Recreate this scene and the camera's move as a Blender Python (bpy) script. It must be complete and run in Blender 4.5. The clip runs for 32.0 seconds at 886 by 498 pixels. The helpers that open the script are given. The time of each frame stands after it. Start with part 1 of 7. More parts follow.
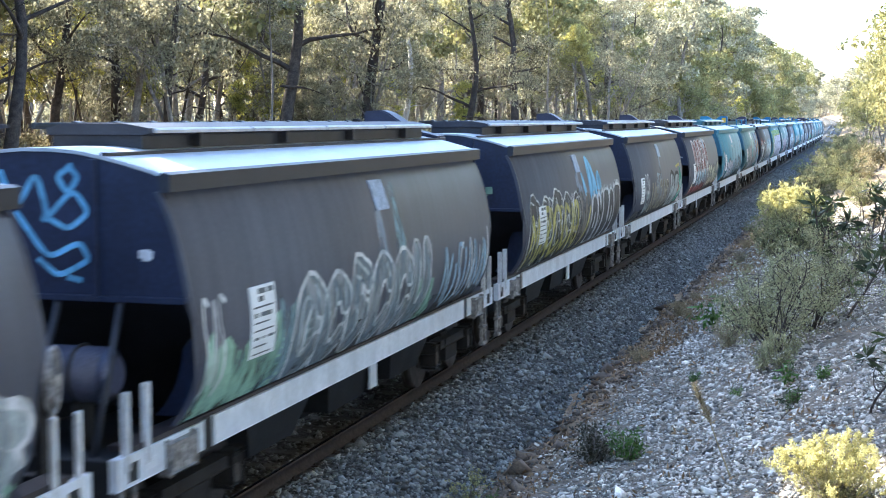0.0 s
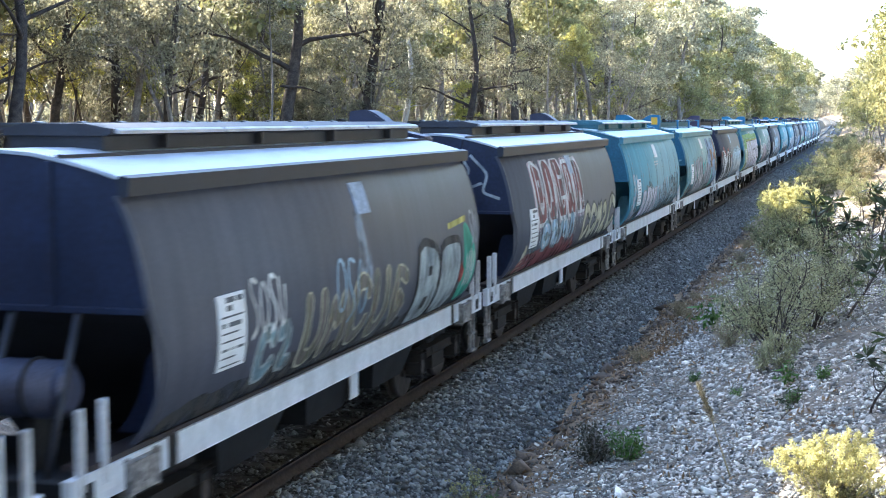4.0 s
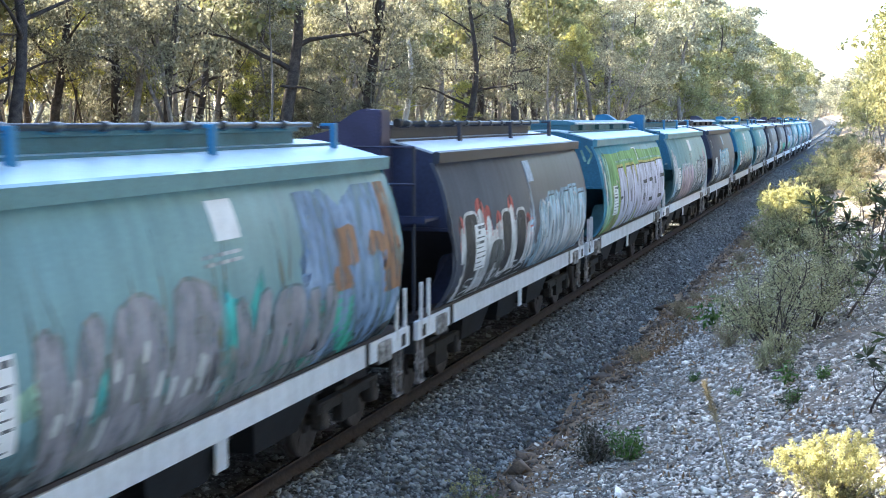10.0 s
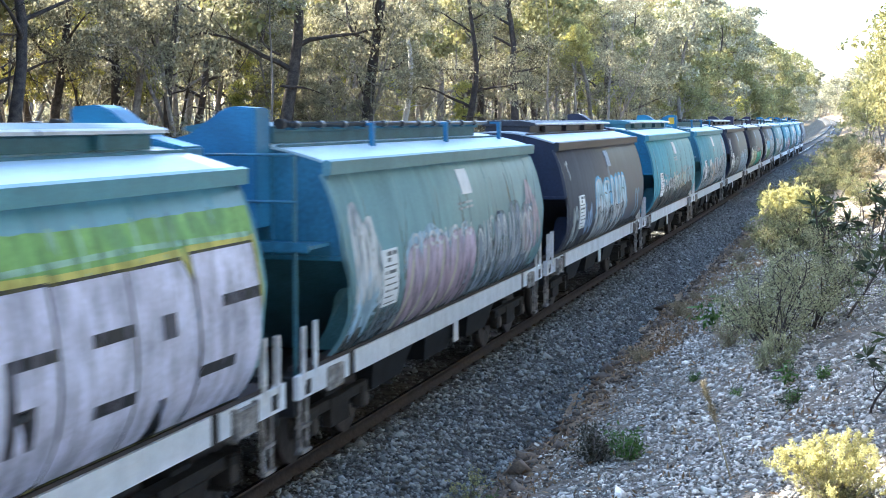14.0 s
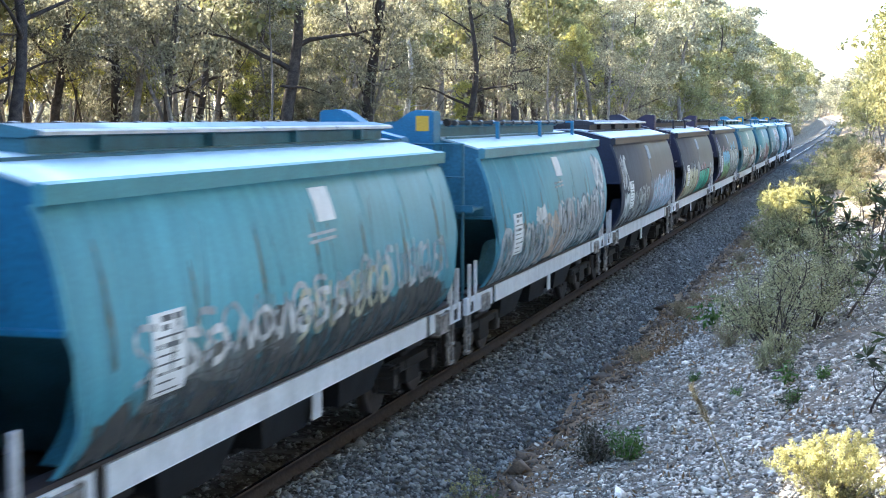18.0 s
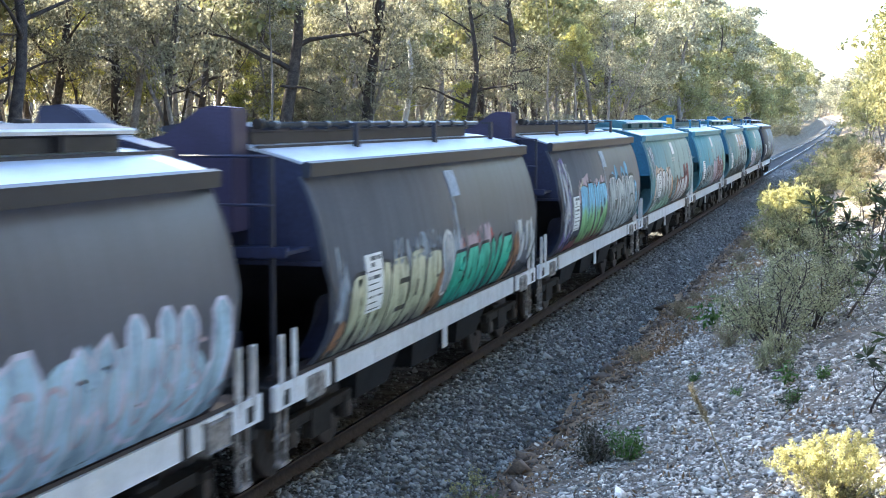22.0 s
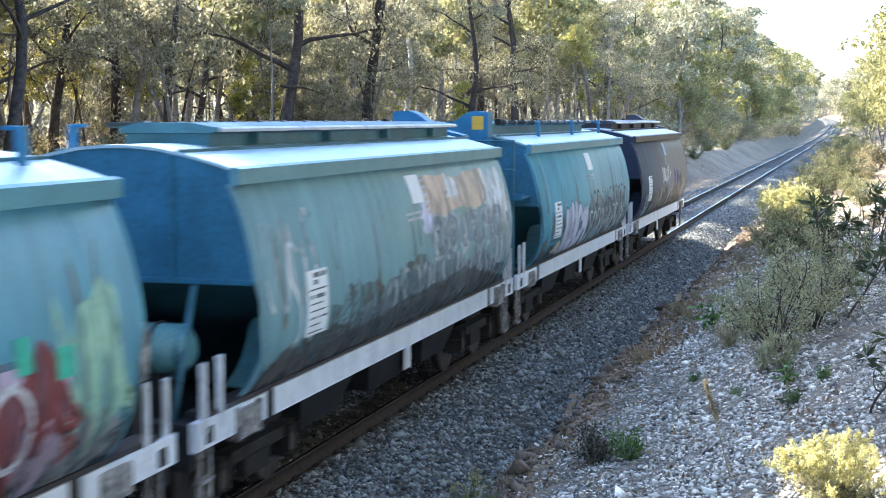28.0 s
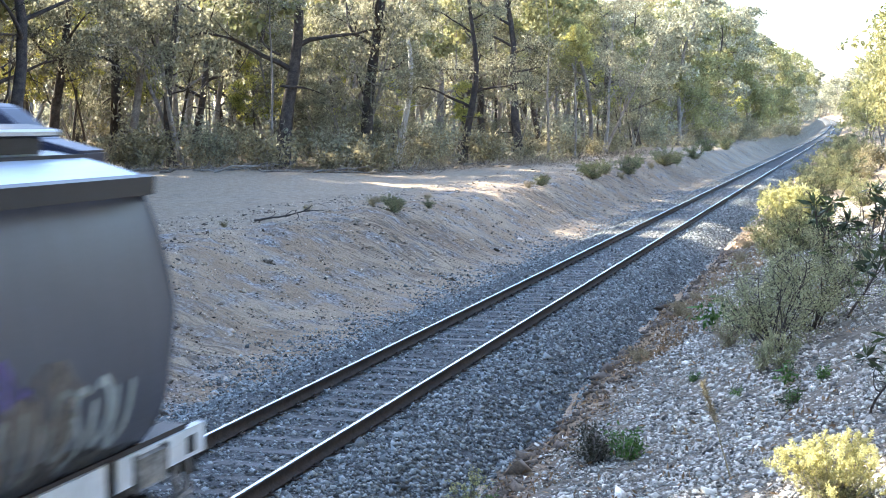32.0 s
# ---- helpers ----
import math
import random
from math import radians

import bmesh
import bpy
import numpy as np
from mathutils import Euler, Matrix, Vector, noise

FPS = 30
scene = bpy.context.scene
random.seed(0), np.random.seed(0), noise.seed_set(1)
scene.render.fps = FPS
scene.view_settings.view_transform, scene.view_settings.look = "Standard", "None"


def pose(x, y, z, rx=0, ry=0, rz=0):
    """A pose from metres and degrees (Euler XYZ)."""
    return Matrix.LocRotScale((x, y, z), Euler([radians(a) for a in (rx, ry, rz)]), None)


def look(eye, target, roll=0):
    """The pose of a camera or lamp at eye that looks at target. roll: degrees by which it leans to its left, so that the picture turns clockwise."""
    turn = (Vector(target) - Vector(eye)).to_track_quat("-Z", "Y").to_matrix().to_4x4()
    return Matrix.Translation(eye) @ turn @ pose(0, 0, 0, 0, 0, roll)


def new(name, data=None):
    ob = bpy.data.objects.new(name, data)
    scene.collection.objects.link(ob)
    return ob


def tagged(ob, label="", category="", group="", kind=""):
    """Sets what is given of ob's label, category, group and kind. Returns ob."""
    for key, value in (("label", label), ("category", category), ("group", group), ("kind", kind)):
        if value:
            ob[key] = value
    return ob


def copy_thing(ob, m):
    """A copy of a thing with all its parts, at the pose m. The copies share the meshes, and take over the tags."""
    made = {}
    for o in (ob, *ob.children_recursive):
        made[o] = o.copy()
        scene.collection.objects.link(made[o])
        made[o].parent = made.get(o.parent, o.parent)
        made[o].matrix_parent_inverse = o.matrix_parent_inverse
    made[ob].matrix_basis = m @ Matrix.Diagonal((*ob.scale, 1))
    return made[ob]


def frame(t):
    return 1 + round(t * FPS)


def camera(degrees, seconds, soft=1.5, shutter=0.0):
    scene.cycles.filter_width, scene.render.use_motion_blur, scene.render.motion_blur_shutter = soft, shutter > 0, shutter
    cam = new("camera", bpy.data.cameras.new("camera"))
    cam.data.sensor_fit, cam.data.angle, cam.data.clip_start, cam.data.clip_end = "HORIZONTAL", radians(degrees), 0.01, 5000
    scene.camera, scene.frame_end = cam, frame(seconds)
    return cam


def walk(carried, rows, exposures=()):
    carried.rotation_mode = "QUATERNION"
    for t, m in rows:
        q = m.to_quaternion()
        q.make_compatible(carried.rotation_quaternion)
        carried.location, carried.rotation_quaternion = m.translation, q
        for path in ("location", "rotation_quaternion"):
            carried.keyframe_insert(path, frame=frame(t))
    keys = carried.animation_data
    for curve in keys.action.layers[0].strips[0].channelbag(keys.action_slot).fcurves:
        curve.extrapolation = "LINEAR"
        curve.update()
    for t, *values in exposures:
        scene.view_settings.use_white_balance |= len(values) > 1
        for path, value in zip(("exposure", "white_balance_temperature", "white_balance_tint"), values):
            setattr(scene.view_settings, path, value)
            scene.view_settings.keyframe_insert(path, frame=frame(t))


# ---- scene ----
cam = camera(33.56, 32.0, soft=0.95, shutter=0.5)
EYE = (6.693, 0.0, 3.785)
AIM = (6.693 - 0.26866, 0.95916, 3.785 - 0.08827)
walk(cam, [(0.0, look(EYE, AIM)), (32.0, look(EYE, AIM))], exposures=[(0.0, 2.72, 5690, 9), (32.0, 2.72, 5690, 9)])

# ---- light: low afternoon sun behind the forest, bright hazy sky ----
SUN_DIR = Vector((-0.8, 0.32, 0.42)).normalized()
world = bpy.data.worlds.new("sky")
scene.world = world
world.use_nodes = True
wn = world.node_tree.nodes
sky = wn.new("ShaderNodeTexSky")
sky.sky_type, sky.sun_disc = "NISHITA", False
sky.sun_elevation = math.asin(SUN_DIR.z)
sky.sun_rotation = math.atan2(SUN_DIR.x, SUN_DIR.y)
sky.air_density, sky.dust_density, sky.ozone_density = 1.0, 1.2, 1.2
wn["Background"].inputs["Strength"].default_value = 0.15
world.node_tree.links.new(sky.outputs["Color"], wn["Background"].inputs["Color"])
sun = new("sun", bpy.data.lights.new("sun", "SUN"))
sun.data.energy, sun.data.angle, sun.data.color = 5.5, radians(0.6), (1.0, 0.86, 0.62)
sun.matrix_world = look(SUN_DIR * 60, (0, 0, 0))

rng = np.random.default_rng(7)
# ---- materials ----
MATS = {}


def mat(name, color, rough=0.7, metal=0.0, vary=0.25, scale=3.0, fine=40.0, bump=0.02, streak=0.0, color2=None, trans=0.0, rand=0.0, spec=0.4, mix_at=0.5, island=False):
    """A procedural surface: coarse and fine colour variation, relief, optional streaks down the side, optional see-through leaf light."""
    if name in MATS:
        return MATS[name]
    m = bpy.data.materials.new(name)
    MATS[name] = m
    m.use_nodes = True
    nt = m.node_tree
    N, Lk = nt.nodes, nt.links
    b = N["Principled BSDF"]
    b.inputs["Roughness"].default_value, b.inputs["Metallic"].default_value = rough, metal
    b.inputs["Specular IOR Level"].default_value = min(spec, 0.15) if trans else spec
    co = N.new("ShaderNodeTexCoord")
    n1, n2 = N.new("ShaderNodeTexNoise"), N.new("ShaderNodeTexNoise")
    n1.inputs["Scale"].default_value, n1.inputs["Detail"].default_value = scale, 6.0
    n2.inputs["Scale"].default_value, n2.inputs["Detail"].default_value = fine, 3.0
    for n in (n1, n2):
        Lk.new(co.outputs["Object"], n.inputs["Vector"])
    ramp = N.new("ShaderNodeMapRange")
    ramp.inputs["From Min"].default_value, ramp.inputs["From Max"].default_value = mix_at - 0.15, mix_at + 0.15
    Lk.new(n1.outputs["Fac"], ramp.inputs["Value"])
    mix = N.new("ShaderNodeMixRGB")
    c2 = color2 if color2 else tuple(max(0.0, c * (1 - vary)) for c in color)
    mix.inputs["Color1"].default_value, mix.inputs["Color2"].default_value = (*color, 1), (*c2, 1)
    Lk.new(ramp.outputs["Result"], mix.inputs["Fac"])
    hsv = N.new("ShaderNodeHueSaturation")
    val = N.new("ShaderNodeMapRange")
    val.inputs["From Min"].default_value, val.inputs["From Max"].default_value = 0.3, 0.7
    val.inputs["To Min"].default_value, val.inputs["To Max"].default_value = 1 - vary * 0.7, 1 + vary * 0.7
    Lk.new(n2.outputs["Fac"], val.inputs["Value"])
    last = val.outputs["Result"]
    if streak:
        mp, ns = N.new("ShaderNodeMapping"), N.new("ShaderNodeTexNoise")
        mp.inputs["Scale"].default_value = (0.3, 2.2, 0.22)
        ns.inputs["Scale"].default_value, ns.inputs["Detail"].default_value = 2.4, 5.0
        Lk.new(co.outputs["Object"], mp.inputs["Vector"])
        Lk.new(mp.outputs["Vector"], ns.inputs["Vector"])
        r2 = N.new("ShaderNodeMapRange")
        r2.inputs["From Min"].default_value, r2.inputs["From Max"].default_value = 0.35, 0.7
        r2.inputs["To Min"].default_value, r2.inputs["To Max"].default_value = 1 + streak * 0.6, 1 - streak
        Lk.new(ns.outputs["Fac"], r2.inputs["Value"])
        mul = N.new("ShaderNodeMath")
        mul.operation = "MULTIPLY"
        Lk.new(last, mul.inputs[0])
        Lk.new(r2.outputs["Result"], mul.inputs[1])
        last = mul.outputs["Value"]
    if rand:
        src = N.new("ShaderNodeNewGeometry").outputs["Random Per Island"] if island else N.new("ShaderNodeObjectInfo").outputs["Random"]
        r3 = N.new("ShaderNodeMapRange")
        r3.inputs["To Min"].default_value, r3.inputs["To Max"].default_value = 1 - rand, 1 + rand
        Lk.new(src, r3.inputs["Value"])
        mul = N.new("ShaderNodeMath")
        mul.operation = "MULTIPLY"
        Lk.new(last, mul.inputs[0])
        Lk.new(r3.outputs["Result"], mul.inputs[1])
        last = mul.outputs["Value"]
    Lk.new(last, hsv.inputs["Value"])
    Lk.new(mix.outputs["Color"], hsv.inputs["Color"])
    Lk.new(hsv.outputs["Color"], b.inputs["Base Color"])
    if bump:
        bp = N.new("ShaderNodeBump")
        bp.inputs["Strength"].default_value, bp.inputs["Distance"].default_value = 0.6, bump
        Lk.new(n2.outputs["Fac"], bp.inputs["Height"])
        Lk.new(bp.outputs["Normal"], b.inputs["Normal"])
    if trans:
        tr, ms = N.new("ShaderNodeBsdfTranslucent"), N.new("ShaderNodeMixShader")
        ms.inputs["Fac"].default_value = trans
        Lk.new(hsv.outputs["Color"], tr.inputs["Color"])
        Lk.new(b.outputs["BSDF"], ms.inputs[1])
        Lk.new(tr.outputs["BSDF"], ms.inputs[2])
        Lk.new(ms.outputs["Shader"], N["Material Output"].inputs["Surface"])
    return m


def ground_mat():
    """Pale quartz gravel and dust, brown clay, leaf litter under the trees, mixed by place across the line."""
    m = bpy.data.materials.new("earth")
    m.use_nodes = True
    nt = m.node_tree
    N, Lk = nt.nodes, nt.links
    b = N["Principled BSDF"]
    b.inputs["Roughness"].default_value = 0.95
    b.inputs["Specular IOR Level"].default_value = 0.15
    co = N.new("ShaderNodeTexCoord")

    def tex(scale, detail=8.0):
        n = N.new("ShaderNodeTexNoise")
        n.inputs["Scale"].default_value, n.inputs["Detail"].default_value = scale, detail
        Lk.new(co.outputs["Object"], n.inputs["Vector"])
        return n.outputs["Fac"]

    def rng_(v, a, c):
        r = N.new("ShaderNodeMapRange")
        r.inputs["From Min"].default_value, r.inputs["From Max"].default_value = a, c
        Lk.new(v, r.inputs["Value"])
        return r.outputs["Result"]

    def mix(f, c1, c2):
        x = N.new("ShaderNodeMixRGB")
        Lk.new(f, x.inputs["Fac"])
        for s, c in (("Color1", c1), ("Color2", c2)):
            if isinstance(c, tuple):
                x.inputs[s].default_value = (*c, 1)
            else:
                Lk.new(c, x.inputs[s])
        return x.outputs["Color"]

    vor = N.new("ShaderNodeTexVoronoi")
    vor.inputs["Scale"].default_value = 14.0
    Lk.new(co.outputs["Object"], vor.inputs["Vector"])
    stones = N.new("ShaderNodeSeparateColor")
    Lk.new(vor.outputs["Color"], stones.inputs["Color"])
    clay = mix(rng_(tex(0.35), 0.4, 0.62), (0.34, 0.238, 0.152), (0.44, 0.33, 0.222))
    gravel = mix(rng_(stones.outputs["Red"], 0.25, 1.0), (0.17, 0.15, 0.135), (0.45, 0.42, 0.39))
    base = mix(rng_(tex(1.3), 0.47, 0.68), clay, gravel)
    litter = mix(rng_(tex(3.0), 0.4, 0.65), (0.15, 0.11, 0.075), (0.3, 0.25, 0.17))
    at = N.new("ShaderNodeAttribute")
    at.attribute_name = "litter"
    col = mix(at.outputs["Fac"], base, litter)
    at2 = N.new("ShaderNodeAttribute")
    at2.attribute_name = "pale"
    col = mix(at2.outputs["Fac"], col, mix(rng_(tex(5.0), 0.35, 0.65), (0.295, 0.225, 0.155), (0.42, 0.33, 0.235)))
    at3 = N.new("ShaderNodeAttribute")
    at3.attribute_name = "rust"
    at4 = N.new("ShaderNodeAttribute")
    at4.attribute_name = "grit"
    col = mix(at4.outputs["Fac"], col, mix(rng_(tex(6.0), 0.35, 0.65), (0.1, 0.084, 0.066), (0.24, 0.205, 0.165)))
    mp = N.new("ShaderNodeMapping")
    mp.inputs["Scale"].default_value = (0.7, 5.5, 0.7)
    Lk.new(co.outputs["Object"], mp.inputs["Vector"])
    rill = N.new("ShaderNodeTexNoise")
    rill.inputs["Scale"].default_value, rill.inputs["Detail"].default_value = 1.3, 7.0
    Lk.new(mp.outputs["Vector"], rill.inputs["Vector"])
    at5 = N.new("ShaderNodeAttribute")
    at5.attribute_name = "rill"
    cut = N.new("ShaderNodeMath")
    cut.operation = "MULTIPLY"
    Lk.new(rng_(rill.outputs["Fac"], 0.55, 0.35), cut.inputs[0])
    Lk.new(at5.outputs["Fac"], cut.inputs[1])
    col = mix(cut.outputs["Value"], col, (0.165, 0.122, 0.09))
    col = mix(at3.outputs["Fac"], col, mix(rng_(tex(4.0), 0.35, 0.65), (0.13, 0.092, 0.062), (0.27, 0.19, 0.125)))
    Lk.new(col, b.inputs["Base Color"])
    bp = N.new("ShaderNodeBump")
    bp.inputs["Strength"].default_value, bp.inputs["Distance"].default_value = 0.9, 0.05
    add = N.new("ShaderNodeMath")
    Lk.new(vor.outputs["Distance"], add.inputs[0])
    Lk.new(tex(25.0), add.inputs[1])
    deep = N.new("ShaderNodeMath")
    deep.operation = "MULTIPLY_ADD"
    deep.inputs[1].default_value = -1.6
    Lk.new(cut.outputs["Value"], deep.inputs[0])
    Lk.new(add.outputs["Value"], deep.inputs[2])
    Lk.new(deep.outputs["Value"], bp.inputs["Height"])
    Lk.new(bp.outputs["Normal"], b.inputs["Normal"])
    return m


EARTH = ground_mat()
M_BALLAST = mat("ballast_bed", (0.13, 0.128, 0.124), 0.95, vary=0.8, scale=12, fine=34, bump=0.06)
M_STONE = mat("ballast_stone", (0.272, 0.28, 0.268), 0.9, vary=0.35, scale=6, fine=60, bump=0.004, rand=0.8, island=True)
M_QUARTZ = mat("quartz_stone", (0.58, 0.545, 0.48), 0.8, vary=0.35, scale=9, fine=50, bump=0.004, rand=0.85, island=True, color2=(0.28, 0.25, 0.21))
M_PEBBLE = mat("bank_pebble", (0.47, 0.385, 0.3), 0.9, vary=0.3, scale=9, fine=40, bump=0.004, rand=0.85, island=True, color2=(0.19, 0.14, 0.1))
M_CLOD = mat("clay_clod", (0.17, 0.128, 0.095), 0.95, vary=0.4, scale=4, fine=30, bump=0.01, rand=0.4, island=True, color2=(0.13, 0.1, 0.075))
M_FALLEN = mat("fallen_leaf", (0.33, 0.21, 0.12), 0.8, vary=0.35, scale=4, fine=20, bump=0, trans=0.2, rand=0.45, island=True, color2=(0.24, 0.17, 0.1))
M_LEAF_F = mat("distant_leaf", (0.27, 0.25, 0.175), 0.7, vary=0.45, scale=0.5, fine=4, bump=0, trans=0.3, rand=0.45, island=True, color2=(0.2, 0.2, 0.135))
M_STRAP = mat("strap_leaf", (0.05, 0.062, 0.036), 0.4, vary=0.3, scale=2, fine=9, bump=0, trans=0.3, rand=0.45, island=True, color2=(0.1, 0.125, 0.045))
M_SPRIG = mat("sprig_leaf", (0.42, 0.395, 0.22), 0.7, vary=0.35, scale=3, fine=10, bump=0, trans=0.4, rand=0.4, island=True, color2=(0.22, 0.225, 0.13))
M_RAIL = mat("rail_rust", (0.055, 0.04, 0.033), 0.85, vary=0.4, scale=9, bump=0.004)
M_RAILTOP = mat("rail_head", (0.62, 0.62, 0.63), 0.22, metal=1.0, vary=0.1, bump=0)
M_SLEEPER = mat("sleeper", (0.15, 0.142, 0.135), 0.9, vary=0.4, scale=7, fine=50, bump=0.01, rand=0.3)
M_BARK_D = mat("dark_bark", (0.1, 0.079, 0.066), 0.95, vary=0.5, scale=5, fine=25, bump=0.05, rand=0.3)
M_BARK_G = mat("grey_bark", (0.31, 0.275, 0.24), 0.9, vary=0.45, scale=3, fine=18, bump=0.03, rand=0.25)
M_BARK_W = mat("pale_bark", (0.5, 0.47, 0.43), 0.85, vary=0.3, scale=2, fine=14, bump=0.01)
M_LEAF = mat("gum_leaf", (0.375, 0.345, 0.22), 0.6, vary=0.45, scale=0.8, fine=6, bump=0, trans=0.52, rand=0.55, island=True, color2=(0.16, 0.152, 0.105))
# sun through the leaves is put into this bright yellow-green
M_LEAF_LIT = mat("backlit_leaf", (0.62, 0.56, 0.16), 0.6, vary=0.4, scale=0.8, fine=6, bump=0, trans=0.6, rand=0.5, island=True, color2=(0.24, 0.25, 0.08))
# golden leaf whose colour carries the sunlight on one crown
M_LEAF_Y = mat("sunny_leaf", (0.54, 0.49, 0.22), 0.6, vary=0.3, scale=0.8, fine=6, bump=0, trans=0.45, rand=0.35, island=True, color2=(0.42, 0.38, 0.1))
M_LEAF_S = mat("olive_leaf", (0.33, 0.3, 0.14), 0.6, vary=0.4, scale=0.8, fine=6, bump=0, trans=0.4, rand=0.35, island=True, color2=(0.19, 0.2, 0.09))
M_LEAF_B = mat("grey_leaf", (0.4, 0.385, 0.27), 0.6, vary=0.4, scale=0.8, fine=6, bump=0, trans=0.55, rand=0.4, island=True)
M_SHRUB = mat("shrub_leaf", (0.35, 0.295, 0.165), 0.7, vary=0.4, scale=1.5, fine=8, bump=0, trans=0.35, rand=0.4, island=True, color2=(0.2, 0.18, 0.115))
M_LITTER = mat("dead_litter", (0.16, 0.125, 0.095), 0.9, vary=0.4, scale=3, fine=20, bump=0, trans=0.1, rand=0.7, island=True, color2=(0.3, 0.24, 0.17))
M_THICKET = mat("thicket_leaf", (0.2, 0.215, 0.11), 0.7, vary=0.4, scale=1.5, fine=8, bump=0, trans=0.4, rand=0.45, island=True, color2=(0.26, 0.24, 0.12))
M_DRY = mat("dry_stem", (0.38, 0.31, 0.19), 0.9, vary=0.3, scale=3, fine=20, bump=0, trans=0.2, rand=0.3, island=True)
M_WATTLE = mat("wattle_leaf", (0.52, 0.49, 0.22), 0.6, vary=0.25, scale=2, fine=9, bump=0, trans=0.45, rand=0.3, island=True)
M_BROAD = mat("broad_leaf", (0.11, 0.2, 0.05), 0.4, vary=0.3, scale=2, fine=9, bump=0, trans=0.35, rand=0.4, island=True)
M_DARKLEAF = mat("dark_shrub_leaf", (0.09, 0.085, 0.06), 0.8, vary=0.3, scale=3, fine=12, bump=0, trans=0.2, rand=0.35, island=True)


# ---- mesh helpers ----
def fast_mesh(name, V, Q, material, smooth=False):
    """A mesh of quads or triangles from arrays."""
    V, Q = np.asarray(V, np.float32), np.asarray(Q, np.int32)
    me = bpy.data.meshes.new(name)
    k = Q.shape[1]
    me.vertices.add(len(V))
    me.vertices.foreach_set("co", V.ravel())
    me.loops.add(Q.size)
    me.loops.foreach_set("vertex_index", Q.ravel())
    me.polygons.add(len(Q))
    me.polygons.foreach_set("loop_start", np.arange(len(Q), dtype=np.int32) * k)
    me.polygons.foreach_set("loop_total", np.full(len(Q), k, np.int32))
    me.update(calc_edges=True)
    me.materials.append(material)
    if smooth:
        me.polygons.foreach_set("use_smooth", np.ones(len(Q), bool))
    return me


def part(name, me, parent=None, label=""):
    """Links a mesh, or a bmesh with its material, as one object under a thing or a part."""
    if isinstance(me, tuple):
        bm, material = me
        data = bpy.data.meshes.new(name)
        bm.to_mesh(data)
        bm.free()
        data.materials.append(material)
        me = data
    ob = new(name, me)
    ob.parent = parent
    if label:
        ob["label"] = label
    return ob


def box(x0, x1, y0, y1, z0, z1, bevel=0.0):
    bm = bmesh.new()
    bmesh.ops.create_cube(bm, size=1.0)
    for v in bm.verts:
        v.co = Vector(((x0 + x1) / 2 + v.co.x * (x1 - x0), (y0 + y1) / 2 + v.co.y * (y1 - y0), (z0 + z1) / 2 + v.co.z * (z1 - z0)))
    if bevel:
        bmesh.ops.bevel(bm, geom=bm.edges[:], offset=bevel, segments=2, affect="EDGES", profile=0.6)
    return bm


def join(*bms):
    out = bmesh.new()
    for bm in bms:
        tmp = bpy.data.meshes.new("tmp")
        bm.to_mesh(tmp)
        bm.free()
        out.from_mesh(tmp)
        bpy.data.meshes.remove(tmp)
    return out


def rod(p, q, r, seg=10, r2=None):
    """A cylinder or cone from p to q."""
    bm = bmesh.new()
    p, q = Vector(p), Vector(q)
    m = Matrix.Translation((p + q) / 2) @ (q - p).to_track_quat("Z", "Y").to_matrix().to_4x4()
    bmesh.ops.create_cone(bm, cap_ends=True, segments=seg, radius1=r, radius2=r if r2 is None else r2, depth=(q - p).length, matrix=m)
    for f in bm.faces:
        f.smooth = len(f.verts) == 4
    return bm


def prism(outline, y0, y1):
    """A closed outline in x and z, drawn out along y."""
    bm = bmesh.new()
    a = [bm.verts.new((x, y0, z)) for x, z in outline]
    c = [bm.verts.new((x, y1, z)) for x, z in outline]
    n = len(outline)
    for i in range(n):
        bm.faces.new((a[i], a[(i + 1) % n], c[(i + 1) % n], c[i]))
    bm.faces.new(a[::-1])
    bm.faces.new(c)
    bmesh.ops.recalc_face_normals(bm, faces=bm.faces[:])
    return bm


def ring(center, axis, R, r, seg=24, sides=6):
    """A torus round an axis."""
    u = Vector(axis).normalized()
    a = u.orthogonal().normalized()
    b = u.cross(a)
    V, Q = [], []
    for i in range(seg):
        t = 2 * math.pi * i / seg
        d = a * math.cos(t) + b * math.sin(t)
        for j in range(sides):
            s = 2 * math.pi * j / sides
            V.append(Vector(center) + d * (R + r * math.cos(s)) + u * r * math.sin(s))
            Q.append((i * sides + j, ((i + 1) % seg) * sides + j, ((i + 1) % seg) * sides + (j + 1) % sides, i * sides + (j + 1) % sides))
    bm = bmesh.new()
    vs = [bm.verts.new(v) for v in V]
    for q in Q:
        f = bm.faces.new([vs[k] for k in q])
        f.smooth = True
    return bm


def tube_arrays(pts, rads, sides=7):
    """Vertices and quads of a tapered tube along points."""
    pts = np.asarray(pts, float)
    n = len(pts)
    d = np.gradient(pts, axis=0)
    d /= np.linalg.norm(d, axis=1)[:, None] + 1e-9
    a = np.cross(d, np.array([0.31, 0.95, 0.05]))
    a /= np.linalg.norm(a, axis=1)[:, None] + 1e-9
    b = np.cross(d, a)
    t = np.arange(sides) * 2 * np.pi / sides
    V = pts[:, None, :] + np.asarray(rads)[:, None, None] * (np.cos(t)[None, :, None] * a[:, None, :] + np.sin(t)[None, :, None] * b[:, None, :])
    i, j = np.meshgrid(np.arange(n - 1), np.arange(sides), indexing="ij")
    Q = np.stack([i * sides + j, i * sides + (j + 1) % sides, (i + 1) * sides + (j + 1) % sides, (i + 1) * sides + j], -1).reshape(-1, 4)
    return V.reshape(-1, 3), Q


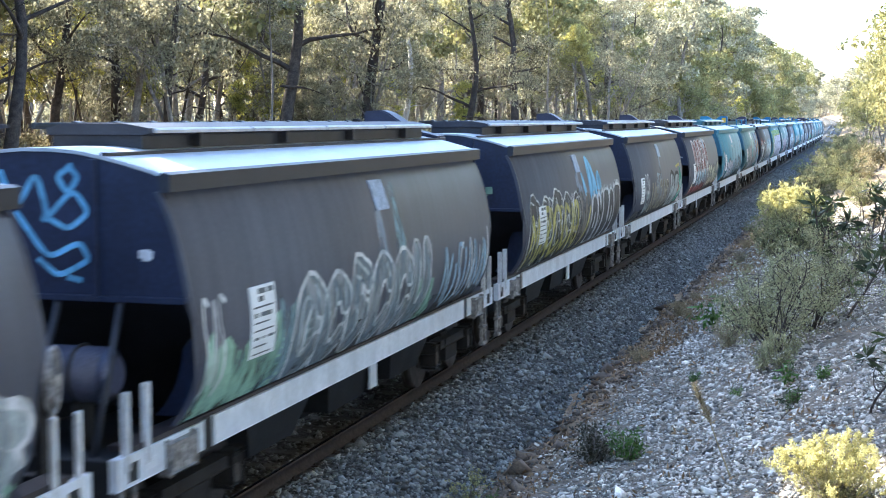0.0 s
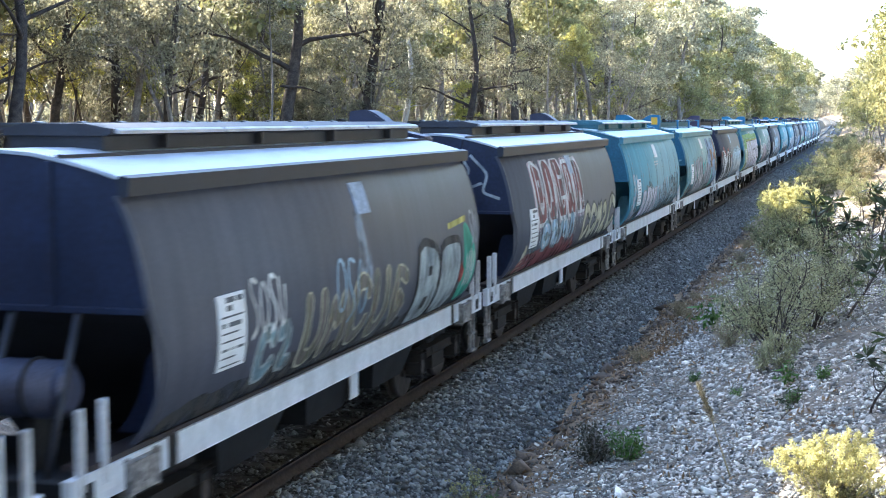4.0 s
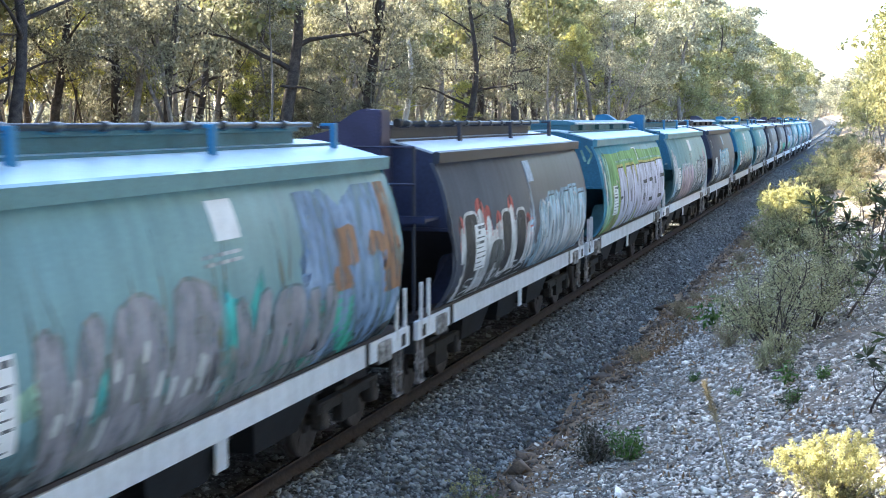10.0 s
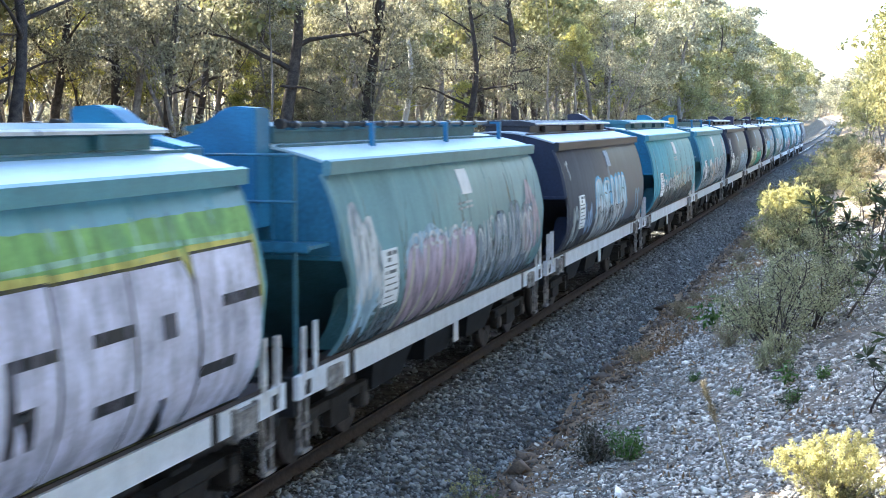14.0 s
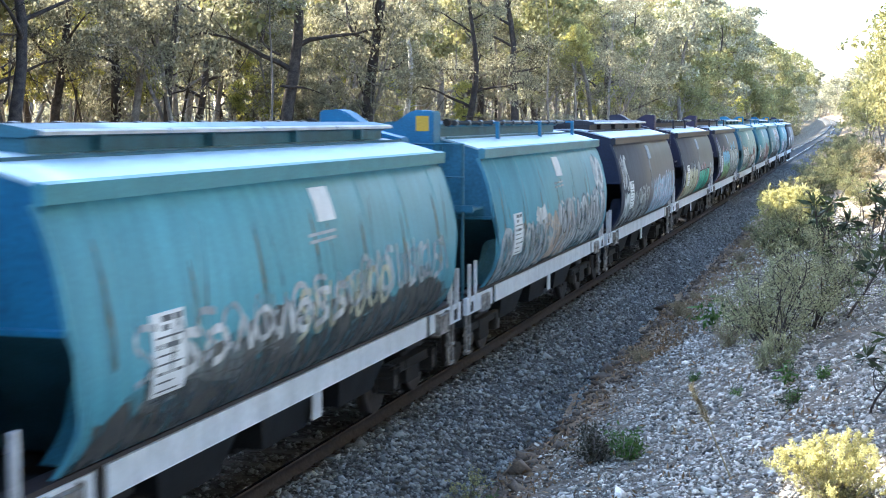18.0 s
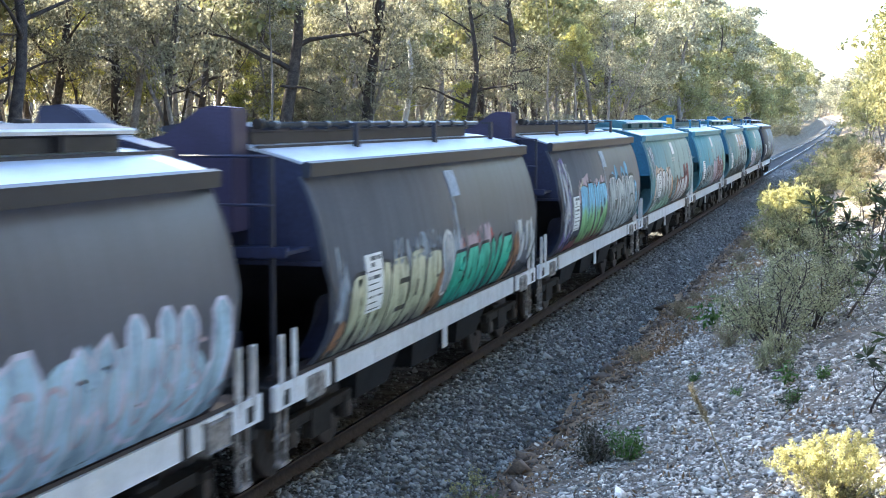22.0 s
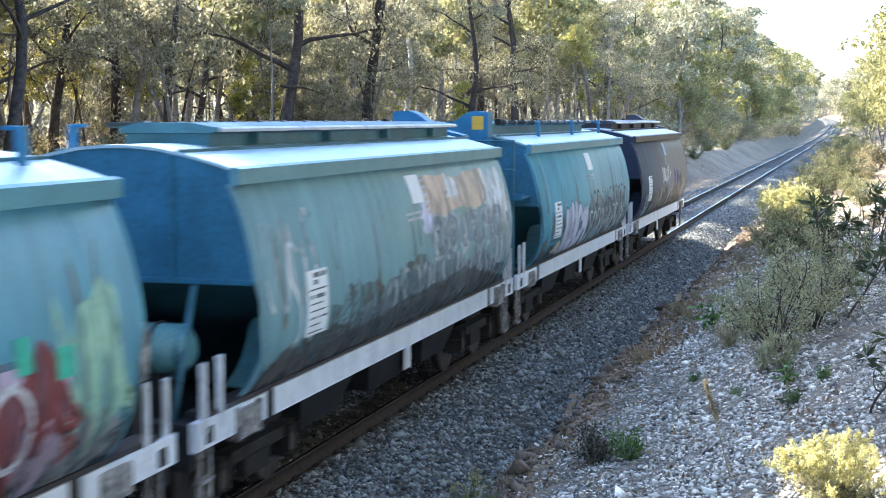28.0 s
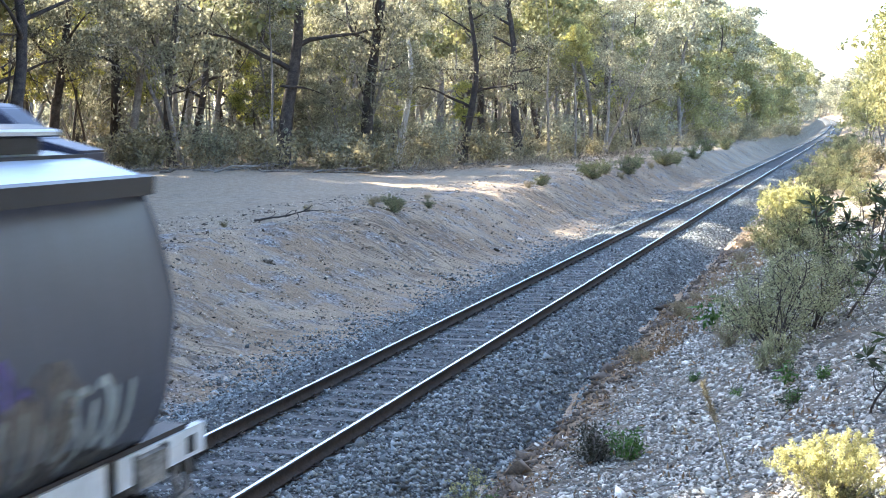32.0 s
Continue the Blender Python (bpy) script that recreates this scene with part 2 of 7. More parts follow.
def stack(parts):
    V, Q, o = [], [], 0
    for v, q in parts:
        V.append(v)
        Q.append(q + o)
        o += len(v)
    return np.concatenate(V), np.concatenate(Q)


def leaves(r, centers, spread, count, size, aspect=0.35, droop=0.5):
    """Leaf blades as small bent quads scattered round the given centres."""
    c = centers[r.integers(0, len(centers), count)]
    p = c + r.normal(0, 1, (count, 3)) * np.asarray(spread) * r.uniform(0.4, 1.0, (count, 1))
    d = r.normal(0, 1, (count, 3))
    d[:, 2] -= droop * 1.5
    d /= np.linalg.norm(d, axis=1)[:, None]
    w = np.cross(d, r.normal(0, 1, (count, 3)))
    w /= np.linalg.norm(w, axis=1)[:, None] + 1e-9
    s = size * r.uniform(0.6, 1.4, (count, 1))
    a, b = d * s, w * s * aspect * 0.5
    V = np.stack([p, p + a * 0.5 + b, p + a, p + a * 0.5 - b], 1).reshape(-1, 3)
    Q = np.arange(count * 4).reshape(-1, 4)
    return V, Q


def clumps(r, centers, rad, count, size, aspect=0.32, droop=0.9):
    """Leaves gathered into domed clumps, thickest on the upper and outer side, hanging ragged below."""
    k = r.choice(len(centers), count, p=rad ** 2 / (rad ** 2).sum())
    d = r.normal(0, 1, (count, 3))
    d /= np.linalg.norm(d, axis=1)[:, None]
    low = (d[:, 2] < 0) & (r.random(count) < 0.55)
    d[low, 2] *= -1
    p = centers[k] + d * rad[k, None] * np.array([1, 1, 0.68]) * r.uniform(0.1, 1.0, (count, 1)) ** 0.45 + r.normal(0, 0.07, (count, 3)) * rad[k, None]
    a = r.normal(0, 1, (count, 3))
    a[:, 2] -= droop * 1.3
    a /= np.linalg.norm(a, axis=1)[:, None]
    w = np.cross(a, r.normal(0, 1, (count, 3)))
    w /= np.linalg.norm(w, axis=1)[:, None] + 1e-9
    s = size * r.uniform(0.6, 1.4, (count, 1))
    a, b = a * s, w * s * aspect * 0.5
    V = np.stack([p, p + a * 0.5 + b, p + a, p + a * 0.5 - b], 1).reshape(-1, 3)
    return V, np.arange(count * 4).reshape(-1, 4)


# ---- lie of the land ----
def track_line(y):
    """Sideways place and height of the line's middle: straight, then a rise and a slow bend far off."""
    cx = np.interp(y, [-100, 290, 360, 420, 520, 650, 900, 2500], [0, 0, 0.6, 1.15, -1.6, -7, -40, -400])
    cz = np.interp(y, [-100, 290, 340, 420, 520, 650, 900, 2500], [0, 0, 0.5, 2.2, 3.4, 4.2, 5.2, 8])
    return cx, cz


LAND_X = [-900, -60, -30, -8.2, -7.2, -6.6, -5.4, -4.2, -3.6, -2.6, 0, 2.5, 2.75, 3.05, 3.5, 4.5, 6.7, 8.5, 11, 30, 900]
LAND_Z = [3.0, 1.5, 1.25, 1.05, 1.0, 0.85, 0.3, -0.25, -0.4, -0.55, -0.62, -0.62, -0.55, -0.22, -0.1, 0.25, 1.0, 1.6, 1.9, 2.3, 4]


def ground_z(x, y):
    x, y = np.asarray(x, float), np.asarray(y, float)
    cx, cz = track_line(y)
    k = np.interp(y, [0, 30, 44, 100, 130, 200], [1.25, 1.22, 0.9, 0.82, 0.66, 0.62])
    xr = x - cx
    wob = 0.2 * np.sin(0.9 * y) + 0.14 * np.sin(2.3 * y + 1) + 0.07 * np.sin(5.1 * y)
    xr = xr + wob * np.clip(1 - np.abs(xr - 3.1) / 1.2, 0, 1)
    xs = np.where(xr < -2.6, -2.6 + (xr + 2.6) / k, xr)
    z = np.interp(xs, LAND_X, LAND_Z)
    near = np.clip((np.abs(xr) - 3.0) / 2.0, 0, 1)
    z = z + near * (0.05 * np.sin(x * 1.9 + 0.6 * np.sin(y * 0.7)) * np.sin(y * 1.1 + x * 0.4) + 0.07 * np.sin(y * 0.23 + x * 0.31))
    # the bank is higher where the camera stands
    z = z + np.clip((9.0 - y) / 6.0, 0, 1) * np.clip((x - 3.0) / 3.0, 0, 1) * 0.9
    return z + cz


def forest_edge(y):
    return np.interp(y, [-30, 55, 62, 66, 69, 84, 135, 170, 225, 300, 420, 600], [-26, -34, -30, -26, -17, -13, -11, -7.5, -6, -5.2, -5, -9])


def build_ground():
    xs = np.unique(np.concatenate([np.linspace(-900, -60, 22), np.linspace(-60, -14, 47), np.linspace(-14, -2.6, 58), np.linspace(-2.6, 2.6, 7), np.linspace(2.6, 12, 64), np.linspace(12, 60, 30), np.linspace(60, 900, 22)]))
    ys = np.unique(np.concatenate([np.linspace(-80, 6, 30), np.linspace(6, 70, 240), np.linspace(70, 160, 140), np.linspace(160, 420, 130), np.linspace(420, 2500, 60)]))
    X, Y = np.meshgrid(xs, ys, indexing="ij")
    Z = ground_z(X, Y)
    r = np.random.default_rng(3)
    face = np.clip((X + 10) / 1.5, 0, 1) * np.clip((-3.4 - X) / 0.8, 0, 1) * np.clip((90 - Y) / 20, 0, 1)
    Z = Z + face * (0.045 * np.sin(4.3 * Y + 2.2 * X + 1.5 * np.sin(0.7 * Y)) * np.sin(1.3 * Y + 0.4) + r.normal(0, 0.022, Z.shape))
    Z = Z + r.normal(0, 0.012, Z.shape) * ((np.abs(X) > 3) & (np.abs(X) < 40))
    i, j = np.meshgrid(np.arange(len(xs) - 1), np.arange(len(ys) - 1), indexing="ij")
    n = len(ys)
    Q = np.stack([i * n + j, (i + 1) * n + j, (i + 1) * n + j + 1, i * n + j + 1], -1).reshape(-1, 4)
    me = fast_mesh("ground", np.stack([X, Y, Z], -1).reshape(-1, 3), Q, EARTH, True)
    edge = forest_edge(Y)
    # last term darkens all far ground in place of tree shade
    litter = np.clip((edge + 2.0 - X) / 3.0, 0, 1) + 0.8 * np.clip((X - 3.3) / 0.5, 0, 1) * np.clip((Y - 40) / 10, 0, 1) + 0.85 * np.clip((Y - 150) / 90, 0, 1)
    grit = 0.95 * np.clip((X - 3.2) / 0.4, 0, 1) * np.clip((52 - Y) / 8, 0, 1)
    k = np.interp(Y, [0, 30, 44, 100, 130, 200], [1.25, 1.22, 0.9, 0.82, 0.66, 0.62])
    top = -2.6 - 5.0 * k
    wob = 0.5 * np.sin(Y * 0.21) + 0.3 * np.sin(Y * 0.53 + 1)
    pale = np.clip((top - 0.6 + wob - X) / 1.2, 0, 1) * np.clip((X - edge - 1.0 + wob) / 1.5, 0, 1) * 0.85 + np.clip((X - 7.5 + wob) / 1.5, 0, 1) * np.clip((Y - 45) / 15, 0, 1) * 0.08
    rust = np.clip(1 - np.abs(X - 3.15 - 0.25 * wob) / 0.45, 0, 1) * np.clip(0.35 + 0.7 * np.sin(Y * 0.37 + 2.0), 0.1, 1)
    rill = np.clip((X + 2.6 + 5.4 * k) / 0.8, 0, 1) * np.clip((-3.2 - X) / 0.8, 0, 1) * (0.55 + 0.35 * np.sin(Y * 0.33 + 1))
    for name, a in (("litter", litter), ("pale", pale), ("rust", rust), ("grit", grit), ("rill", rill)):
        at = me.attributes.new(name, "FLOAT", "POINT")
        at.data.foreach_set("value", np.clip(a, 0, 1).astype(np.float32).ravel())
    ob = new("ground", me)
    tagged(ob, "pale gravelly clay ground with a cutting bank and dirt track", "ground", kind="structure")


def along(y0, y1, step):
    ys = np.arange(y0, y1 + step / 2, step)
    cx, cz = track_line(ys)
    return np.stack([cx, ys, cz], -1)


def sweep(name, outline, path, material, smooth=False):
    """An open or closed outline in x and z swept along the line."""
    O = np.asarray(outline, float)
    n, k = len(path), len(O)
    V = np.zeros((n, k, 3))
    V[:, :, 0] = path[:, None, 0] + O[None, :, 0]
    V[:, :, 1] = path[:, None, 1]
    V[:, :, 2] = path[:, None, 2] + O[None, :, 1]
    i, j = np.meshgrid(np.arange(n - 1), np.arange(k - 1), indexing="ij")
    Q = np.stack([i * k + j, i * k + j + 1, (i + 1) * k + j + 1, (i + 1) * k + j], -1).reshape(-1, 4)
    return fast_mesh(name, V.reshape(-1, 3), Q, material, smooth)


def stones(r, pts, size, flat=0.7, material=None, name="stones", smooth=False):
    """Broken stones half sunk in the ground, each a squashed and jittered six-sided lump."""
    base = np.array([(1, 0, 0), (-1, 0, 0), (0, 1, 0), (0, -1, 0), (0, 0, 1), (0, 0, -1)], float)
    tri = np.array([(0, 2, 4), (2, 1, 4), (1, 3, 4), (3, 0, 4), (2, 0, 5), (1, 2, 5), (3, 1, 5), (0, 3, 5)])
    n = len(pts)
    s = size * r.uniform(0.5, 1.35, (n, 1, 1)) * 0.5
    V = base[None] * r.uniform(0.7, 1.25, (n, 6, 3)) + r.normal(0, 0.2, (n, 6, 3))
    V = V * np.array([1, 1, flat])
    a = r.uniform(0, 2 * np.pi, n)
    tilt = r.normal(0, 0.45, n)
    ca, sa, ct, st = np.cos(a), np.sin(a), np.cos(tilt), np.sin(tilt)
    x, y, z = V[..., 0], V[..., 1], V[..., 2]
    y, z = y * ct[:, None] - z * st[:, None], y * st[:, None] + z * ct[:, None]
    V = np.stack([x * ca[:, None] - y * sa[:, None], x * sa[:, None] + y * ca[:, None], z], -1) * s + pts[:, None, :]
    Q = (tri[None] + (np.arange(n) * 6)[:, None, None]).reshape(-1, 3)
    return fast_mesh(name, V.reshape(-1, 3), Q, material, smooth)


BED = [(-2.75, -0.62), (-2.3, -0.42), (-1.75, -0.2), (-1.35, -0.17), (-0.95, -0.185), (-0.5, -0.195), (0.5, -0.195), (0.95, -0.185), (1.35, -0.17), (1.75, -0.2), (2.3, -0.42), (2.78, -0.66)]


def bed_z(x):
    return np.interp(x, [p[0] for p in BED], [p[1] for p in BED])


def build_line():
    path = np.concatenate([along(-40, 300, 1.0), along(304, 900, 4.0)])
    bed = new("ballast_bed", sweep("ballast_bed", BED, path, M_BALLAST))
    tagged(bed, "bluish grey crushed stone ballast bed under the rails", "ballast", kind="structure")
    r = np.random.default_rng(11)
    n = 92000
    y = 11 + 110 * r.random(n) ** 2.1
    x = np.where(r.random(n) < 0.62, r.uniform(0.85, 2.95, n), r.uniform(-2.75, 0.85, n))
    keep = (np.abs(np.abs(x) - 0.7525) > 0.09)
    x, y = x[keep], y[keep]
    slp = (np.abs(((y / 0.66) % 1.0) - 0.5) < 0.19) & (np.abs(x) < 1.28)
    z = bed_z(x) + r.uniform(-0.012, 0.02, len(x)) + np.where(slp, -0.012, 0)
    z = np.where(np.abs(x) > 2.7, np.maximum(z, ground_z(x, y) + 0.005), z)
    tagged(new("ballast_stones", stones(r, np.stack([x, y, z], -1), 0.05 * np.exp(r.normal(0, 0.35, (len(x), 1, 1))), 0.75, M_STONE, "ballast_stones")), "loose bluish grey crushed ballast stones", "ballast", kind="stuff")
    # pale quartz pebbles on the near bank, thinner over the far bank
    n = 128000
    y = 9.8 + 46 * r.random(n) ** 2.0
    x = 3.0 + (4.15 + 0.013 * y) * r.random(n)
    drift = np.sin(1.7 * x + 0.9 * np.sin(0.8 * y)) * np.sin(0.9 * y + 1.3 * x + 0.5)
    den = np.clip((x - 3.1) / 0.9, 0.05, 1) * np.clip(0.9 + 0.4 * drift, 0.5, 1)
    keep = r.random(n) < den
    x, y = x[keep], y[keep]
    z = ground_z(x, y) + r.uniform(-0.01, 0.012, len(x))
    tagged(new("quartz_gravel", stones(r, np.stack([x, y, z], -1), 0.034 * np.exp(r.normal(0, 0.45, (len(x), 1, 1))), 0.62, M_QUARTZ, "quartz_gravel")), "loose white and grey quartz gravel scattered over the banks", "gravel", kind="stuff")
    n = 68000
    y = 19 + 95 * r.random(n) ** 1.7
    k = np.interp(y, [0, 30, 44, 100, 130, 200], [1.25, 1.22, 0.9, 0.82, 0.66, 0.62])
    x = -2.7 - 8.6 * k * r.random(n) ** 1.25
    z = ground_z(x, y) + r.uniform(-0.01, 0.01, n)
    tagged(new("bank_pebbles", stones(r, np.stack([x, y, z], -1), 0.034 * np.exp(r.normal(0, 0.55, (n, 1, 1))), 0.55, M_PEBBLE, "bank_pebbles")), "brown and grey pebbles washed out of the cutting bank", "gravel", kind="stuff")
    n = 15000
    y = 18 + 70 * r.random(n) ** 1.5
    x = -2.55 - np.abs(r.normal(0, 0.5, n)) * (1 + 0.45 * np.sin(0.55 * y) + 0.3 * np.sin(1.7 * y + 1))
    z = np.maximum(ground_z(x, y), np.where(x > -2.75, bed_z(x), -9)) + r.uniform(-0.008, 0.012, n)
    tagged(new("strewn_ballast", stones(r, np.stack([x, y, z], -1), 0.05 * np.exp(r.normal(0, 0.35, (n, 1, 1))), 0.75, M_STONE, "strewn_ballast")), "bluish grey ballast stones strewn over the foot of the cutting bank", "ballast", kind="stuff")
    # crumbling clay lip at the toe of the bank, with dead leaves caught on it
    n = 5200
    y = 10 + 46 * r.random(n) ** 1.5
    x = 3.02 + 0.3 * np.sin(0.9 * y) * 0.3 + np.abs(r.normal(0, 0.28, n)) - 0.12
    z = ground_z(x, y) + 0.005
    lip = tagged(new("clay_lip"), "crumbling brown clay lip with dead leaves at the toe of the bank", "clay", kind="stuff")
    part("clods", stones(r, np.stack([x, y, z], -1), 0.065 * np.exp(r.normal(0, 0.55, (n, 1, 1))), 0.55, M_CLOD, "clods"), lip)["kind"] = "stuff"
    c = []
    for y0, y1, x0, x1, m in ((23, 31, 3.0, 4.1, 520), (33, 50, 3.2, 4.6, 700), (11, 24, 3.1, 3.8, 160), (12, 30, 3.6, 6.8, 260)):
        y, x = r.uniform(y0, y1, m), r.uniform(x0, x1, m)
        c.append(np.stack([x, y, ground_z(x, y) + 0.02], -1))
    v, q = leaves(r, np.concatenate(c), (0.12, 0.12, 0.012), 9000, 0.075, 0.3, 0.0)
    part("dead_leaves", fast_mesh("dead_leaves", v, q, M_FALLEN), lip)["kind"] = "stuff"
    for i, s in enumerate((-1, 1)):
        c = s * 0.7525
        rail = tagged(new("rail", bpy.data.meshes.new("rail")), "rusty steel rail with a polished running head", "rail", "rails of the line", "structure")
        foot = [(c - 0.065, -0.155), (c - 0.062, -0.142), (c - 0.012, -0.122), (c - 0.009, -0.045), (c - 0.034, -0.03), (c - 0.034, -0.006), (c - 0.026, -0.001)]
        out = foot + [(2 * c - x, z) for x, z in foot[::-1]]
        rail.data = sweep("rail", out, path, M_RAIL)
        part("head", sweep("head", [(c - 0.027, 0.0), (c - 0.02, 0.004), (c + 0.02, 0.004), (c + 0.027, 0.0)], path, M_RAILTOP), rail, "polished steel running surface")


def build_sleepers():
    bm = box(-1.25, 1.25, -0.115, 0.115, -0.3, -0.19, 0.012)
    for v in bm.verts:
        v.co.z += 0.006 * math.sin(v.co.x * 7)
    me = bpy.data.meshes.new("sleeper")
    bm.to_mesh(me)
    bm.free()
    me.materials.append(M_SLEEPER)
    plate = bpy.data.meshes.new("rail_clip")
    bm = join(*[box(c - 0.13, c + 0.13, -0.06, 0.06, -0.168, -0.152, 0.004) for c in (-0.7525, 0.7525)], *[rod((c + o, -0.05, -0.145), (c + o, 0.05, -0.13), 0.013, 6) for c in (-0.7525, 0.7525) for o in (-0.085, 0.085)])
    bm.to_mesh(plate)
    bm.free()
    plate.materials.append(M_RAIL)
    top = tagged(new("sleeper_row", None), "weathered grey sleepers bedded in ballast", "sleepers", kind="structure")
    r = random.Random(5)
    for i in range(14, 170):
        y = i * 0.66 + 0.33
        s = new("sleeper", me)
        s.parent = top
        s.matrix_basis = pose(r.uniform(-0.03, 0.03), y, r.uniform(-0.006, 0.006), 0, 0, r.uniform(-0.8, 0.8))
        if i < 110:
            p = new("rail_clip", plate)
            p.parent = top
            p.matrix_basis = pose(0, y, 0)
    V, Q = [], []
    for i in range(170, 430):
        y = i * 0.66 + 0.33
        o = len(V)
        V += [(-1.25, y - 0.11, -0.18), (1.25, y - 0.11, -0.18), (1.25, y + 0.11, -0.18), (-1.25, y + 0.11, -0.18), (-1.25, y - 0.11, -0.26), (1.25, y - 0.11, -0.26)]
        Q += [(o, o + 1, o + 2, o + 3), (o + 4, o + 5, o + 1, o)]
    far = part("far_sleepers", fast_mesh("far_sleepers", V, Q, M_SLEEPER), top)
    far["kind"] = "stuff"


# ---- trees ----
def curve_pts(r, base, d, length, n=7, wob=0.08, lift=0.0):
    p, d = np.array(base, float), np.array(d, float)
    d /= np.linalg.norm(d)
    out = [p.copy()]
    for _ in range(n - 1):
        d = d + r.normal(0, wob, 3) + np.array([0, 0, lift])
        d /= np.linalg.norm(d)
        p = p + d * length / (n - 1)
        out.append(p.copy())
    return np.array(out)


SHAPES = {}


def make_tree(seed, height, trunk_r, bark, leaf, crown_from=0.3, lean=0.03, forks=1, leaf_count=10000, leaf_size=0.18, spread=0.24, wide=1.0, label="", clump=1.0, az0=None, name="gum_tree"):
    """A gum tree: wandering tapered trunk, limbs, twigs, and drooping leaf clumps at their ends."""
    r = np.random.default_rng(seed)
    wood, ends, main, size = [], [], [], []
    for k in range(forks):
        a = az0 + k * 2.2 if az0 is not None else r.uniform(0, 6.28)
        d = (lean * math.cos(a) * (1 + 2 * (forks > 1)), lean * math.sin(a) * (1 + 2 * (forks > 1)), 1)
        L = height * (0.93 if k == 0 else r.uniform(0.7, 0.9))
        T = curve_pts(r, (0, 0, -0.3), d, L, 12, 0.075, 0.03)
        rad = trunk_r * np.linspace(1, 0.16, 12) * (1 + 0.35 * np.exp(-np.arange(12) * 1.6))
        wood.append(tube_arrays(T, rad, 9))
        main.append(tube_arrays(T, rad, 6))
        nl = r.integers(9, 13)
        for i in range(nl):
            f = crown_from + (0.97 - crown_from) * (i + r.uniform(0, 0.8)) / nl
            j = min(int(f * 11), 10)
            p = T[j] + (T[j + 1] - T[j]) * (f * 11 - j)
            az = r.uniform(0, 6.28)
            up = r.uniform(0.25, 1.0)
            ll = height * spread * wide * (1.15 - 0.6 * f) * r.uniform(0.7, 1.2)
            B = curve_pts(r, p, (math.cos(az), math.sin(az), up), ll, 7, 0.16, 0.03)
            br = max(0.02, rad[j] * 0.5)
            wood.append(tube_arrays(B, np.linspace(br, br * 0.25, 7), 5))
            main.append(tube_arrays(B[::2], np.linspace(br, br * 0.25, 4), 4))
            for q in (3, 4, 5, 6, 6):
                tw = curve_pts(r, B[q], r.normal(0, 1, 3) + np.array([math.cos(az) * 0.5, math.sin(az) * 0.5, 0.2]), ll * r.uniform(0.25, 0.5), 4, 0.2)
                wood.append(tube_arrays(tw, np.linspace(br * 0.25, br * 0.1, 4), 3))
                if q != 4:
                    ends.append(tw[-1])
                    size.append(r.uniform(0.5, 1.25))
            ends.append(B[-1])
            size.append(r.uniform(0.9, 1.5))
        ends.append(T[-1])
        size.append(1.2)
    # bare dead twigs low on the trunk
    for i in range(3):
        p = np.array([0, 0, height * r.uniform(0.08, 0.3)])
        B = curve_pts(r, p, (r.normal(), r.normal(), 0.5), height * 0.12, 6, 0.25)
        wood.append(tube_arrays(B, np.linspace(trunk_r * 0.2, 0.012, 6), 5))
    V, Q = stack(wood)
    top = new(name)
    part("trunk", fast_mesh("trunk", V, Q, bark, True), top)
    LV, LQ = clumps(r, np.array(ends), np.array(size) * 0.052 * height * clump, leaf_count, leaf_size, 0.42 if leaf_size < 0.3 else 0.48, 0.45)
    part("crown", fast_mesh("crown", LV, LQ, leaf), top)
    SHAPES[top.name] = (*stack(main), LV, LQ)
    return tagged(top, label, "tree", "gum trees of the forest")


def make_shrub(name, seed, height, width, leaf, count, size, aspect, label, category="shrub", stems=9, stem_mat=None, droop=0.1, group="", clump=0.12):
    r = np.random.default_rng(seed)
    wood, ends = [], []
    for i in range(stems):
        a = r.uniform(0, 6.28)
        sp = r.uniform(0.1, 1.0) * width / height
        T = curve_pts(r, (r.normal(0, 0.04) * width, r.normal(0, 0.04) * width, -0.05), (math.cos(a) * sp, math.sin(a) * sp, 1), height * r.uniform(0.6, 1.05), 7, 0.13)
        wood.append(tube_arrays(T, np.linspace(0.014, 0.004, 7) * (height ** 0.5), 4))
        for q in (2, 3, 4, 5, 6):
            tw = curve_pts(r, T[q], r.normal(0, 1, 3) + np.array([0, 0, 0.7]), height * r.uniform(0.12, 0.28), 3, 0.2)
            wood.append(tube_arrays(tw, np.linspace(0.005, 0.002, 3) * (height ** 0.5), 3))
            ends += [tw[-1], tw[1], T[q]]
    V, Q = stack(wood)
    top = new(name)
    part("branchwork", fast_mesh("branchwork", V, Q, stem_mat or M_BARK_G, True), top)
    LV, LQ = leaves(r, np.array(ends), np.array([1, 1, 0.9]) * clump * height, count, size, aspect, droop)
    LV[:, 2] = np.maximum(LV[:, 2], 0.0)
    part("foliage", fast_mesh("foliage", LV, LQ, leaf), top)
    return tagged(top, label, category, group)


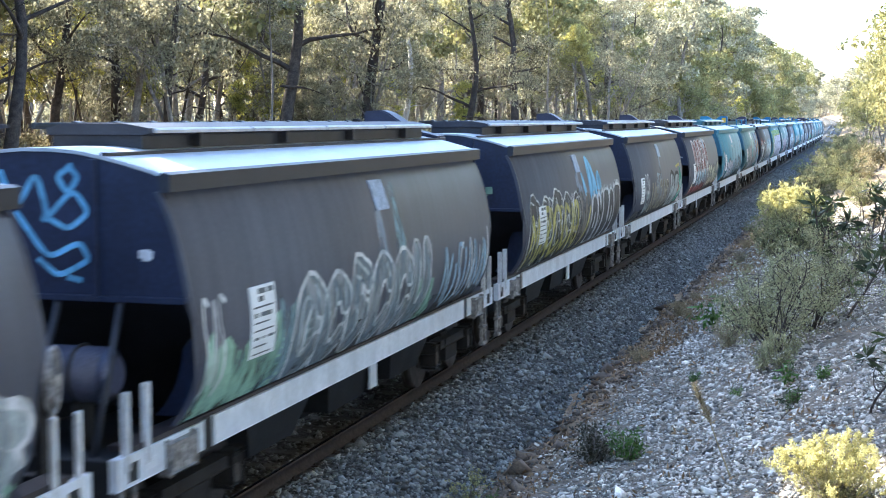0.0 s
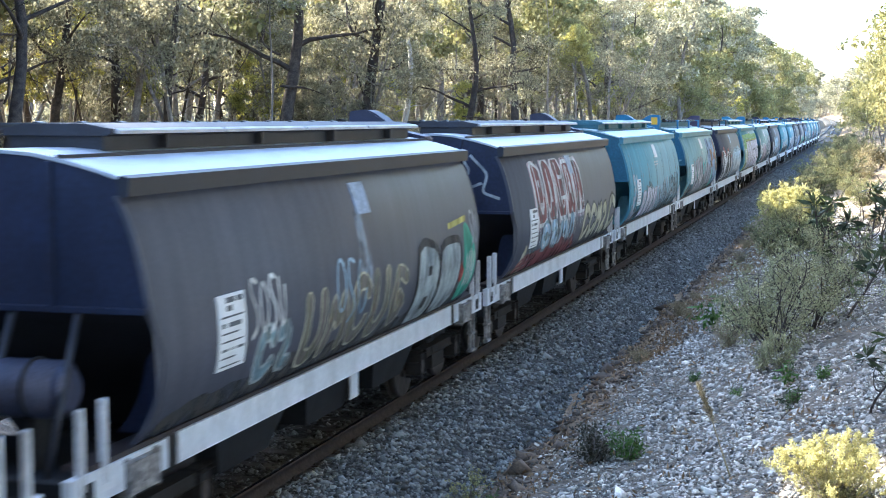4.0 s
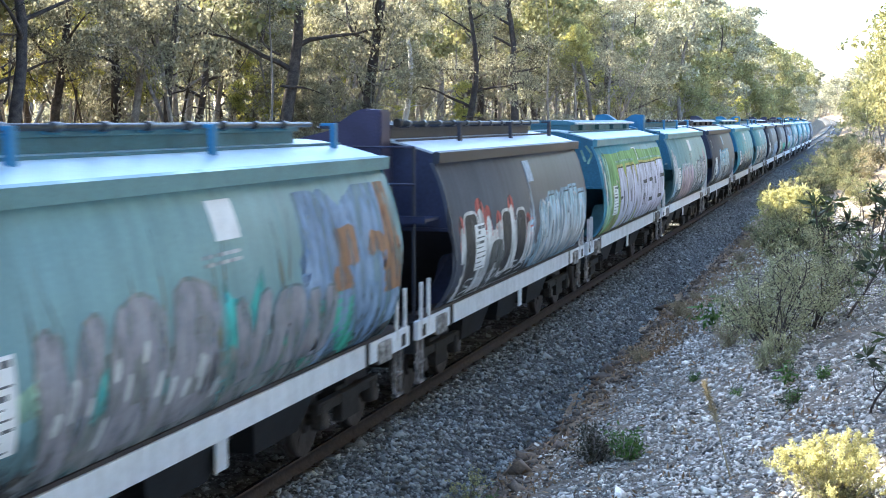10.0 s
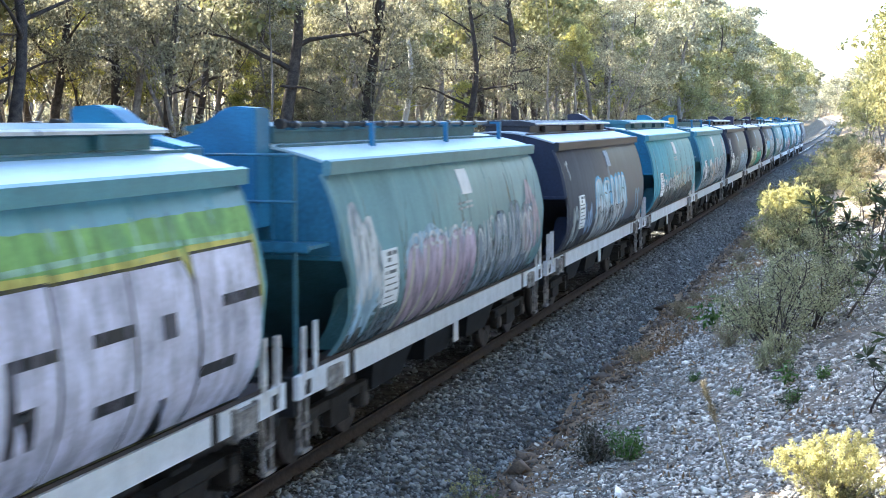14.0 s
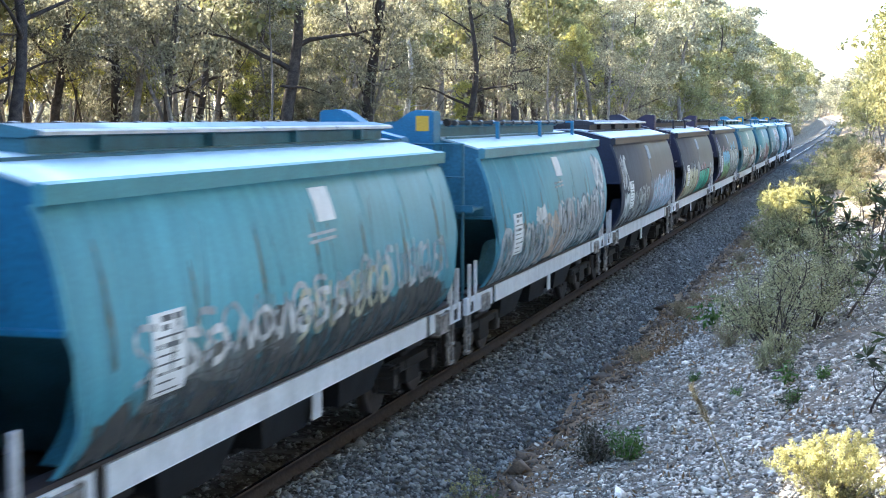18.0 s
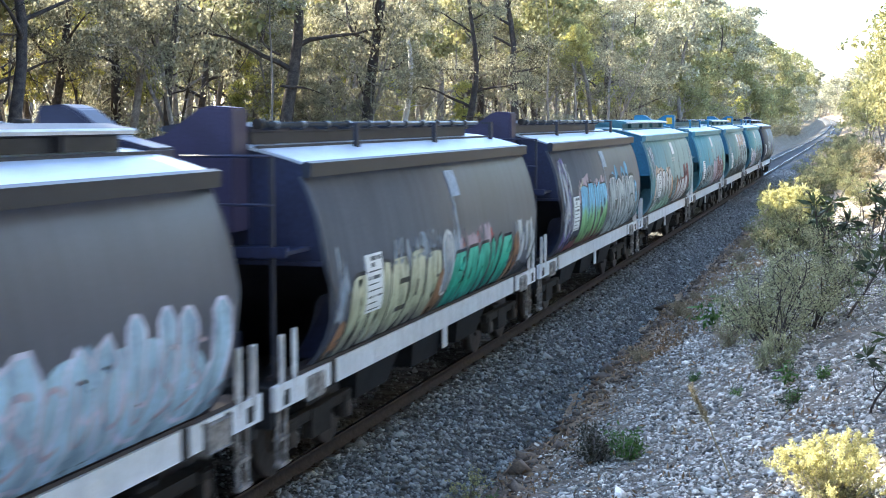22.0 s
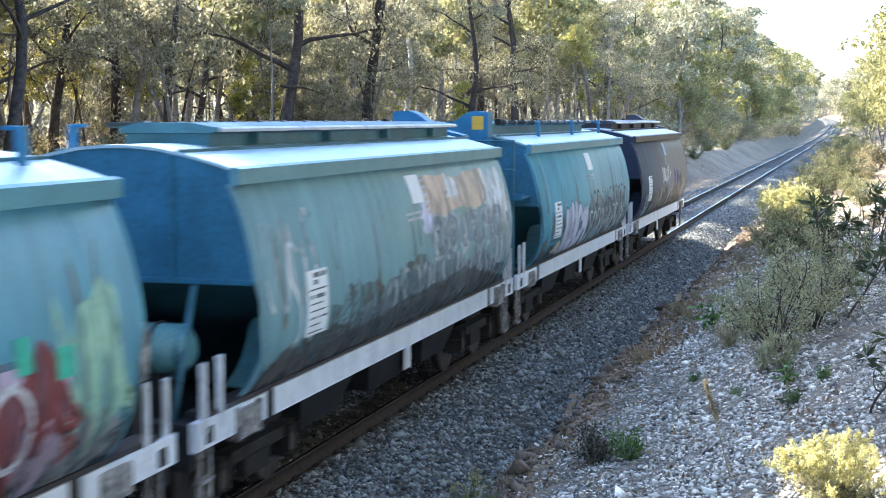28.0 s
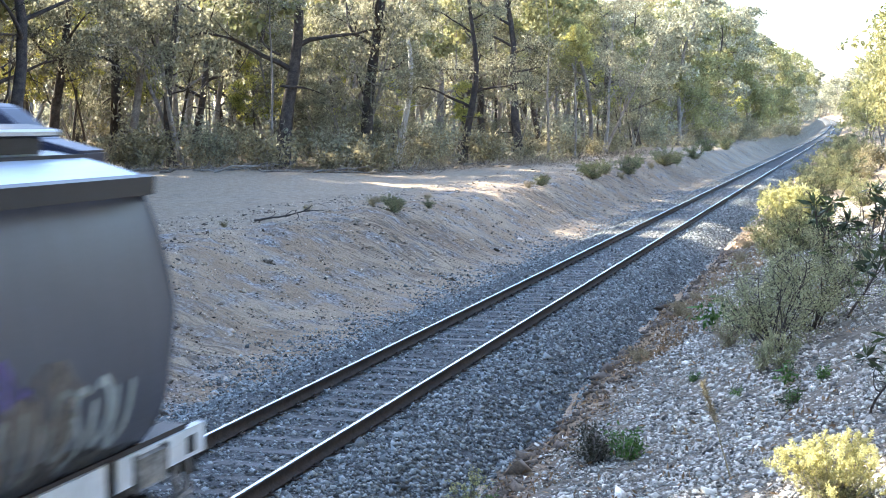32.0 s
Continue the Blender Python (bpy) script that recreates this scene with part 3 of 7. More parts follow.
def make_feathery(name, seed, height, width, stems, count, size, finger, label, tips=None):
    """A wattle: arching stems that end in dense upright fingers of fine leaf."""
    r = np.random.default_rng(seed)
    wood, core, tip = [], [], []
    for i in range(stems):
        a, sp = r.uniform(0, 6.28), r.uniform(0.15, 1.0) * width / height
        T = curve_pts(r, (0, 0, -0.04), (math.cos(a) * sp, math.sin(a) * sp, 0.85), height * r.uniform(0.75, 1.05), 8, 0.1, 0.04)
        wood.append(tube_arrays(T, np.linspace(0.012, 0.004, 8) * height ** 0.5, 4))
        for q in (2, 3, 4, 5, 6, 7, 7):
            d = T[q] - T[q - 1]
            F = curve_pts(r, T[q], d / np.linalg.norm(d) + r.normal(0, 0.55, 3) + np.array([0, 0, 0.25]), finger * r.uniform(0.7, 1.4), 7, 0.1)
            wood.append(tube_arrays(F, np.linspace(0.004, 0.0015, 7) * height ** 0.5, 3))
            (tip if q > 4 else core).extend(F[1:])
    top = new(name)
    part("branchwork", fast_mesh("branchwork", *stack(wood), M_BARK_G, True), top)
    sp = np.array([1, 1, 1]) * finger * 0.1
    for nm, cs, n, m in (("inner_foliage", core, count * 2 // 5, M_SPRIG), ("tip_foliage", tip, count * 3 // 5, tips or M_WATTLE)):
        v, q = leaves(r, np.array(cs), sp, n, size, 0.3, -0.3)
        v[:, 2] = np.maximum(v[:, 2], 0.0)
        part(nm, fast_mesh(nm, v, q, m), top)
    return tagged(top, label, "bush")


def make_bush(name, seed, height, width, leaf, count, size, aspect, label, stems=10, stem_mat=None, bare=0.4):
    """An open bush: bare crooked stems that fork outwards and carry small leaf sprays on their upper twigs."""
    r = np.random.default_rng(seed)
    wood, ends = [], []
    for i in range(stems):
        a = i * 6.28 / stems + r.uniform(-0.4, 0.4)
        sp = r.uniform(0.25, 1.05) * width / height
        T = curve_pts(r, (r.normal(0, 0.03) * width, r.normal(0, 0.03) * width, -0.05), (math.cos(a) * sp, math.sin(a) * sp, 1), height * r.uniform(0.7, 1.0), 10, 0.16)
        wood.append(tube_arrays(T, np.linspace(0.013, 0.004, 10) * height ** 0.5, 5))
        for q in range(int(bare * 10), 10):
            for _ in range(2):
                tw = curve_pts(r, T[q], r.normal(0, 0.7, 3) + np.array([math.cos(a), math.sin(a), 0.25]), height * r.uniform(0.12, 0.3), 5, 0.25)
                wood.append(tube_arrays(tw, np.linspace(0.0045, 0.0015, 5) * height ** 0.5, 3))
                ends += [tw[-1], tw[-2], tw[-3]]
    top = new(name)
    part("branchwork", fast_mesh("branchwork", *stack(wood), stem_mat or M_BARK_D, True), top)
    v, q = leaves(r, np.array(ends), np.array([1, 1, 0.8]) * 0.035 * height, count, size, aspect, -0.2)
    v[:, 2] = np.maximum(v[:, 2], 0.01)
    part("foliage", fast_mesh("foliage", v, q, leaf), top)
    return tagged(top, label, "bush")


def make_strap(name, seed, height, label):
    r = np.random.default_rng(seed)
    T = curve_pts(r, (0, 0, -0.05), (0.05, 0.0, 1), height, 9, 0.13)
    wood, ends = [tube_arrays(T, np.linspace(0.017, 0.007, 9), 6)], [T[-1]]
    for q in (3, 4, 5, 6, 7):
        B = curve_pts(r, T[q], (r.normal(), r.normal(), 0.55), height * r.uniform(0.2, 0.4), 6, 0.25, 0.1)
        wood.append(tube_arrays(B, np.linspace(0.009, 0.004, 6), 5))
        ends.append(B[-1])
    for q in (2, 4):
        B = curve_pts(r, T[q], (r.normal(), r.normal(), 0.2), height * 0.3, 6, 0.3)
        wood.append(tube_arrays(B, np.linspace(0.006, 0.002, 6), 4))
    top = new(name)
    part("stem", fast_mesh("stem", *stack(wood), M_BARK_D, True), top)
    v, q = leaves(r, np.array(ends), (0.012, 0.012, 0.02), 78, 0.17, 0.26, -0.15)
    part("foliage", fast_mesh("foliage", v, q, M_STRAP), top)
    return tagged(top, label, "sapling")


def put(proto, used, x, y, rz, s, dz=0.0):
    """Stand a prototype, or a copy of it, on the ground."""
    m = pose(x, y, float(ground_z(x, y)) + dz, 0, 0, rz)
    if proto not in used:
        used.add(proto)
        proto.matrix_basis = m @ Matrix.Diagonal((s, s, s, 1))
        return proto
    ob = copy_thing(proto, m)
    ob.matrix_basis = m @ Matrix.Diagonal((s, s, s, 1))
    return ob


def build_forest():
    dark = dict(bark=M_BARK_D, label="dark-barked ironbark gum with drooping grey-green leaves")
    grey = dict(bark=M_BARK_G, label="grey-barked box gum with drooping olive leaves")
    T = [make_tree(21, 17, 0.30, leaf=M_LEAF, crown_from=0.25, **dark),
         make_tree(22, 18, 0.27, leaf=M_LEAF, crown_from=0.28, **dark),
         make_tree(23, 16, 0.24, leaf=M_LEAF_B, crown_from=0.28, lean=0.06, **grey),
         make_tree(24, 17, 0.2, leaf=M_LEAF_S, crown_from=0.3, lean=0.1, **grey),
         make_tree(25, 15, 0.16, leaf=M_LEAF, crown_from=0.3, lean=0.12, forks=2, wide=1.15, **grey),
         make_tree(26, 11, 0.12, leaf=M_LEAF, crown_from=0.15, lean=0.12, forks=2, wide=1.2, **grey),
         make_tree(36, 10.5, 0.11, leaf=M_LEAF_LIT, crown_from=0.3, lean=0.1, wide=1.1, bark=M_BARK_D, label="young gum at the forest edge, backlight painted into its yellow-green leaves")]
    far = dict(leaf_count=3800, leaf_size=0.41)
    D = [make_tree(51, 19, 0.28, leaf=M_LEAF_B, crown_from=0.24, **dark, **far), make_tree(52, 20, 0.25, leaf=M_LEAF_B, crown_from=0.28, **grey, **far), make_tree(53, 17, 0.2, leaf=M_LEAF_B, crown_from=0.2, forks=2, lean=0.08, wide=1.1, **grey, **far),
         make_tree(54, 18, 0.22, leaf=M_LEAF_S, crown_from=0.22, wide=1.1, **grey, **far)]
    white = make_tree(27, 16, 0.19, M_BARK_W, M_LEAF_B, 0.55, 0.15, forks=1, az0=0.27, label="pale smooth-barked gum leaning at the forest edge")
    yellow = make_tree(28, 10.6, 0.09, M_BARK_G, M_LEAF_Y, 0.76, 0.03, label="young gum with sunlight painted into its golden crown", wide=0.62, leaf_count=2600, leaf_size=0.26, clump=0.75)
    slim = make_tree(38, 15, 0.13, M_BARK_W, M_LEAF_B, 0.5, 0.04, label="slender pale-barked gum beside darker trunks", leaf_count=4000)
    low = make_tree(39, 8.5, 0.13, M_BARK_G, M_LEAF_S, 0.14, 0.08, forks=2, wide=1.5, label="low spreading gum with sunlit olive leaves beside the line", leaf_count=6500, leaf_size=0.25, clump=1.5)
    used = set()
    r = random.Random(17)
    spots = []

    def free(x, y, d):
        if any((x - a) ** 2 + (y - b) ** 2 < d * d for a, b in spots):
            return False
        spots.append((x, y))
        return True

    # trunks that stand out along the clearing
    for k, x, y, rz, s in FRONT_TREES:
        spots.append((x, y))
        put({"w": white, "y": yellow, "p": slim}.get(k) or T[int(k)], used, x, y, rz, s)
    # the forest behind, thinning to the far bend
    n = 0
    while n < 72:
        y = 66 + 84 * r.random()
        e = float(forest_edge(y))
        x = e - 1.5 - r.random() ** 1.2 * 42
        ang = math.degrees(math.atan2(-(x - EYE[0]), y))
        if ang > 36 or ang < 1 or not free(x, y, 3.4):
            continue
        put(T[r.choice([0, 0, 1, 1, 2, 2, 3, 4, 5])], used, x, y, r.uniform(0, 360), r.uniform(0.8, 1.15))
        n += 1
    n = 0
    while n < 92:
        y = 125 + 330 * r.random() ** 1.2
        e = float(forest_edge(y))
        k = r.random() ** 1.8
        x = e - 3.6 - k * 46
        ang = math.degrees(math.atan2(-(x - EYE[0]), y))
        if ang > 30 or not free(x, y, 3.2):
            continue
        put(D[r.choice([0, 1, 1, 2, 3, 3, 3])], used, x, y, r.uniform(0, 360), r.uniform(0.86, 1.08) + 0.35 * k)
        n += 1
    poles = make_tree(29, 13, 0.085, M_BARK_G, M_LEAF_S, 0.55, 0.06, label="slender grey sapling trunk with a small high crown", name="sapling", leaf_count=1300, leaf_size=0.4, spread=0.16)
    poles2 = make_tree(30, 12, 0.1, M_BARK_D, M_LEAF_B, 0.5, 0.09, label="slender dark gum sapling with a small high crown", name="sapling", leaf_count=1300, leaf_size=0.4, spread=0.16)
    n = 0
    while n < 60:
        y = 70 + 90 * r.random()
        x = float(forest_edge(y)) - 1.0 - r.random() * 30
        if not 1 < math.degrees(math.atan2(-(x - EYE[0]), y)) < 35:
            continue
        put(r.choice([poles, poles, poles2]), used, x, y, r.uniform(0, 360), r.uniform(0.8, 1.2))
        n += 1
    # leafy young trees along the edge
    n = 0
    while n < 40:
        y = 72 + 160 * r.random() ** 1.4
        x = float(forest_edge(y)) - 0.8 - 14 * r.random()
        put(T[r.choice([5, 5, 5, 6])], used, x, y, r.uniform(0, 360), r.uniform(0.3, 0.75))
        n += 1
    far_bend = []
    for i in range(26):
        y = r.uniform(430, 720)
        x = EYE[0] + y * r.uniform(-0.034, 0.004)
        if abs(x - float(track_line(y)[0])) > 4.5:
            far_bend.append((D[r.choice([0, 1, 3, 3])], x, y, r.uniform(0.75, 1.1)))
    # the side of the line across from the forest, and the far bend
    for x, y, k, s in [(-12.4, 194, 1, 1.02), (-15.5, 224, 3, 1.15), (-17.4, 246, 0, 1.2), (-10.5, 205, 3, 0.9), (-11.5, 250, 2, 0.95), (-14.5, 290, 1, 1.1), (-20, 308, 0, 1.25), (-9.2, 285, 3, 0.8), (-11.5, 312, 1, 0.88), (-7.6, 312, 3, 0.8), (-12.5, 372, 0, 0.98), (-8.0, 365, 2, 0.88), (-7, 398, 3, 0.78), (-10.5, 420, 1, 0.85), (5.6, 335, 3, 0.48), (6.2, 372, 2, 0.52), (5.4, 410, 3, 0.5),
                       (-10.5, 150, 1, 1.0), (-11.5, 166, 3, 1.1), (-10.2, 186, 0, 0.95), (-9.6, 207, 3, 0.92), (-9.2, 232, 1, 0.88), (-8.6, 258, 3, 0.85),
                       (-18, 560, 3, 0.8), (-12, 520, 2, 0.75), (-26, 640, 1, 0.9), (2, 690, 0, 0.9), (-34, 660, 3, 0.9), (8, 720, 1, 1.0), (-44, 700, 0, 1.0), (-4, 760, 2, 1.0), (-16, 800, 0, 1.0), (-60, 720, 1, 1.0), (-30, 760, 0, 1.1)]:
        if y < 400:
            put(D[3 if x > 3 else k], used, x, y, r.uniform(0, 360), s)
        else:
            far_bend.append((D[k], x, y, s))
    for x, y, s in [(10.4, 80, 1.2), (12.0, 86, 1.4), (9.8, 98, 1.1), (10.8, 112, 0.95), (8.8, 122, 0.8), (10.2, 138, 0.9), (8.3, 150, 0.75), (9.8, 165, 0.85), (8.0, 182, 0.75), (9.0, 200, 0.85), (7.8, 222, 0.8), (8.8, 245, 0.9), (7.6, 270, 0.8), (8.8, 300, 0.95), (7.6, 335, 0.9), (9.0, 370, 1.0), (7.8, 410, 0.95), (9.5, 450, 1.1)]:
        put(low, used, x, y, r.uniform(0, 360), s)
    for i in range(12):
        far_bend.append((low, -1.5 + i * 0.95 + r.uniform(-0.4, 0.4), r.uniform(585, 640), r.uniform(0.55, 0.95)))
    for i in range(26):
        far_bend.append((low, -26 + i * 1.5 + r.uniform(-0.6, 0.6), r.uniform(690, 730), r.uniform(1.1, 1.9)))
    for i in range(34):
        y = 150 + 430 * (i / 34) ** 1.3
        x, s = min(float(forest_edge(y)) - 0.5, float(track_line(y)[0]) - 6) - r.random() * 5, r.uniform(0.5, 1.15)
        if y < 330:
            put(low, used, x, y, r.uniform(0, 360), s)
        else:
            far_bend.append((low, x, y, s))
    for i in range(22):
        far_bend.append((D[r.choice([0, 1, 3, 3])], -32 + i * 2.1 + r.uniform(-1, 1), r.uniform(735, 790), r.uniform(0.75, 1.05)))
    W, Lf = [], []
    for proto, x, y, s in far_bend:
        V, Q, LV, LQ = SHAPES[proto.name]
        a = r.uniform(0, 6.28)
        R = np.array([[math.cos(a), -math.sin(a), 0], [math.sin(a), math.cos(a), 0], [0, 0, 1]]) * s
        o = np.array([x, y, float(ground_z(x, y))])
        W.append((V @ R.T + o, Q))
        c = LV[:5600].reshape(-1, 4, 3)
        c = (c.mean(1, keepdims=True) + (c - c.mean(1, keepdims=True)) * 1.9).reshape(-1, 3)
        Lf.append((c @ R.T + o, LQ[:1400]))
    top = tagged(new("bend_woods"), "grey-green gum woods closing the view at the far bend", "woods", kind="stuff")
    part("trunk", fast_mesh("trunk", *stack(W), M_BARK_G, True), top)["kind"] = "stuff"
    part("crown", fast_mesh("crown", *stack(Lf), M_LEAF_B), top)["kind"] = "stuff"
    r = random.Random(23)
    # unseen trees added beside and behind the camera to shade the line
    W, Lf = [], []
    for i in range(389):
        if i >= 365:
            x = -18 - r.random() * 10
            y = 15.6 + (i - 365) * 0.2 + 0.4 * (6.6 - x)
        elif i >= 325:
            y = 40 + (i - 325) * 0.62
            x = 0.4 - 0.68 * y - r.random() * 10
        elif i >= 313:
            y = 4.6 + (i - 313) * 0.36 + (3.0 if i > 318 else 0)
            x = -12.5 - r.random() * 14
        elif i >= 255:
            y = 46 + (i - 255) * 1.25 + r.uniform(-2, 2)
            x = 3.5 - 0.7 * y - r.random() * 45
        elif i < 165:
            y = -50 + i * 0.6 + r.uniform(-1.5, 1.5)
            x = min(-12.0, 2.0 - 0.68 * y) - r.random() * 20
        else:
            y = -40 + (i - 165) * 1.6 + r.uniform(-2, 2)
            x = 11.8 + max(0, y) * 0.03 + r.random() * 13
        a, s = r.uniform(0, 6.28), r.uniform(0.95, 1.3)
        # gap left so that sun reaches the yellow-green crowns at the left
        if 255 <= i < 313 and 76 < y < 98:
            continue
        # heights capped to set where the added shade ends on the near bank
        if i < 165 or 313 <= i < 325 or i >= 365:
            yy = y - 0.4 * (6.6 - x)
            reach = 4.6 if 6.6 < yy < 14.4 else 9.6 if 29 < yy < 40 else 11.6
            s = min(s, (0.51 * (reach - x) - 1.2) / 18.5 * r.uniform(0.95, 1.06))
        V, Q, LV, LQ = SHAPES[D[r.choice([0, 1, 2, 3])].name]
        R = np.array([[math.cos(a), -math.sin(a), 0], [math.sin(a), math.cos(a), 0], [0, 0, 1]]) * s
        o = np.array([x, y, float(ground_z(x, y))])
        W.append((V @ R.T + o, Q))
        k = 1500 if x < 0 else 900
        c = LV[:4 * k].reshape(-1, 4, 3)
        c = (c.mean(1, keepdims=True) + (c - c.mean(1, keepdims=True)) * 2.1).reshape(-1, 3)
        Lf.append((c @ R.T + o, LQ[:k]))
    top = tagged(new("surrounding_woods"), "gum woods standing along both sides of the line", "woods", kind="stuff")
    part("trunk", fast_mesh("trunk", *stack(W), M_BARK_G, True), top)["kind"] = "stuff"
    part("crown", fast_mesh("crown", *stack(Lf), M_LEAF), top)["kind"] = "stuff"
    # undergrowth
    S = [make_shrub("shrub", 31, 1.9, 1.5, M_SHRUB, 800, 0.24, 0.4, "scrubby olive-green undergrowth shrub at the forest edge", clump=0.1, group="undergrowth"),
         make_shrub("shrub", 32, 1.3, 1.4, M_SHRUB, 700, 0.18, 0.45, "twiggy grey-green undergrowth shrub", clump=0.1, group="undergrowth"),
         make_shrub("shrub", 33, 2.9, 1.4, M_LEAF_B, 800, 0.28, 0.35, "tall yellow-green sapling in the undergrowth", clump=0.09, group="undergrowth"),
         make_shrub("shrub", 34, 1.0, 1.3, M_DRY, 800, 0.16, 0.15, "dry straw-coloured scrub and dead twigs", clump=0.1, group="undergrowth", stem_mat=M_DRY)]
    n = 0
    while n < 235:
        y = 64 + 240 * r.random() ** 1.4
        e = float(forest_edge(y))
        x = e + 0.8 - r.random() ** 1.6 * 26
        ang = math.degrees(math.atan2(-(x - EYE[0]), y))
        if ang > 35 or ang < 0.5:
            continue
        k = r.choice([0, 0, 0, 1, 1, 2, 2, 3])
        put(S[k], used, x, y, r.uniform(0, 360), r.uniform(0.6, 1.25))
        n += 1
    for i in range(48):
        y = r.uniform(62, 240)
        x = r.uniform(5.2, 6.8) + max(0, 120 - y) * 0.035
        put(S[r.choice([0, 0, 1, 1, 3])], used, x, y, r.uniform(0, 360), r.uniform(0.35, 0.75))
    for i in range(16):
        put(S[r.choice([0, 1])], used, r.uniform(-3.5, 7), r.uniform(660, 700), r.uniform(0, 360), r.uniform(2.6, 4.2))


FRONT_TREES = [("1", -27.0, 53.5, 150, 1.15), ("0", -50.8, 101, 20, 1.0), ("0", -34.6, 76.7, 20, 1.1), ("2", -30.6, 71.2, 70, 1.05), ("p", -30.9, 75.8, 0, 1.3), ("1", -27.3, 69.6, 10, 0.95), ("4", -26.6, 69.4, 200, 0.95), ("3", -37.2, 96.7, 200, 1.1), ("0", -36.6, 96.8, 90, 0.95),
               ("0", -22.2, 71.8, 140, 1.3), ("1", -18.6, 75.7, 30, 1.3), ("w", -19.0, 81.5, 0, 1.05), ("2", -26.8, 128.4, 90, 1.5), ("2", -27.8, 120.8, 90, 1.0), ("3", -16.0, 126.1, 10, 0.9), ("w", -15.4, 131.2, 10, 0.8), ("y", -11.8, 99.5, 0, 0.9), ("4", -21.2, 130, 90, 1.0),
               ("3", -16.5, 154.9, 60, 0.95), ("0", -49.9, 95.9, 60, 1.0), ("2", -28.7, 95.6, 0, 1.0), ("1", -34.0, 95.0, 80, 1.0), ("4", -19.6, 76, 0, 0.8), ("5", -24, 78, 70, 0.9), ("6", -38.5, 79.0, 40, 0.95), ("6", -40.5, 77.0, 130, 0.8), ("6", -25.2, 76.0, 160, 0.6), ("6", -33.5, 79.0, 250, 0.7),
               ("6", -20.5, 86, 90, 0.5), ("6", -27.5, 84, 10, 0.5), ("6", -17.5, 92, 200, 0.5), ("6", -31, 88, 280, 0.55), ("4", -11.6, 110, 20, 0.9)]


def build_far_woods():
    """The depth of the forest: one far mass of trunks and foliage behind the nearer trees."""
    r = np.random.default_rng(77)
    V, Q, C = [], [], []
    k = 0
    while k < 520:
        y = r.uniform(70, 520)
        x = float(forest_edge(y)) - r.uniform(38, 120)
        if math.degrees(math.atan2(-(x - EYE[0]), y)) > 38:
            continue
        z = float(ground_z(x, y))
        h = r.uniform(10, 16)
        T = curve_pts(r, (x, y, z), (r.normal(0, 0.06), r.normal(0, 0.06), 1), h, 5, 0.05)
        V.append(tube_arrays(T, np.linspace(0.22, 0.05, 5), 5))
        n = 16
        C.append(np.stack([x + r.normal(0, 2.2, n), y + r.normal(0, 2.2, n), z + h * r.uniform(0.25, 1.0, n)], -1))
        C.append(np.stack([x + r.normal(0, 3, 9), y + r.normal(0, 3, 9), z + r.uniform(0.3, 4.0, 9)], -1))
        k += 1
    v, q = stack(V)
    top = tagged(new("far_woods"), "grey-green mass of the forest receding behind the first trees", "woods", kind="stuff")
    part("trunk", fast_mesh("trunk", v, q, M_BARK_G, True), top)
    v, q = leaves(r, np.concatenate(C), (0.8, 0.8, 0.6), 42000, 0.85, 0.5, 0.4)
    part("crown", fast_mesh("crown", v, q, M_LEAF_F), top)


def build_scrub():
    """The tangle of low scrub, dead twigs and dry grass along the forest floor."""
    r = np.random.default_rng(91)
    C = []
    while len(C) < 900:
        y = 64 + 230 * r.random() ** 1.3
        x = float(forest_edge(y)) + 0.9 - 26 * r.random() ** 1.5
        if math.degrees(math.atan2(-(x - EYE[0]), y)) < 36:
            h = r.uniform(0.3, 1.9)
            z = float(ground_z(x, y))
            C.append(np.stack([x + r.normal(0, 0.6, 5), y + r.normal(0, 0.6, 5), z + h * r.uniform(0.1, 1.0, 5)], -1))
    C = np.concatenate(C)
    top = tagged(new("forest_scrub"), "tangled olive and straw-coloured scrub on the forest floor", "scrub", kind="stuff")
    v, q = leaves(r, C, (0.45, 0.45, 0.3), 26000, 0.24, 0.35, -0.3)
    part("foliage", fast_mesh("foliage", v, q, M_SHRUB), top)
    n = 700
    y = 61 + 60 * r.random(n) ** 1.5
    x = forest_edge(y) + 3.4 - 5 * r.random(n)
    E = np.stack([x, y, ground_z(x, y) + 0.03], -1)
    v, q = leaves(r, E, (0.6, 0.6, 0.03), 9000, 0.4, 0.06, -0.1)
    part("edge_litter", fast_mesh("edge_litter", v, q, M_LITTER), top)["kind"] = "stuff"
    v, q = leaves(r, C, (0.6, 0.6, 0.35), 16000, 0.55, 0.05, -0.5)
    part("dead_twig", fast_mesh("dead_twig", v, q, M_DRY), top)["kind"] = "stuff"


def build_grass_stalk():
    r = np.random.default_rng(5)
    T = curve_pts(r, (0, 0, -0.02), (-0.31, 0, 1), 0.86, 9, 0.03)
    v, q = tube_arrays(T, np.linspace(0.009, 0.004, 9), 5)
    top = tagged(new("grass_stalk"), "single tall dry grass stalk swaying on the bank", "grass")
    part("stem", fast_mesh("stem", v, q, M_DRY, True), top)
    c = np.linspace(T[-4], T[-1], 14)
    v, q = leaves(r, c, (0.009, 0.009, 0.012), 420, 0.05, 0.14, -1.2)
    part("seed_head", fast_mesh("seed_head", v, q, M_DRY), top, "pale feathery seed head")
    return top


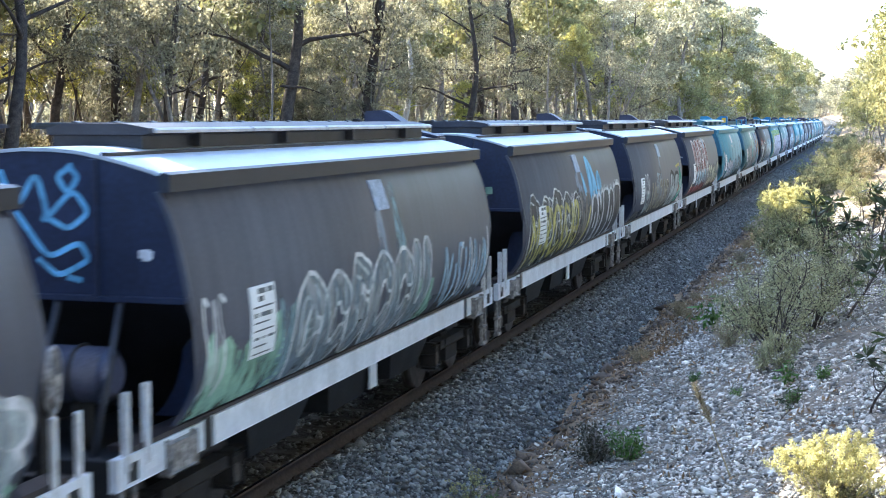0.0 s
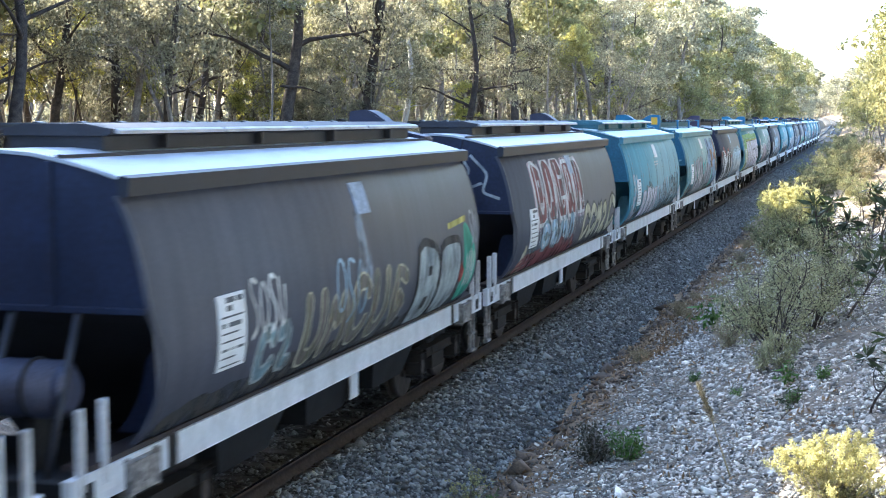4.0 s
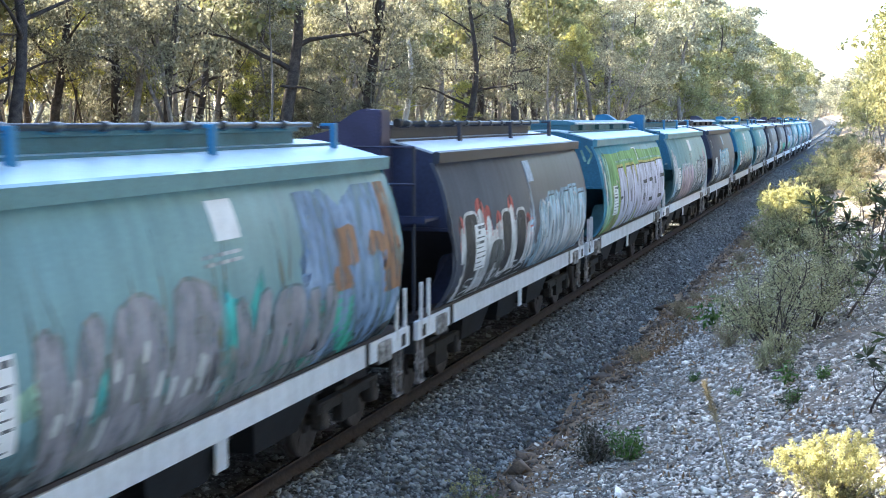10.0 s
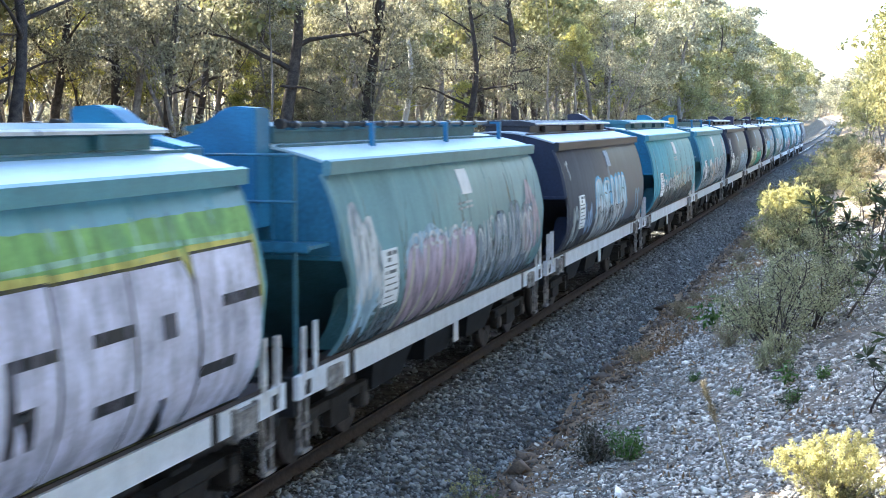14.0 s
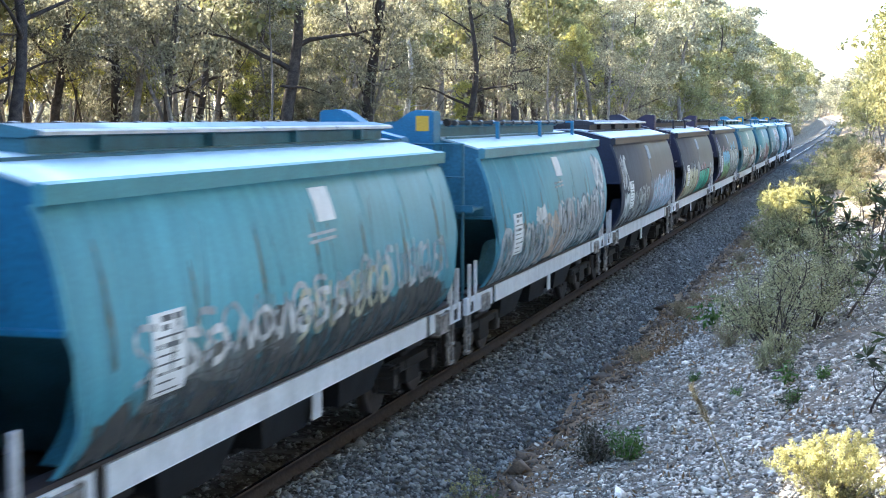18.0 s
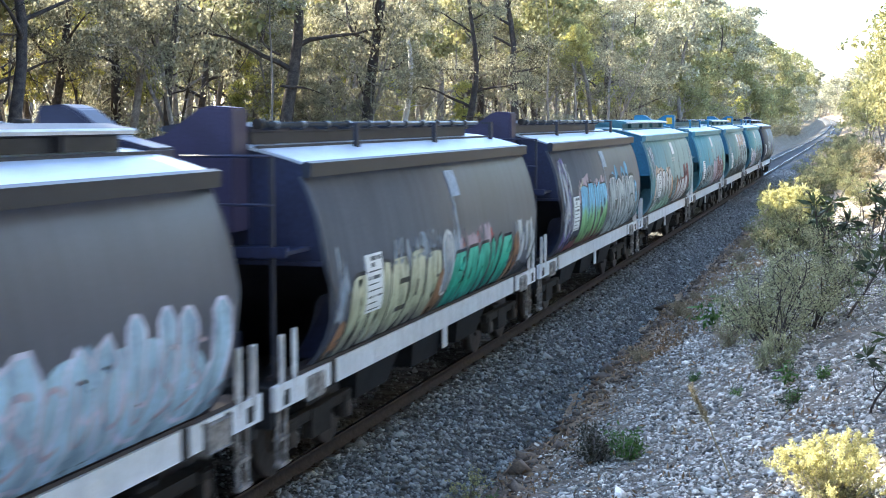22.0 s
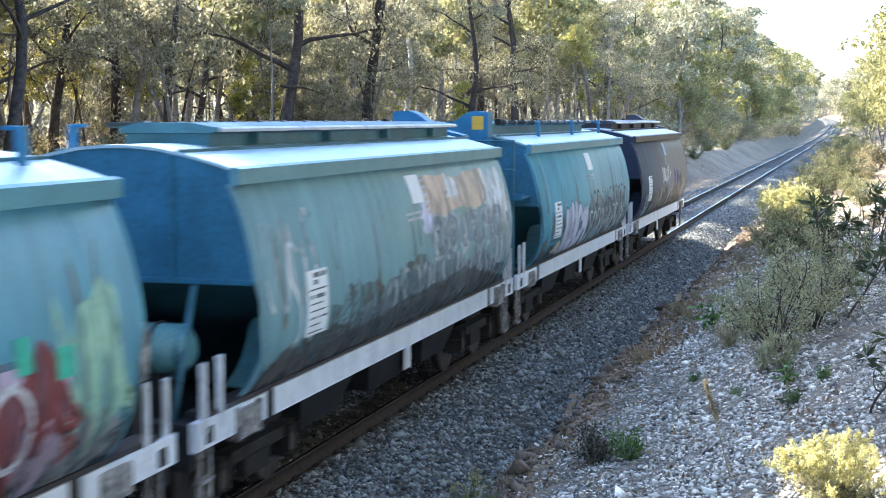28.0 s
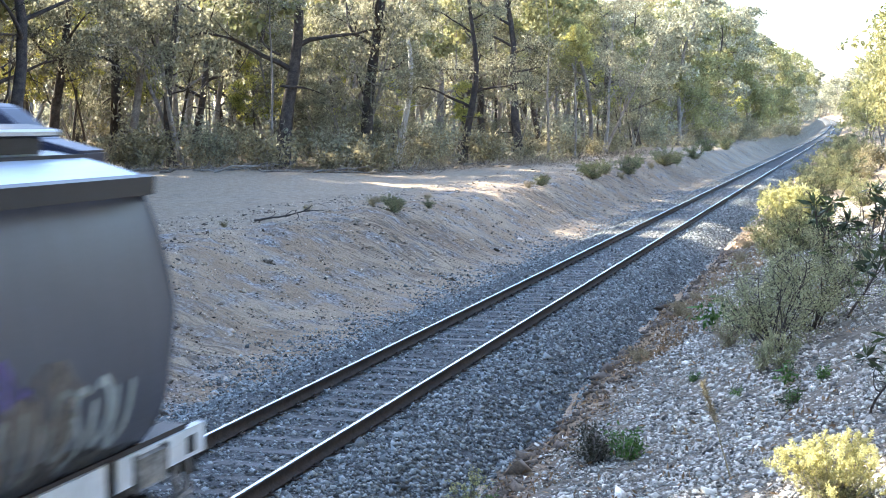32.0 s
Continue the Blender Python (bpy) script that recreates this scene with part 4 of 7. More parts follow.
def build_bank_plants():
    """Bushes and saplings on the gravel bank beside the camera."""
    used = set()
    a = make_feathery("wattle_bush", 41, 0.52, 0.72, 46, 26000, 0.024, 0.11, "bright yellow-green feathery wattle bush on the gravel bank")
    put(a, used, 6.62, 11.05, 0, 1.0)
    b = make_feathery("feathery_bush", 42, 1.5, 1.25, 34, 16000, 0.085, 0.3, "yellow-green feathery bush above a grey-green thicket")
    put(b, used, 5.15, 39.0, 0, 1.0)
    c = make_bush("thicket", 43, 1.7, 1.6, M_THICKET, 6000, 0.075, 0.4, "grey-green scrubby thicket on the bank", 16, bare=0.15)
    for x, y, s, rz in [(5.4, 36.5, 0.75, 0), (5.9, 38.0, 0.7, 60), (4.8, 38.2, 0.7, 200), (5.0, 40.5, 0.7, 20), (4.6, 56, 0.9, 120), (5.3, 62, 0.9, 80), (5.9, 68, 1.0, 10), (4.8, 76, 1.0, 200), (5.2, 92, 1.1, 20), (6.4, 74, 0.9, 140), (6.6, 54, 0.6, 300), (5.5, 84, 1.0, 60), (5.5, 104, 1.2, 0), (5.6, 118, 1.3, 250), (6.2, 132, 1.4, 40), (7.2, 96, 1.0, 90), (7.0, 47, 0.6, 10)]:
        put(c, used, x, y, rz, s)
    d = make_bush("sprig_bush", 44, 1.55, 1.25, M_SPRIG, 6500, 0.042, 0.4, "open grey-green bush with bare dark stems and light leaf tips", 13, bare=0.35)
    for x, y, s, rz in [(5.75, 19.6, 0.9, 0), (6.15, 21.0, 0.95, 90), (5.35, 21.8, 0.75, 210), (6.5, 24.5, 0.8, 160), (5.75, 24.6, 0.75, 300)]:
        put(d, used, x, y, rz, s)
    m = make_feathery("pale_sprig", 57, 0.42, 0.25, 9, 2600, 0.035, 0.14, "low pale grey-green upright sprig bush", M_SPRIG)
    for x, y, s, rz in [(5.9, 18.0, 1.0, 0), (5.62, 18.4, 0.8, 120)]:
        put(m, used, x, y, rz, s)
    e = make_shrub("broadleaf_sapling", 45, 0.62, 0.6, M_BROAD, 90, 0.17, 0.3, "low sapling with bright green broad leaves", "sapling", 5, clump=0.1, droop=0.3)
    for x, y, s, rz in [(4.5, 24.6, 1.0, 0), (4.9, 23.4, 0.8, 130), (6.0, 17.3, 0.5, 40)]:
        put(e, used, x, y, rz, s)
    k = make_strap("strap_leaf_sapling", 55, 1.05, "thin dark sapling with long strap leaves in tufts")
    for x, y, s, rz in [(6.88, 14.3, 0.85, 0), (6.62, 21.0, 1.2, 80), (6.7, 24.5, 1.5, 200), (6.45, 27.5, 1.5, 300), (6.0, 15.1, 0.4, 40), (6.9, 29.0, 1.5, 120)]:
        put(k, used, x, y, rz, s)
    f = make_shrub("dark_bush", 46, 0.34, 0.36, M_DARKLEAF, 1500, 0.03, 0.4, "small dark brown twiggy bush on the gravel", "bush", 22, clump=0.1)
    put(f, used, 4.0, 15.6, 0, 1.5)
    p = make_feathery("lip_sprig", 56, 0.3, 0.2, 7, 700, 0.03, 0.1, "small yellow-green sprig at the foot of the bank")
    put(p, used, 2.62, 15.6, 0, 1.3)
    g = make_shrub("green_tuft", 47, 0.32, 0.2, M_BROAD, 700, 0.05, 0.25, "small upright green bush on the gravel", "bush", 14, clump=0.08)
    for x, y, s in [(4.44, 15.35, 1.3), (6.1, 16.2, 0.6), (5.4, 17.4, 0.5), (3.3, 13.9, 0.7), (4.7, 19.5, 0.5), (6.4, 17.0, 0.6)]:
        put(g, used, x, y, s * 300, s)
    h = make_shrub("dry_grass", 48, 0.5, 0.4, M_DRY, 700, 0.14, 0.06, "tuft of dry straw-coloured grass", "grass", 16, clump=0.12, droop=-0.8, stem_mat=M_DRY, group="dry grass tufts")
    r = random.Random(8)
    for i in range(26):
        x, y = r.uniform(3.4, 7.4), r.uniform(17, 60)
        put(h, used, x, y, r.uniform(0, 360), r.uniform(0.3, 0.8))
    for x, y, s in [(-7.6, 43, 0.7), (-7.9, 44.5, 0.5), (-7.0, 47, 0.5), (-6.4, 60, 0.7), (-6.6, 64, 0.8), (-8.6, 40, 0.5), (-6, 75, 0.8), (-5.6, 80, 0.8), (-5.6, 92, 0.9), (-5.4, 100, 0.9), (-9, 35, 0.4)]:
        put(h, used, x, y, s * 500, s)
    for x, y, s, rz in [(-6.3, 44.7, 0.2, 0), (-6.6, 42, 0.28, 70), (-6.9, 43.2, 0.25, 10), (-7.4, 44, 0.26, 200), (-6.3, 62, 0.35, 40), (-5.8, 72, 0.6, 80), (-6.4, 73, 0.45, 0), (-6.1, 77, 0.55, 30), (-5.7, 83, 0.75, 10), (-6.0, 88, 0.6, 100), (-5.5, 98, 0.9, 200), (-5.5, 104, 0.6, 20), (-5.4, 115, 0.8, 60), (-5.6, 128, 0.9, 90), (-5.3, 142, 0.9, 10)]:
        put(c, used, x, y, rz, s)


def fallen(name, seed, x, y, rz, length, rad, material, label, twigs=6, lift=0.02):
    """A fallen or dead branch: a crooked main stem with forked twigs, lying on the ground."""
    r = np.random.default_rng(seed)
    T = curve_pts(r, (0, 0, rad), (1, 0, 0.03), length, 10, 0.1)
    T[:, 2] = np.clip(T[:, 2], rad * 0.6, 0.35)
    parts = [tube_arrays(T, np.linspace(rad, rad * 0.3, 10), 7)]
    for k in range(twigs):
        j = r.integers(2, 9)
        B = curve_pts(r, T[j], (1, r.normal(0, 1), abs(r.normal(0, 0.5))), length * r.uniform(0.15, 0.4), 6, 0.2)
        parts.append(tube_arrays(B, np.linspace(rad * 0.45, 0.006, 6), 5))
    ob = tagged(new(name, fast_mesh(name, *stack(parts), material, True)), label, "branch")
    ob.matrix_basis = pose(x, y, float(ground_z(x, y)) + lift - 0.02, 0, 0, rz)
    return ob


def build_debris():
    fallen("fallen_branch", 61, -9.0, 37.0, 12, 1.7, 0.035, M_BARK_D, "dark dead branch lying on the edge of the bank", 9)
    for i, (x, y, rz, L) in enumerate([(-25.0, 64.5, 25, 3.5), (-23.0, 66.0, -10, 2.6), (-21.5, 67.0, 40, 2.2), (-19.0, 68.0, 5, 3.0), (-15.8, 71.0, 60, 2.5), (-14.0, 78.0, 30, 2.8), (-26.5, 63.5, 70, 2.4), (-22.0, 63.0, 15, 3.0), (-24.5, 62.5, -30, 2.2), (-20.5, 65.0, -5, 2.6), (-17.5, 67.0, 20, 2.2), (-23.5, 64.0, 80, 1.8), (-18.5, 70.0, -40, 2.0)]):
        fallen("fallen_branch", 62 + i, x, y, rz, L, 0.06, M_BARK_G, "grey fallen branch among litter at the forest edge", 7)
    # bare dead limbs standing in the scrub beside the gravel bank
    for i, (x, y, s) in enumerate([(6.95, 27.0, 1.25), (7.25, 29.0, 1.0), (6.75, 33.0, 1.1)]):
        r = np.random.default_rng(80 + i)
        parts = []
        for k in range(5):
            B = curve_pts(r, (0, 0, -0.05), (r.normal(0, 0.35), r.normal(0, 0.35), 1), s * r.uniform(0.9, 1.6), 9, 0.22)
            parts.append(tube_arrays(B, np.linspace(0.022, 0.006, 9), 5))
            for q in (4, 6, 7):
                parts.append(tube_arrays(curve_pts(r, B[q], r.normal(0, 1, 3) + np.array([0, 0, 0.5]), 0.5, 5, 0.25), np.linspace(0.009, 0.003, 5), 4))
        ob = tagged(new("dead_shrub", fast_mesh("dead_shrub", *stack(parts), M_BARK_D, True)), "bare dark dead shrub with crooked branches", "shrub")
        ob.matrix_basis = pose(x, y, float(ground_z(x, y)))


build_ground()
build_debris()
build_line()
build_forest()
build_far_woods()
build_scrub()
build_bank_plants()
STALK = build_grass_stalk()

# ---- the grain train ----
PITCH, HALF, BODY = 12.64, 6.125, 5.17
WHEEL_R = 0.42
_pz = np.array([1.17, 1.3, 1.45, 1.75, 2.0, 2.35, 2.75, 3.07])
_px = np.array([1.17, 1.29, 1.37, 1.445, 1.46, 1.425, 1.335, 1.225])
_pf = np.polyfit(_pz, _px, 4)


def side_x(z):
    return float(np.polyval(_pf, z))


def paint(name, color, worn=0.0, rough=0.55):
    """Sprayed paint; worn lets the old coat show through in patches."""
    if name in MATS:
        return MATS[name]
    m = mat(name, color, rough, vary=0.22, scale=2.2, fine=22, bump=0, streak=0.18, spec=0.3)
    if worn:
        N, Lk = m.node_tree.nodes, m.node_tree.links
        out = N["Material Output"]
        co, n, r = N.new("ShaderNodeTexCoord"), N.new("ShaderNodeTexNoise"), N.new("ShaderNodeMapRange")
        mp = N.new("ShaderNodeMapping")
        mp.inputs["Scale"].default_value = (1, 1.6, 0.6)
        n.inputs["Scale"].default_value, n.inputs["Detail"].default_value = 3.5, 7.0
        r.inputs["From Min"].default_value, r.inputs["From Max"].default_value = 0.42, 0.6
        r.inputs["To Min"].default_value, r.inputs["To Max"].default_value = max(0.0, worn - 0.35), min(1.0, worn + 0.3)
        tr, ms = N.new("ShaderNodeBsdfTransparent"), N.new("ShaderNodeMixShader")
        Lk.new(co.outputs["Object"], mp.inputs["Vector"])
        Lk.new(mp.outputs["Vector"], n.inputs["Vector"])
        Lk.new(n.outputs["Fac"], r.inputs["Value"])
        Lk.new(r.outputs["Result"], ms.inputs["Fac"])
        Lk.new(N["Principled BSDF"].outputs["BSDF"], ms.inputs[1])
        Lk.new(tr.outputs["BSDF"], ms.inputs[2])
        Lk.new(ms.outputs["Shader"], out.inputs["Surface"])
    return m


M_SILL = mat("white_sill", (0.72, 0.75, 0.8), 0.5, vary=0.12, scale=2.5, fine=18, bump=0, streak=0.12)
M_GRUBBY = mat("grubby_plate", (0.36, 0.34, 0.33), 0.8, vary=0.6, scale=7, fine=25, bump=0.004)
# iron taken near black, with the shadow under the wagons in its colour
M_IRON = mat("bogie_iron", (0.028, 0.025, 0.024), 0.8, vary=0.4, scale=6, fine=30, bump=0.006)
M_WHEEL = mat("wheel_steel", (0.1, 0.085, 0.075), 0.6, metal=0.4, vary=0.4, scale=6, bump=0.003)
M_TREAD = mat("wheel_tread", (0.6, 0.6, 0.6), 0.25, metal=1.0, vary=0.1, bump=0)
M_TUBE = mat("torsion_tube_steel", (0.03, 0.037, 0.046), 0.4, metal=0.0, vary=0.4, scale=4, bump=0.001)
M_POST = mat("white_post", (0.7, 0.71, 0.73), 0.6, vary=0.25, scale=6, bump=0, streak=0.2)
M_LABEL = mat("white_notice", (0.74, 0.76, 0.8), 0.6, vary=0.12, scale=5, bump=0)
M_BLUELABEL = mat("faded_blue_notice", (0.36, 0.44, 0.6), 0.6, vary=0.35, scale=9, fine=40, bump=0)
M_PRINT = mat("notice_print", (0.1, 0.11, 0.13), 0.7, vary=0.2, bump=0)
M_YELLOW = mat("yellow_square", (0.75, 0.45, 0.05), 0.6, vary=0.2, bump=0)
M_LIDEDGE = mat("pale_lid", (0.5, 0.52, 0.55), 0.45, vary=0.25, scale=3, bump=0)
M_DARK_LEDGE = mat("dark_ledge", (0.045, 0.035, 0.036), 0.6, vary=0.4, scale=5, bump=0.002)
M_BLACK = mat("black_rubber", (0.03, 0.03, 0.032), 0.7, vary=0.3, bump=0)

SCHEMES = {
    # roof values are paled and blued to hold the sky sheen
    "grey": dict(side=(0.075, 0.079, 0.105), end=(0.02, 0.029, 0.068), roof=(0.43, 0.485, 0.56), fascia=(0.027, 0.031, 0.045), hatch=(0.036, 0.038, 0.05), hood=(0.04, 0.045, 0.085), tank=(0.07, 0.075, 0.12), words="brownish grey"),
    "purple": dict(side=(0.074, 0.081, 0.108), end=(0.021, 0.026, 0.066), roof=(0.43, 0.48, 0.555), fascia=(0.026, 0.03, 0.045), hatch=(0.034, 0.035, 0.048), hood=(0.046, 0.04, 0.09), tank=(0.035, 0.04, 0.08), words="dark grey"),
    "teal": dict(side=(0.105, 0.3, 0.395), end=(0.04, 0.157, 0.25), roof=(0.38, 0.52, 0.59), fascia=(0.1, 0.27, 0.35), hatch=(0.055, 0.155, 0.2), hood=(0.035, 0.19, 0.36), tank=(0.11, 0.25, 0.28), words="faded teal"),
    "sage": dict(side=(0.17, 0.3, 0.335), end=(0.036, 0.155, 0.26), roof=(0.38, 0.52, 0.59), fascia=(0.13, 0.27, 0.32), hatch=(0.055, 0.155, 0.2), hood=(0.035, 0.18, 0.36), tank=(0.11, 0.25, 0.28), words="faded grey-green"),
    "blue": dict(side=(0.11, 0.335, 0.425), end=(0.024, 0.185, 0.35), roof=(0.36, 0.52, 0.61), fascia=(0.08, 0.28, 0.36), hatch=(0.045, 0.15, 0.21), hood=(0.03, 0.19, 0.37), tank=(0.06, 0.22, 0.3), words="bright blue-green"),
}


def tucked(z):
    """How far the lower edge of the side is set back from the body's end."""
    f = min(max((2.3 - z) / 0.4, 0.0), 1.0)
    return 0.17 * f * f * (3 - 2 * f)


def tuck(bm):
    for v in bm.verts:
        v.co.y -= math.copysign(tucked(v.co.z), v.co.y)
    return bm


def side_sheet(s):
    zs = np.linspace(1.17, 3.19, 30)
    out = [(s * side_x(z), z) for z in zs] + [(s * (side_x(z) - 0.035), z) for z in zs[::-1]]
    bm = tuck(prism(out, -BODY, BODY))
    for f in bm.faces:
        f.smooth = len(f.verts) == 4 and abs(f.normal.y) < 0.5
    return bm


ROOF = [(1.2, 3.325), (1.0, 3.385), (0.8, 3.438), (0.64, 3.475), (0.4, 3.52), (0.15, 3.54)]


def make_wagon(key):
    c = SCHEMES[key]
    W = new("grain_wagon")
    gloss = key in ("grey", "purple")
    side = mat(key + "_side", c["side"], 0.5 if gloss else 0.46, vary=0.13, scale=1.1, fine=26, bump=0.0008, streak=0.15, spec=0.45 if gloss else 0.4)
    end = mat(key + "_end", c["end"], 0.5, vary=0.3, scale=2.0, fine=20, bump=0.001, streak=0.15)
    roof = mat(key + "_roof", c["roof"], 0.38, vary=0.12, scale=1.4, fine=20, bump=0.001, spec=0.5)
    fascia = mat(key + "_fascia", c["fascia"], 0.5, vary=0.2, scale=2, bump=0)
    hatch = mat(key + "_hatch", c["hatch"], 0.55, vary=0.3, scale=3, bump=0.002)
    hood = mat(key + "_hood", c["hood"], 0.5, vary=0.25, scale=2, bump=0.001)
    tank = mat(key + "_tank", c["tank"], 0.45, vary=0.3, scale=3, bump=0.001)
    # under-body shade painted in as near-black on hoppers, end floor and headstock
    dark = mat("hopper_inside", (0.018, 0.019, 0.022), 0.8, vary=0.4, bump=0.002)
    for s in (-1, 1):
        sd = part("side_panel", (side_sheet(s), side), W, "bulging painted steel side")
        for k in range(7 if key in ("teal", "sage", "blue") else 0):
            y = -BODY + 0.75 + k * 1.475
            zs = np.linspace(1.18, 3.18, 16)
            out = [(s * (side_x(z) + 0.003), z) for z in zs] + [(s * (side_x(z) - 0.01), z) for z in zs[::-1]]
            part("seam", (prism(out, y - 0.018, y + 0.018), side), sd)
        part("eave", (prism([(s * 1.17, 3.17), (s * 1.262, 3.18), (s * 1.268, 3.325), (s * 1.2, 3.345), (s * 1.16, 3.31)], -BODY - 0.03, BODY + 0.03), fascia), W, "folded eave band")
        # sill with its end plates, step hole and notices
        sill = part("sill", (join(box(s * 1.18, s * 1.24, -4.35, 4.35, 0.886, 1.15, 0.008), box(s * 1.17, s * 1.235, -HALF, -4.55, 0.886, 1.14, 0.008), box(s * 1.17, s * 1.235, 4.55, HALF, 0.886, 1.14, 0.008)), M_SILL), W, "white-painted side sill")
        # near-black strip between the side and the sill
        part("ledge", (box(s * 1.0, s * 1.215, -HALF + 0.3, HALF - 0.3, 1.14, 1.185, 0.004), M_DARK_LEDGE), W, "dark greasy ledge above the sill")
        for q in (-1, 1):
            part("joint", (box(s * 1.1, s * 1.215, q * 4.45 - 0.1, q * 4.45 + 0.1, 0.86, 1.16, 0.006), M_IRON), sill)
            part("jacking_pad", (join(box(s * 1.2, s * 1.275, q * 5.05 - 0.24, q * 5.05 + 0.24, 0.84, 1.1, 0.03), rod((s * 1.26, q * 5.05, 0.98), (s * 1.3, q * 5.05, 0.98), 0.075, 14)), M_GRUBBY), sill, "grubby grey bolster plate")
            part("step_hole", (prism([(s * 1.2, 0.92), (s * 1.242, 0.92), (s * 1.242, 1.07), (s * 1.2, 1.07)], q * 5.86 - 0.075, q * 5.86 + 0.075), M_BLACK), sill)
            part("stencil", (box(s * 1.236, s * 1.2425, q * 2.9 - 0.11, q * 2.9 + 0.11, 0.95, 1.06), M_LABEL), sill)
            part("stencil", (box(s * 1.234, s * 1.2405, q * 5.55 - 0.12, q * 5.55 + 0.12, 0.95, 1.04), M_LABEL), sill)
            # hand rails and stirrup at each corner
            for d, h in ((0.17, 1.64), (0.52, 1.66)):
                part("hand_post", (box(s * 1.2, s * 1.245, q * (HALF - d) - 0.028, q * (HALF - d) + 0.028, 1.02, h, 0.008), M_POST), W, "white upright hand rail")
            y = q * (HALF - 0.3)
            part("stirrup", (join(box(s * 1.14, s * 1.18, y - 0.13, y - 0.08, 0.3, 0.9), box(s * 1.14, s * 1.18, y + 0.08, y + 0.13, 0.3, 0.9), box(s * 1.12, s * 1.2, y - 0.13, y + 0.13, 0.28, 0.32), box(s * 1.12, s * 1.2, y - 0.13, y + 0.13, 0.55, 0.585)), M_GRUBBY), W, "grey foot stirrup")
        part("sign_board", (box(s * 1.07, s * 1.09, 0.62 * s - 0.13, 0.62 * s + 0.13, 0.52, 0.86, 0.004), M_LABEL), W, "small white board hung under the sill")
        # notices on the side: a tall data panel and a small upper panel
        for (ya, yb, za, zb, rows) in ((-4.0, -3.42, 1.6, 2.26, 7), (-0.02, 0.44 if key in ("grey", "purple") else 0.5, 2.72, 3.07, 0)):
            zs = np.linspace(za, zb, 8)
            out = [(s * (side_x(z) + 0.016), z) for z in zs] + [(s * (side_x(z) - 0.002), z) for z in zs[::-1]]
            y0, y1 = sorted((s * ya, s * yb))
            nt = part("notice", (prism(out, y0, y1), M_LABEL if rows or key in ("teal", "sage", "blue") else M_BLUELABEL), sd, "white data panel with dark rows of print")
            bars = []
            for k in range(9 if rows else 0):
                z = zb - 0.05 - k * 0.072
                hh = (0.024, 0.024, 0.008, 0.02, 0.007, 0.007, 0.012, 0.007, 0.006)[k]
                o = [(s * (side_x(q) + 0.0185), q) for q in (z - hh, z + hh)] + [(s * (side_x(q) + 0.01), q) for q in (z + hh, z - hh)]
                for f0, f1 in (((0.3, 0.62), (0.7, 0.92)), ((0.3, 0.5),), ((0.08, 0.9),), ((0.1, 0.22), (0.34, 0.8)), ((0.08, 0.7),), ((0.08, 0.86),), ((0.1, 0.3), (0.42, 0.52), (0.64, 0.9)), ((0.08, 0.6),), ((0.08, 0.8),))[k]:
                    a0, a1 = sorted((s * (ya + f0 * (yb - ya)), s * (ya + f1 * (yb - ya))))
                    bars.append(prism(o, a0, a1))
            if bars:
                part("print", (join(*bars), M_PRINT), nt)
    # roof sheets, their pale blue colour carrying the sky's reflection
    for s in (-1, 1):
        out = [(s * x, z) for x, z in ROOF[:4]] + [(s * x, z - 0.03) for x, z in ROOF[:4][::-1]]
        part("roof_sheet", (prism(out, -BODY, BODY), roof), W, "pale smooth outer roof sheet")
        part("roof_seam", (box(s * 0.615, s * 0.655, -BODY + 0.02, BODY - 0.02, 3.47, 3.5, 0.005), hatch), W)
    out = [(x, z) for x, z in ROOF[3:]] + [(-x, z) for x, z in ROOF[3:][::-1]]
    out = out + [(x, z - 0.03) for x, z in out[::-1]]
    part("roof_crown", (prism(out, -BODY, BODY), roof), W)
    # long loading hatch: coaming, lid with a pale lip on one side, torsion tube and posts on the other
    part("coaming", (box(-0.46, 0.46, -4.85, 4.1, 3.5, 3.64, 0.01), hatch), W)
    lid = part("hatch_lid", (prism([(-0.5, 3.64), (-0.57, 3.66), (-0.56, 3.7), (-0.3, 3.745), (0.3, 3.745), (0.5, 3.7), (0.5, 3.64)], -4.95, 4.15), hatch), W, "long hinged hatch lid")
    for k in range(4):
        y0 = -4.9 + k * 2.26
        part("lid_lip", (prism([(-0.565, 3.66), (-0.6, 3.655), (-0.6, 3.685), (-0.565, 3.705)], y0, y0 + 2.2), M_LIDEDGE), lid, "pale folded lid lip")
        part("lid_bracket", (box(-0.56, -0.45, y0 + 1.1, y0 + 1.2, 3.52, 3.66), hatch), lid)
    part("torsion_tube", (join(rod((0.66, -4.9, 3.72), (0.66, 4.1, 3.72), 0.03, 10), *[rod((0.66, y - 0.08, 3.72), (0.66, y + 0.08, 3.72), 0.043, 10) for y in np.arange(-4.7, 4.1, 0.8)]), M_TUBE), W, "round torsion tube along the hatch")
    for y in np.arange(-4.6, 4.1, 0.8):
        part("crank", (box(0.48, 0.66, y - 0.02, y + 0.02, 3.66, 3.74, 0.004), hatch), lid)
    for y in (-2.3, 1.2, 4.6):
        part("roof_post", (join(box(0.74, 0.8, y - 0.05, y + 0.05, 3.42, 3.73, 0.006), box(0.62, 0.8, y - 0.04, y + 0.04, 3.7, 3.735, 0.004)), hood if key in ("teal", "sage", "blue") else hatch), W)
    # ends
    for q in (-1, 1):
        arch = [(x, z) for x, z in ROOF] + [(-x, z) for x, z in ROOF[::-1]]
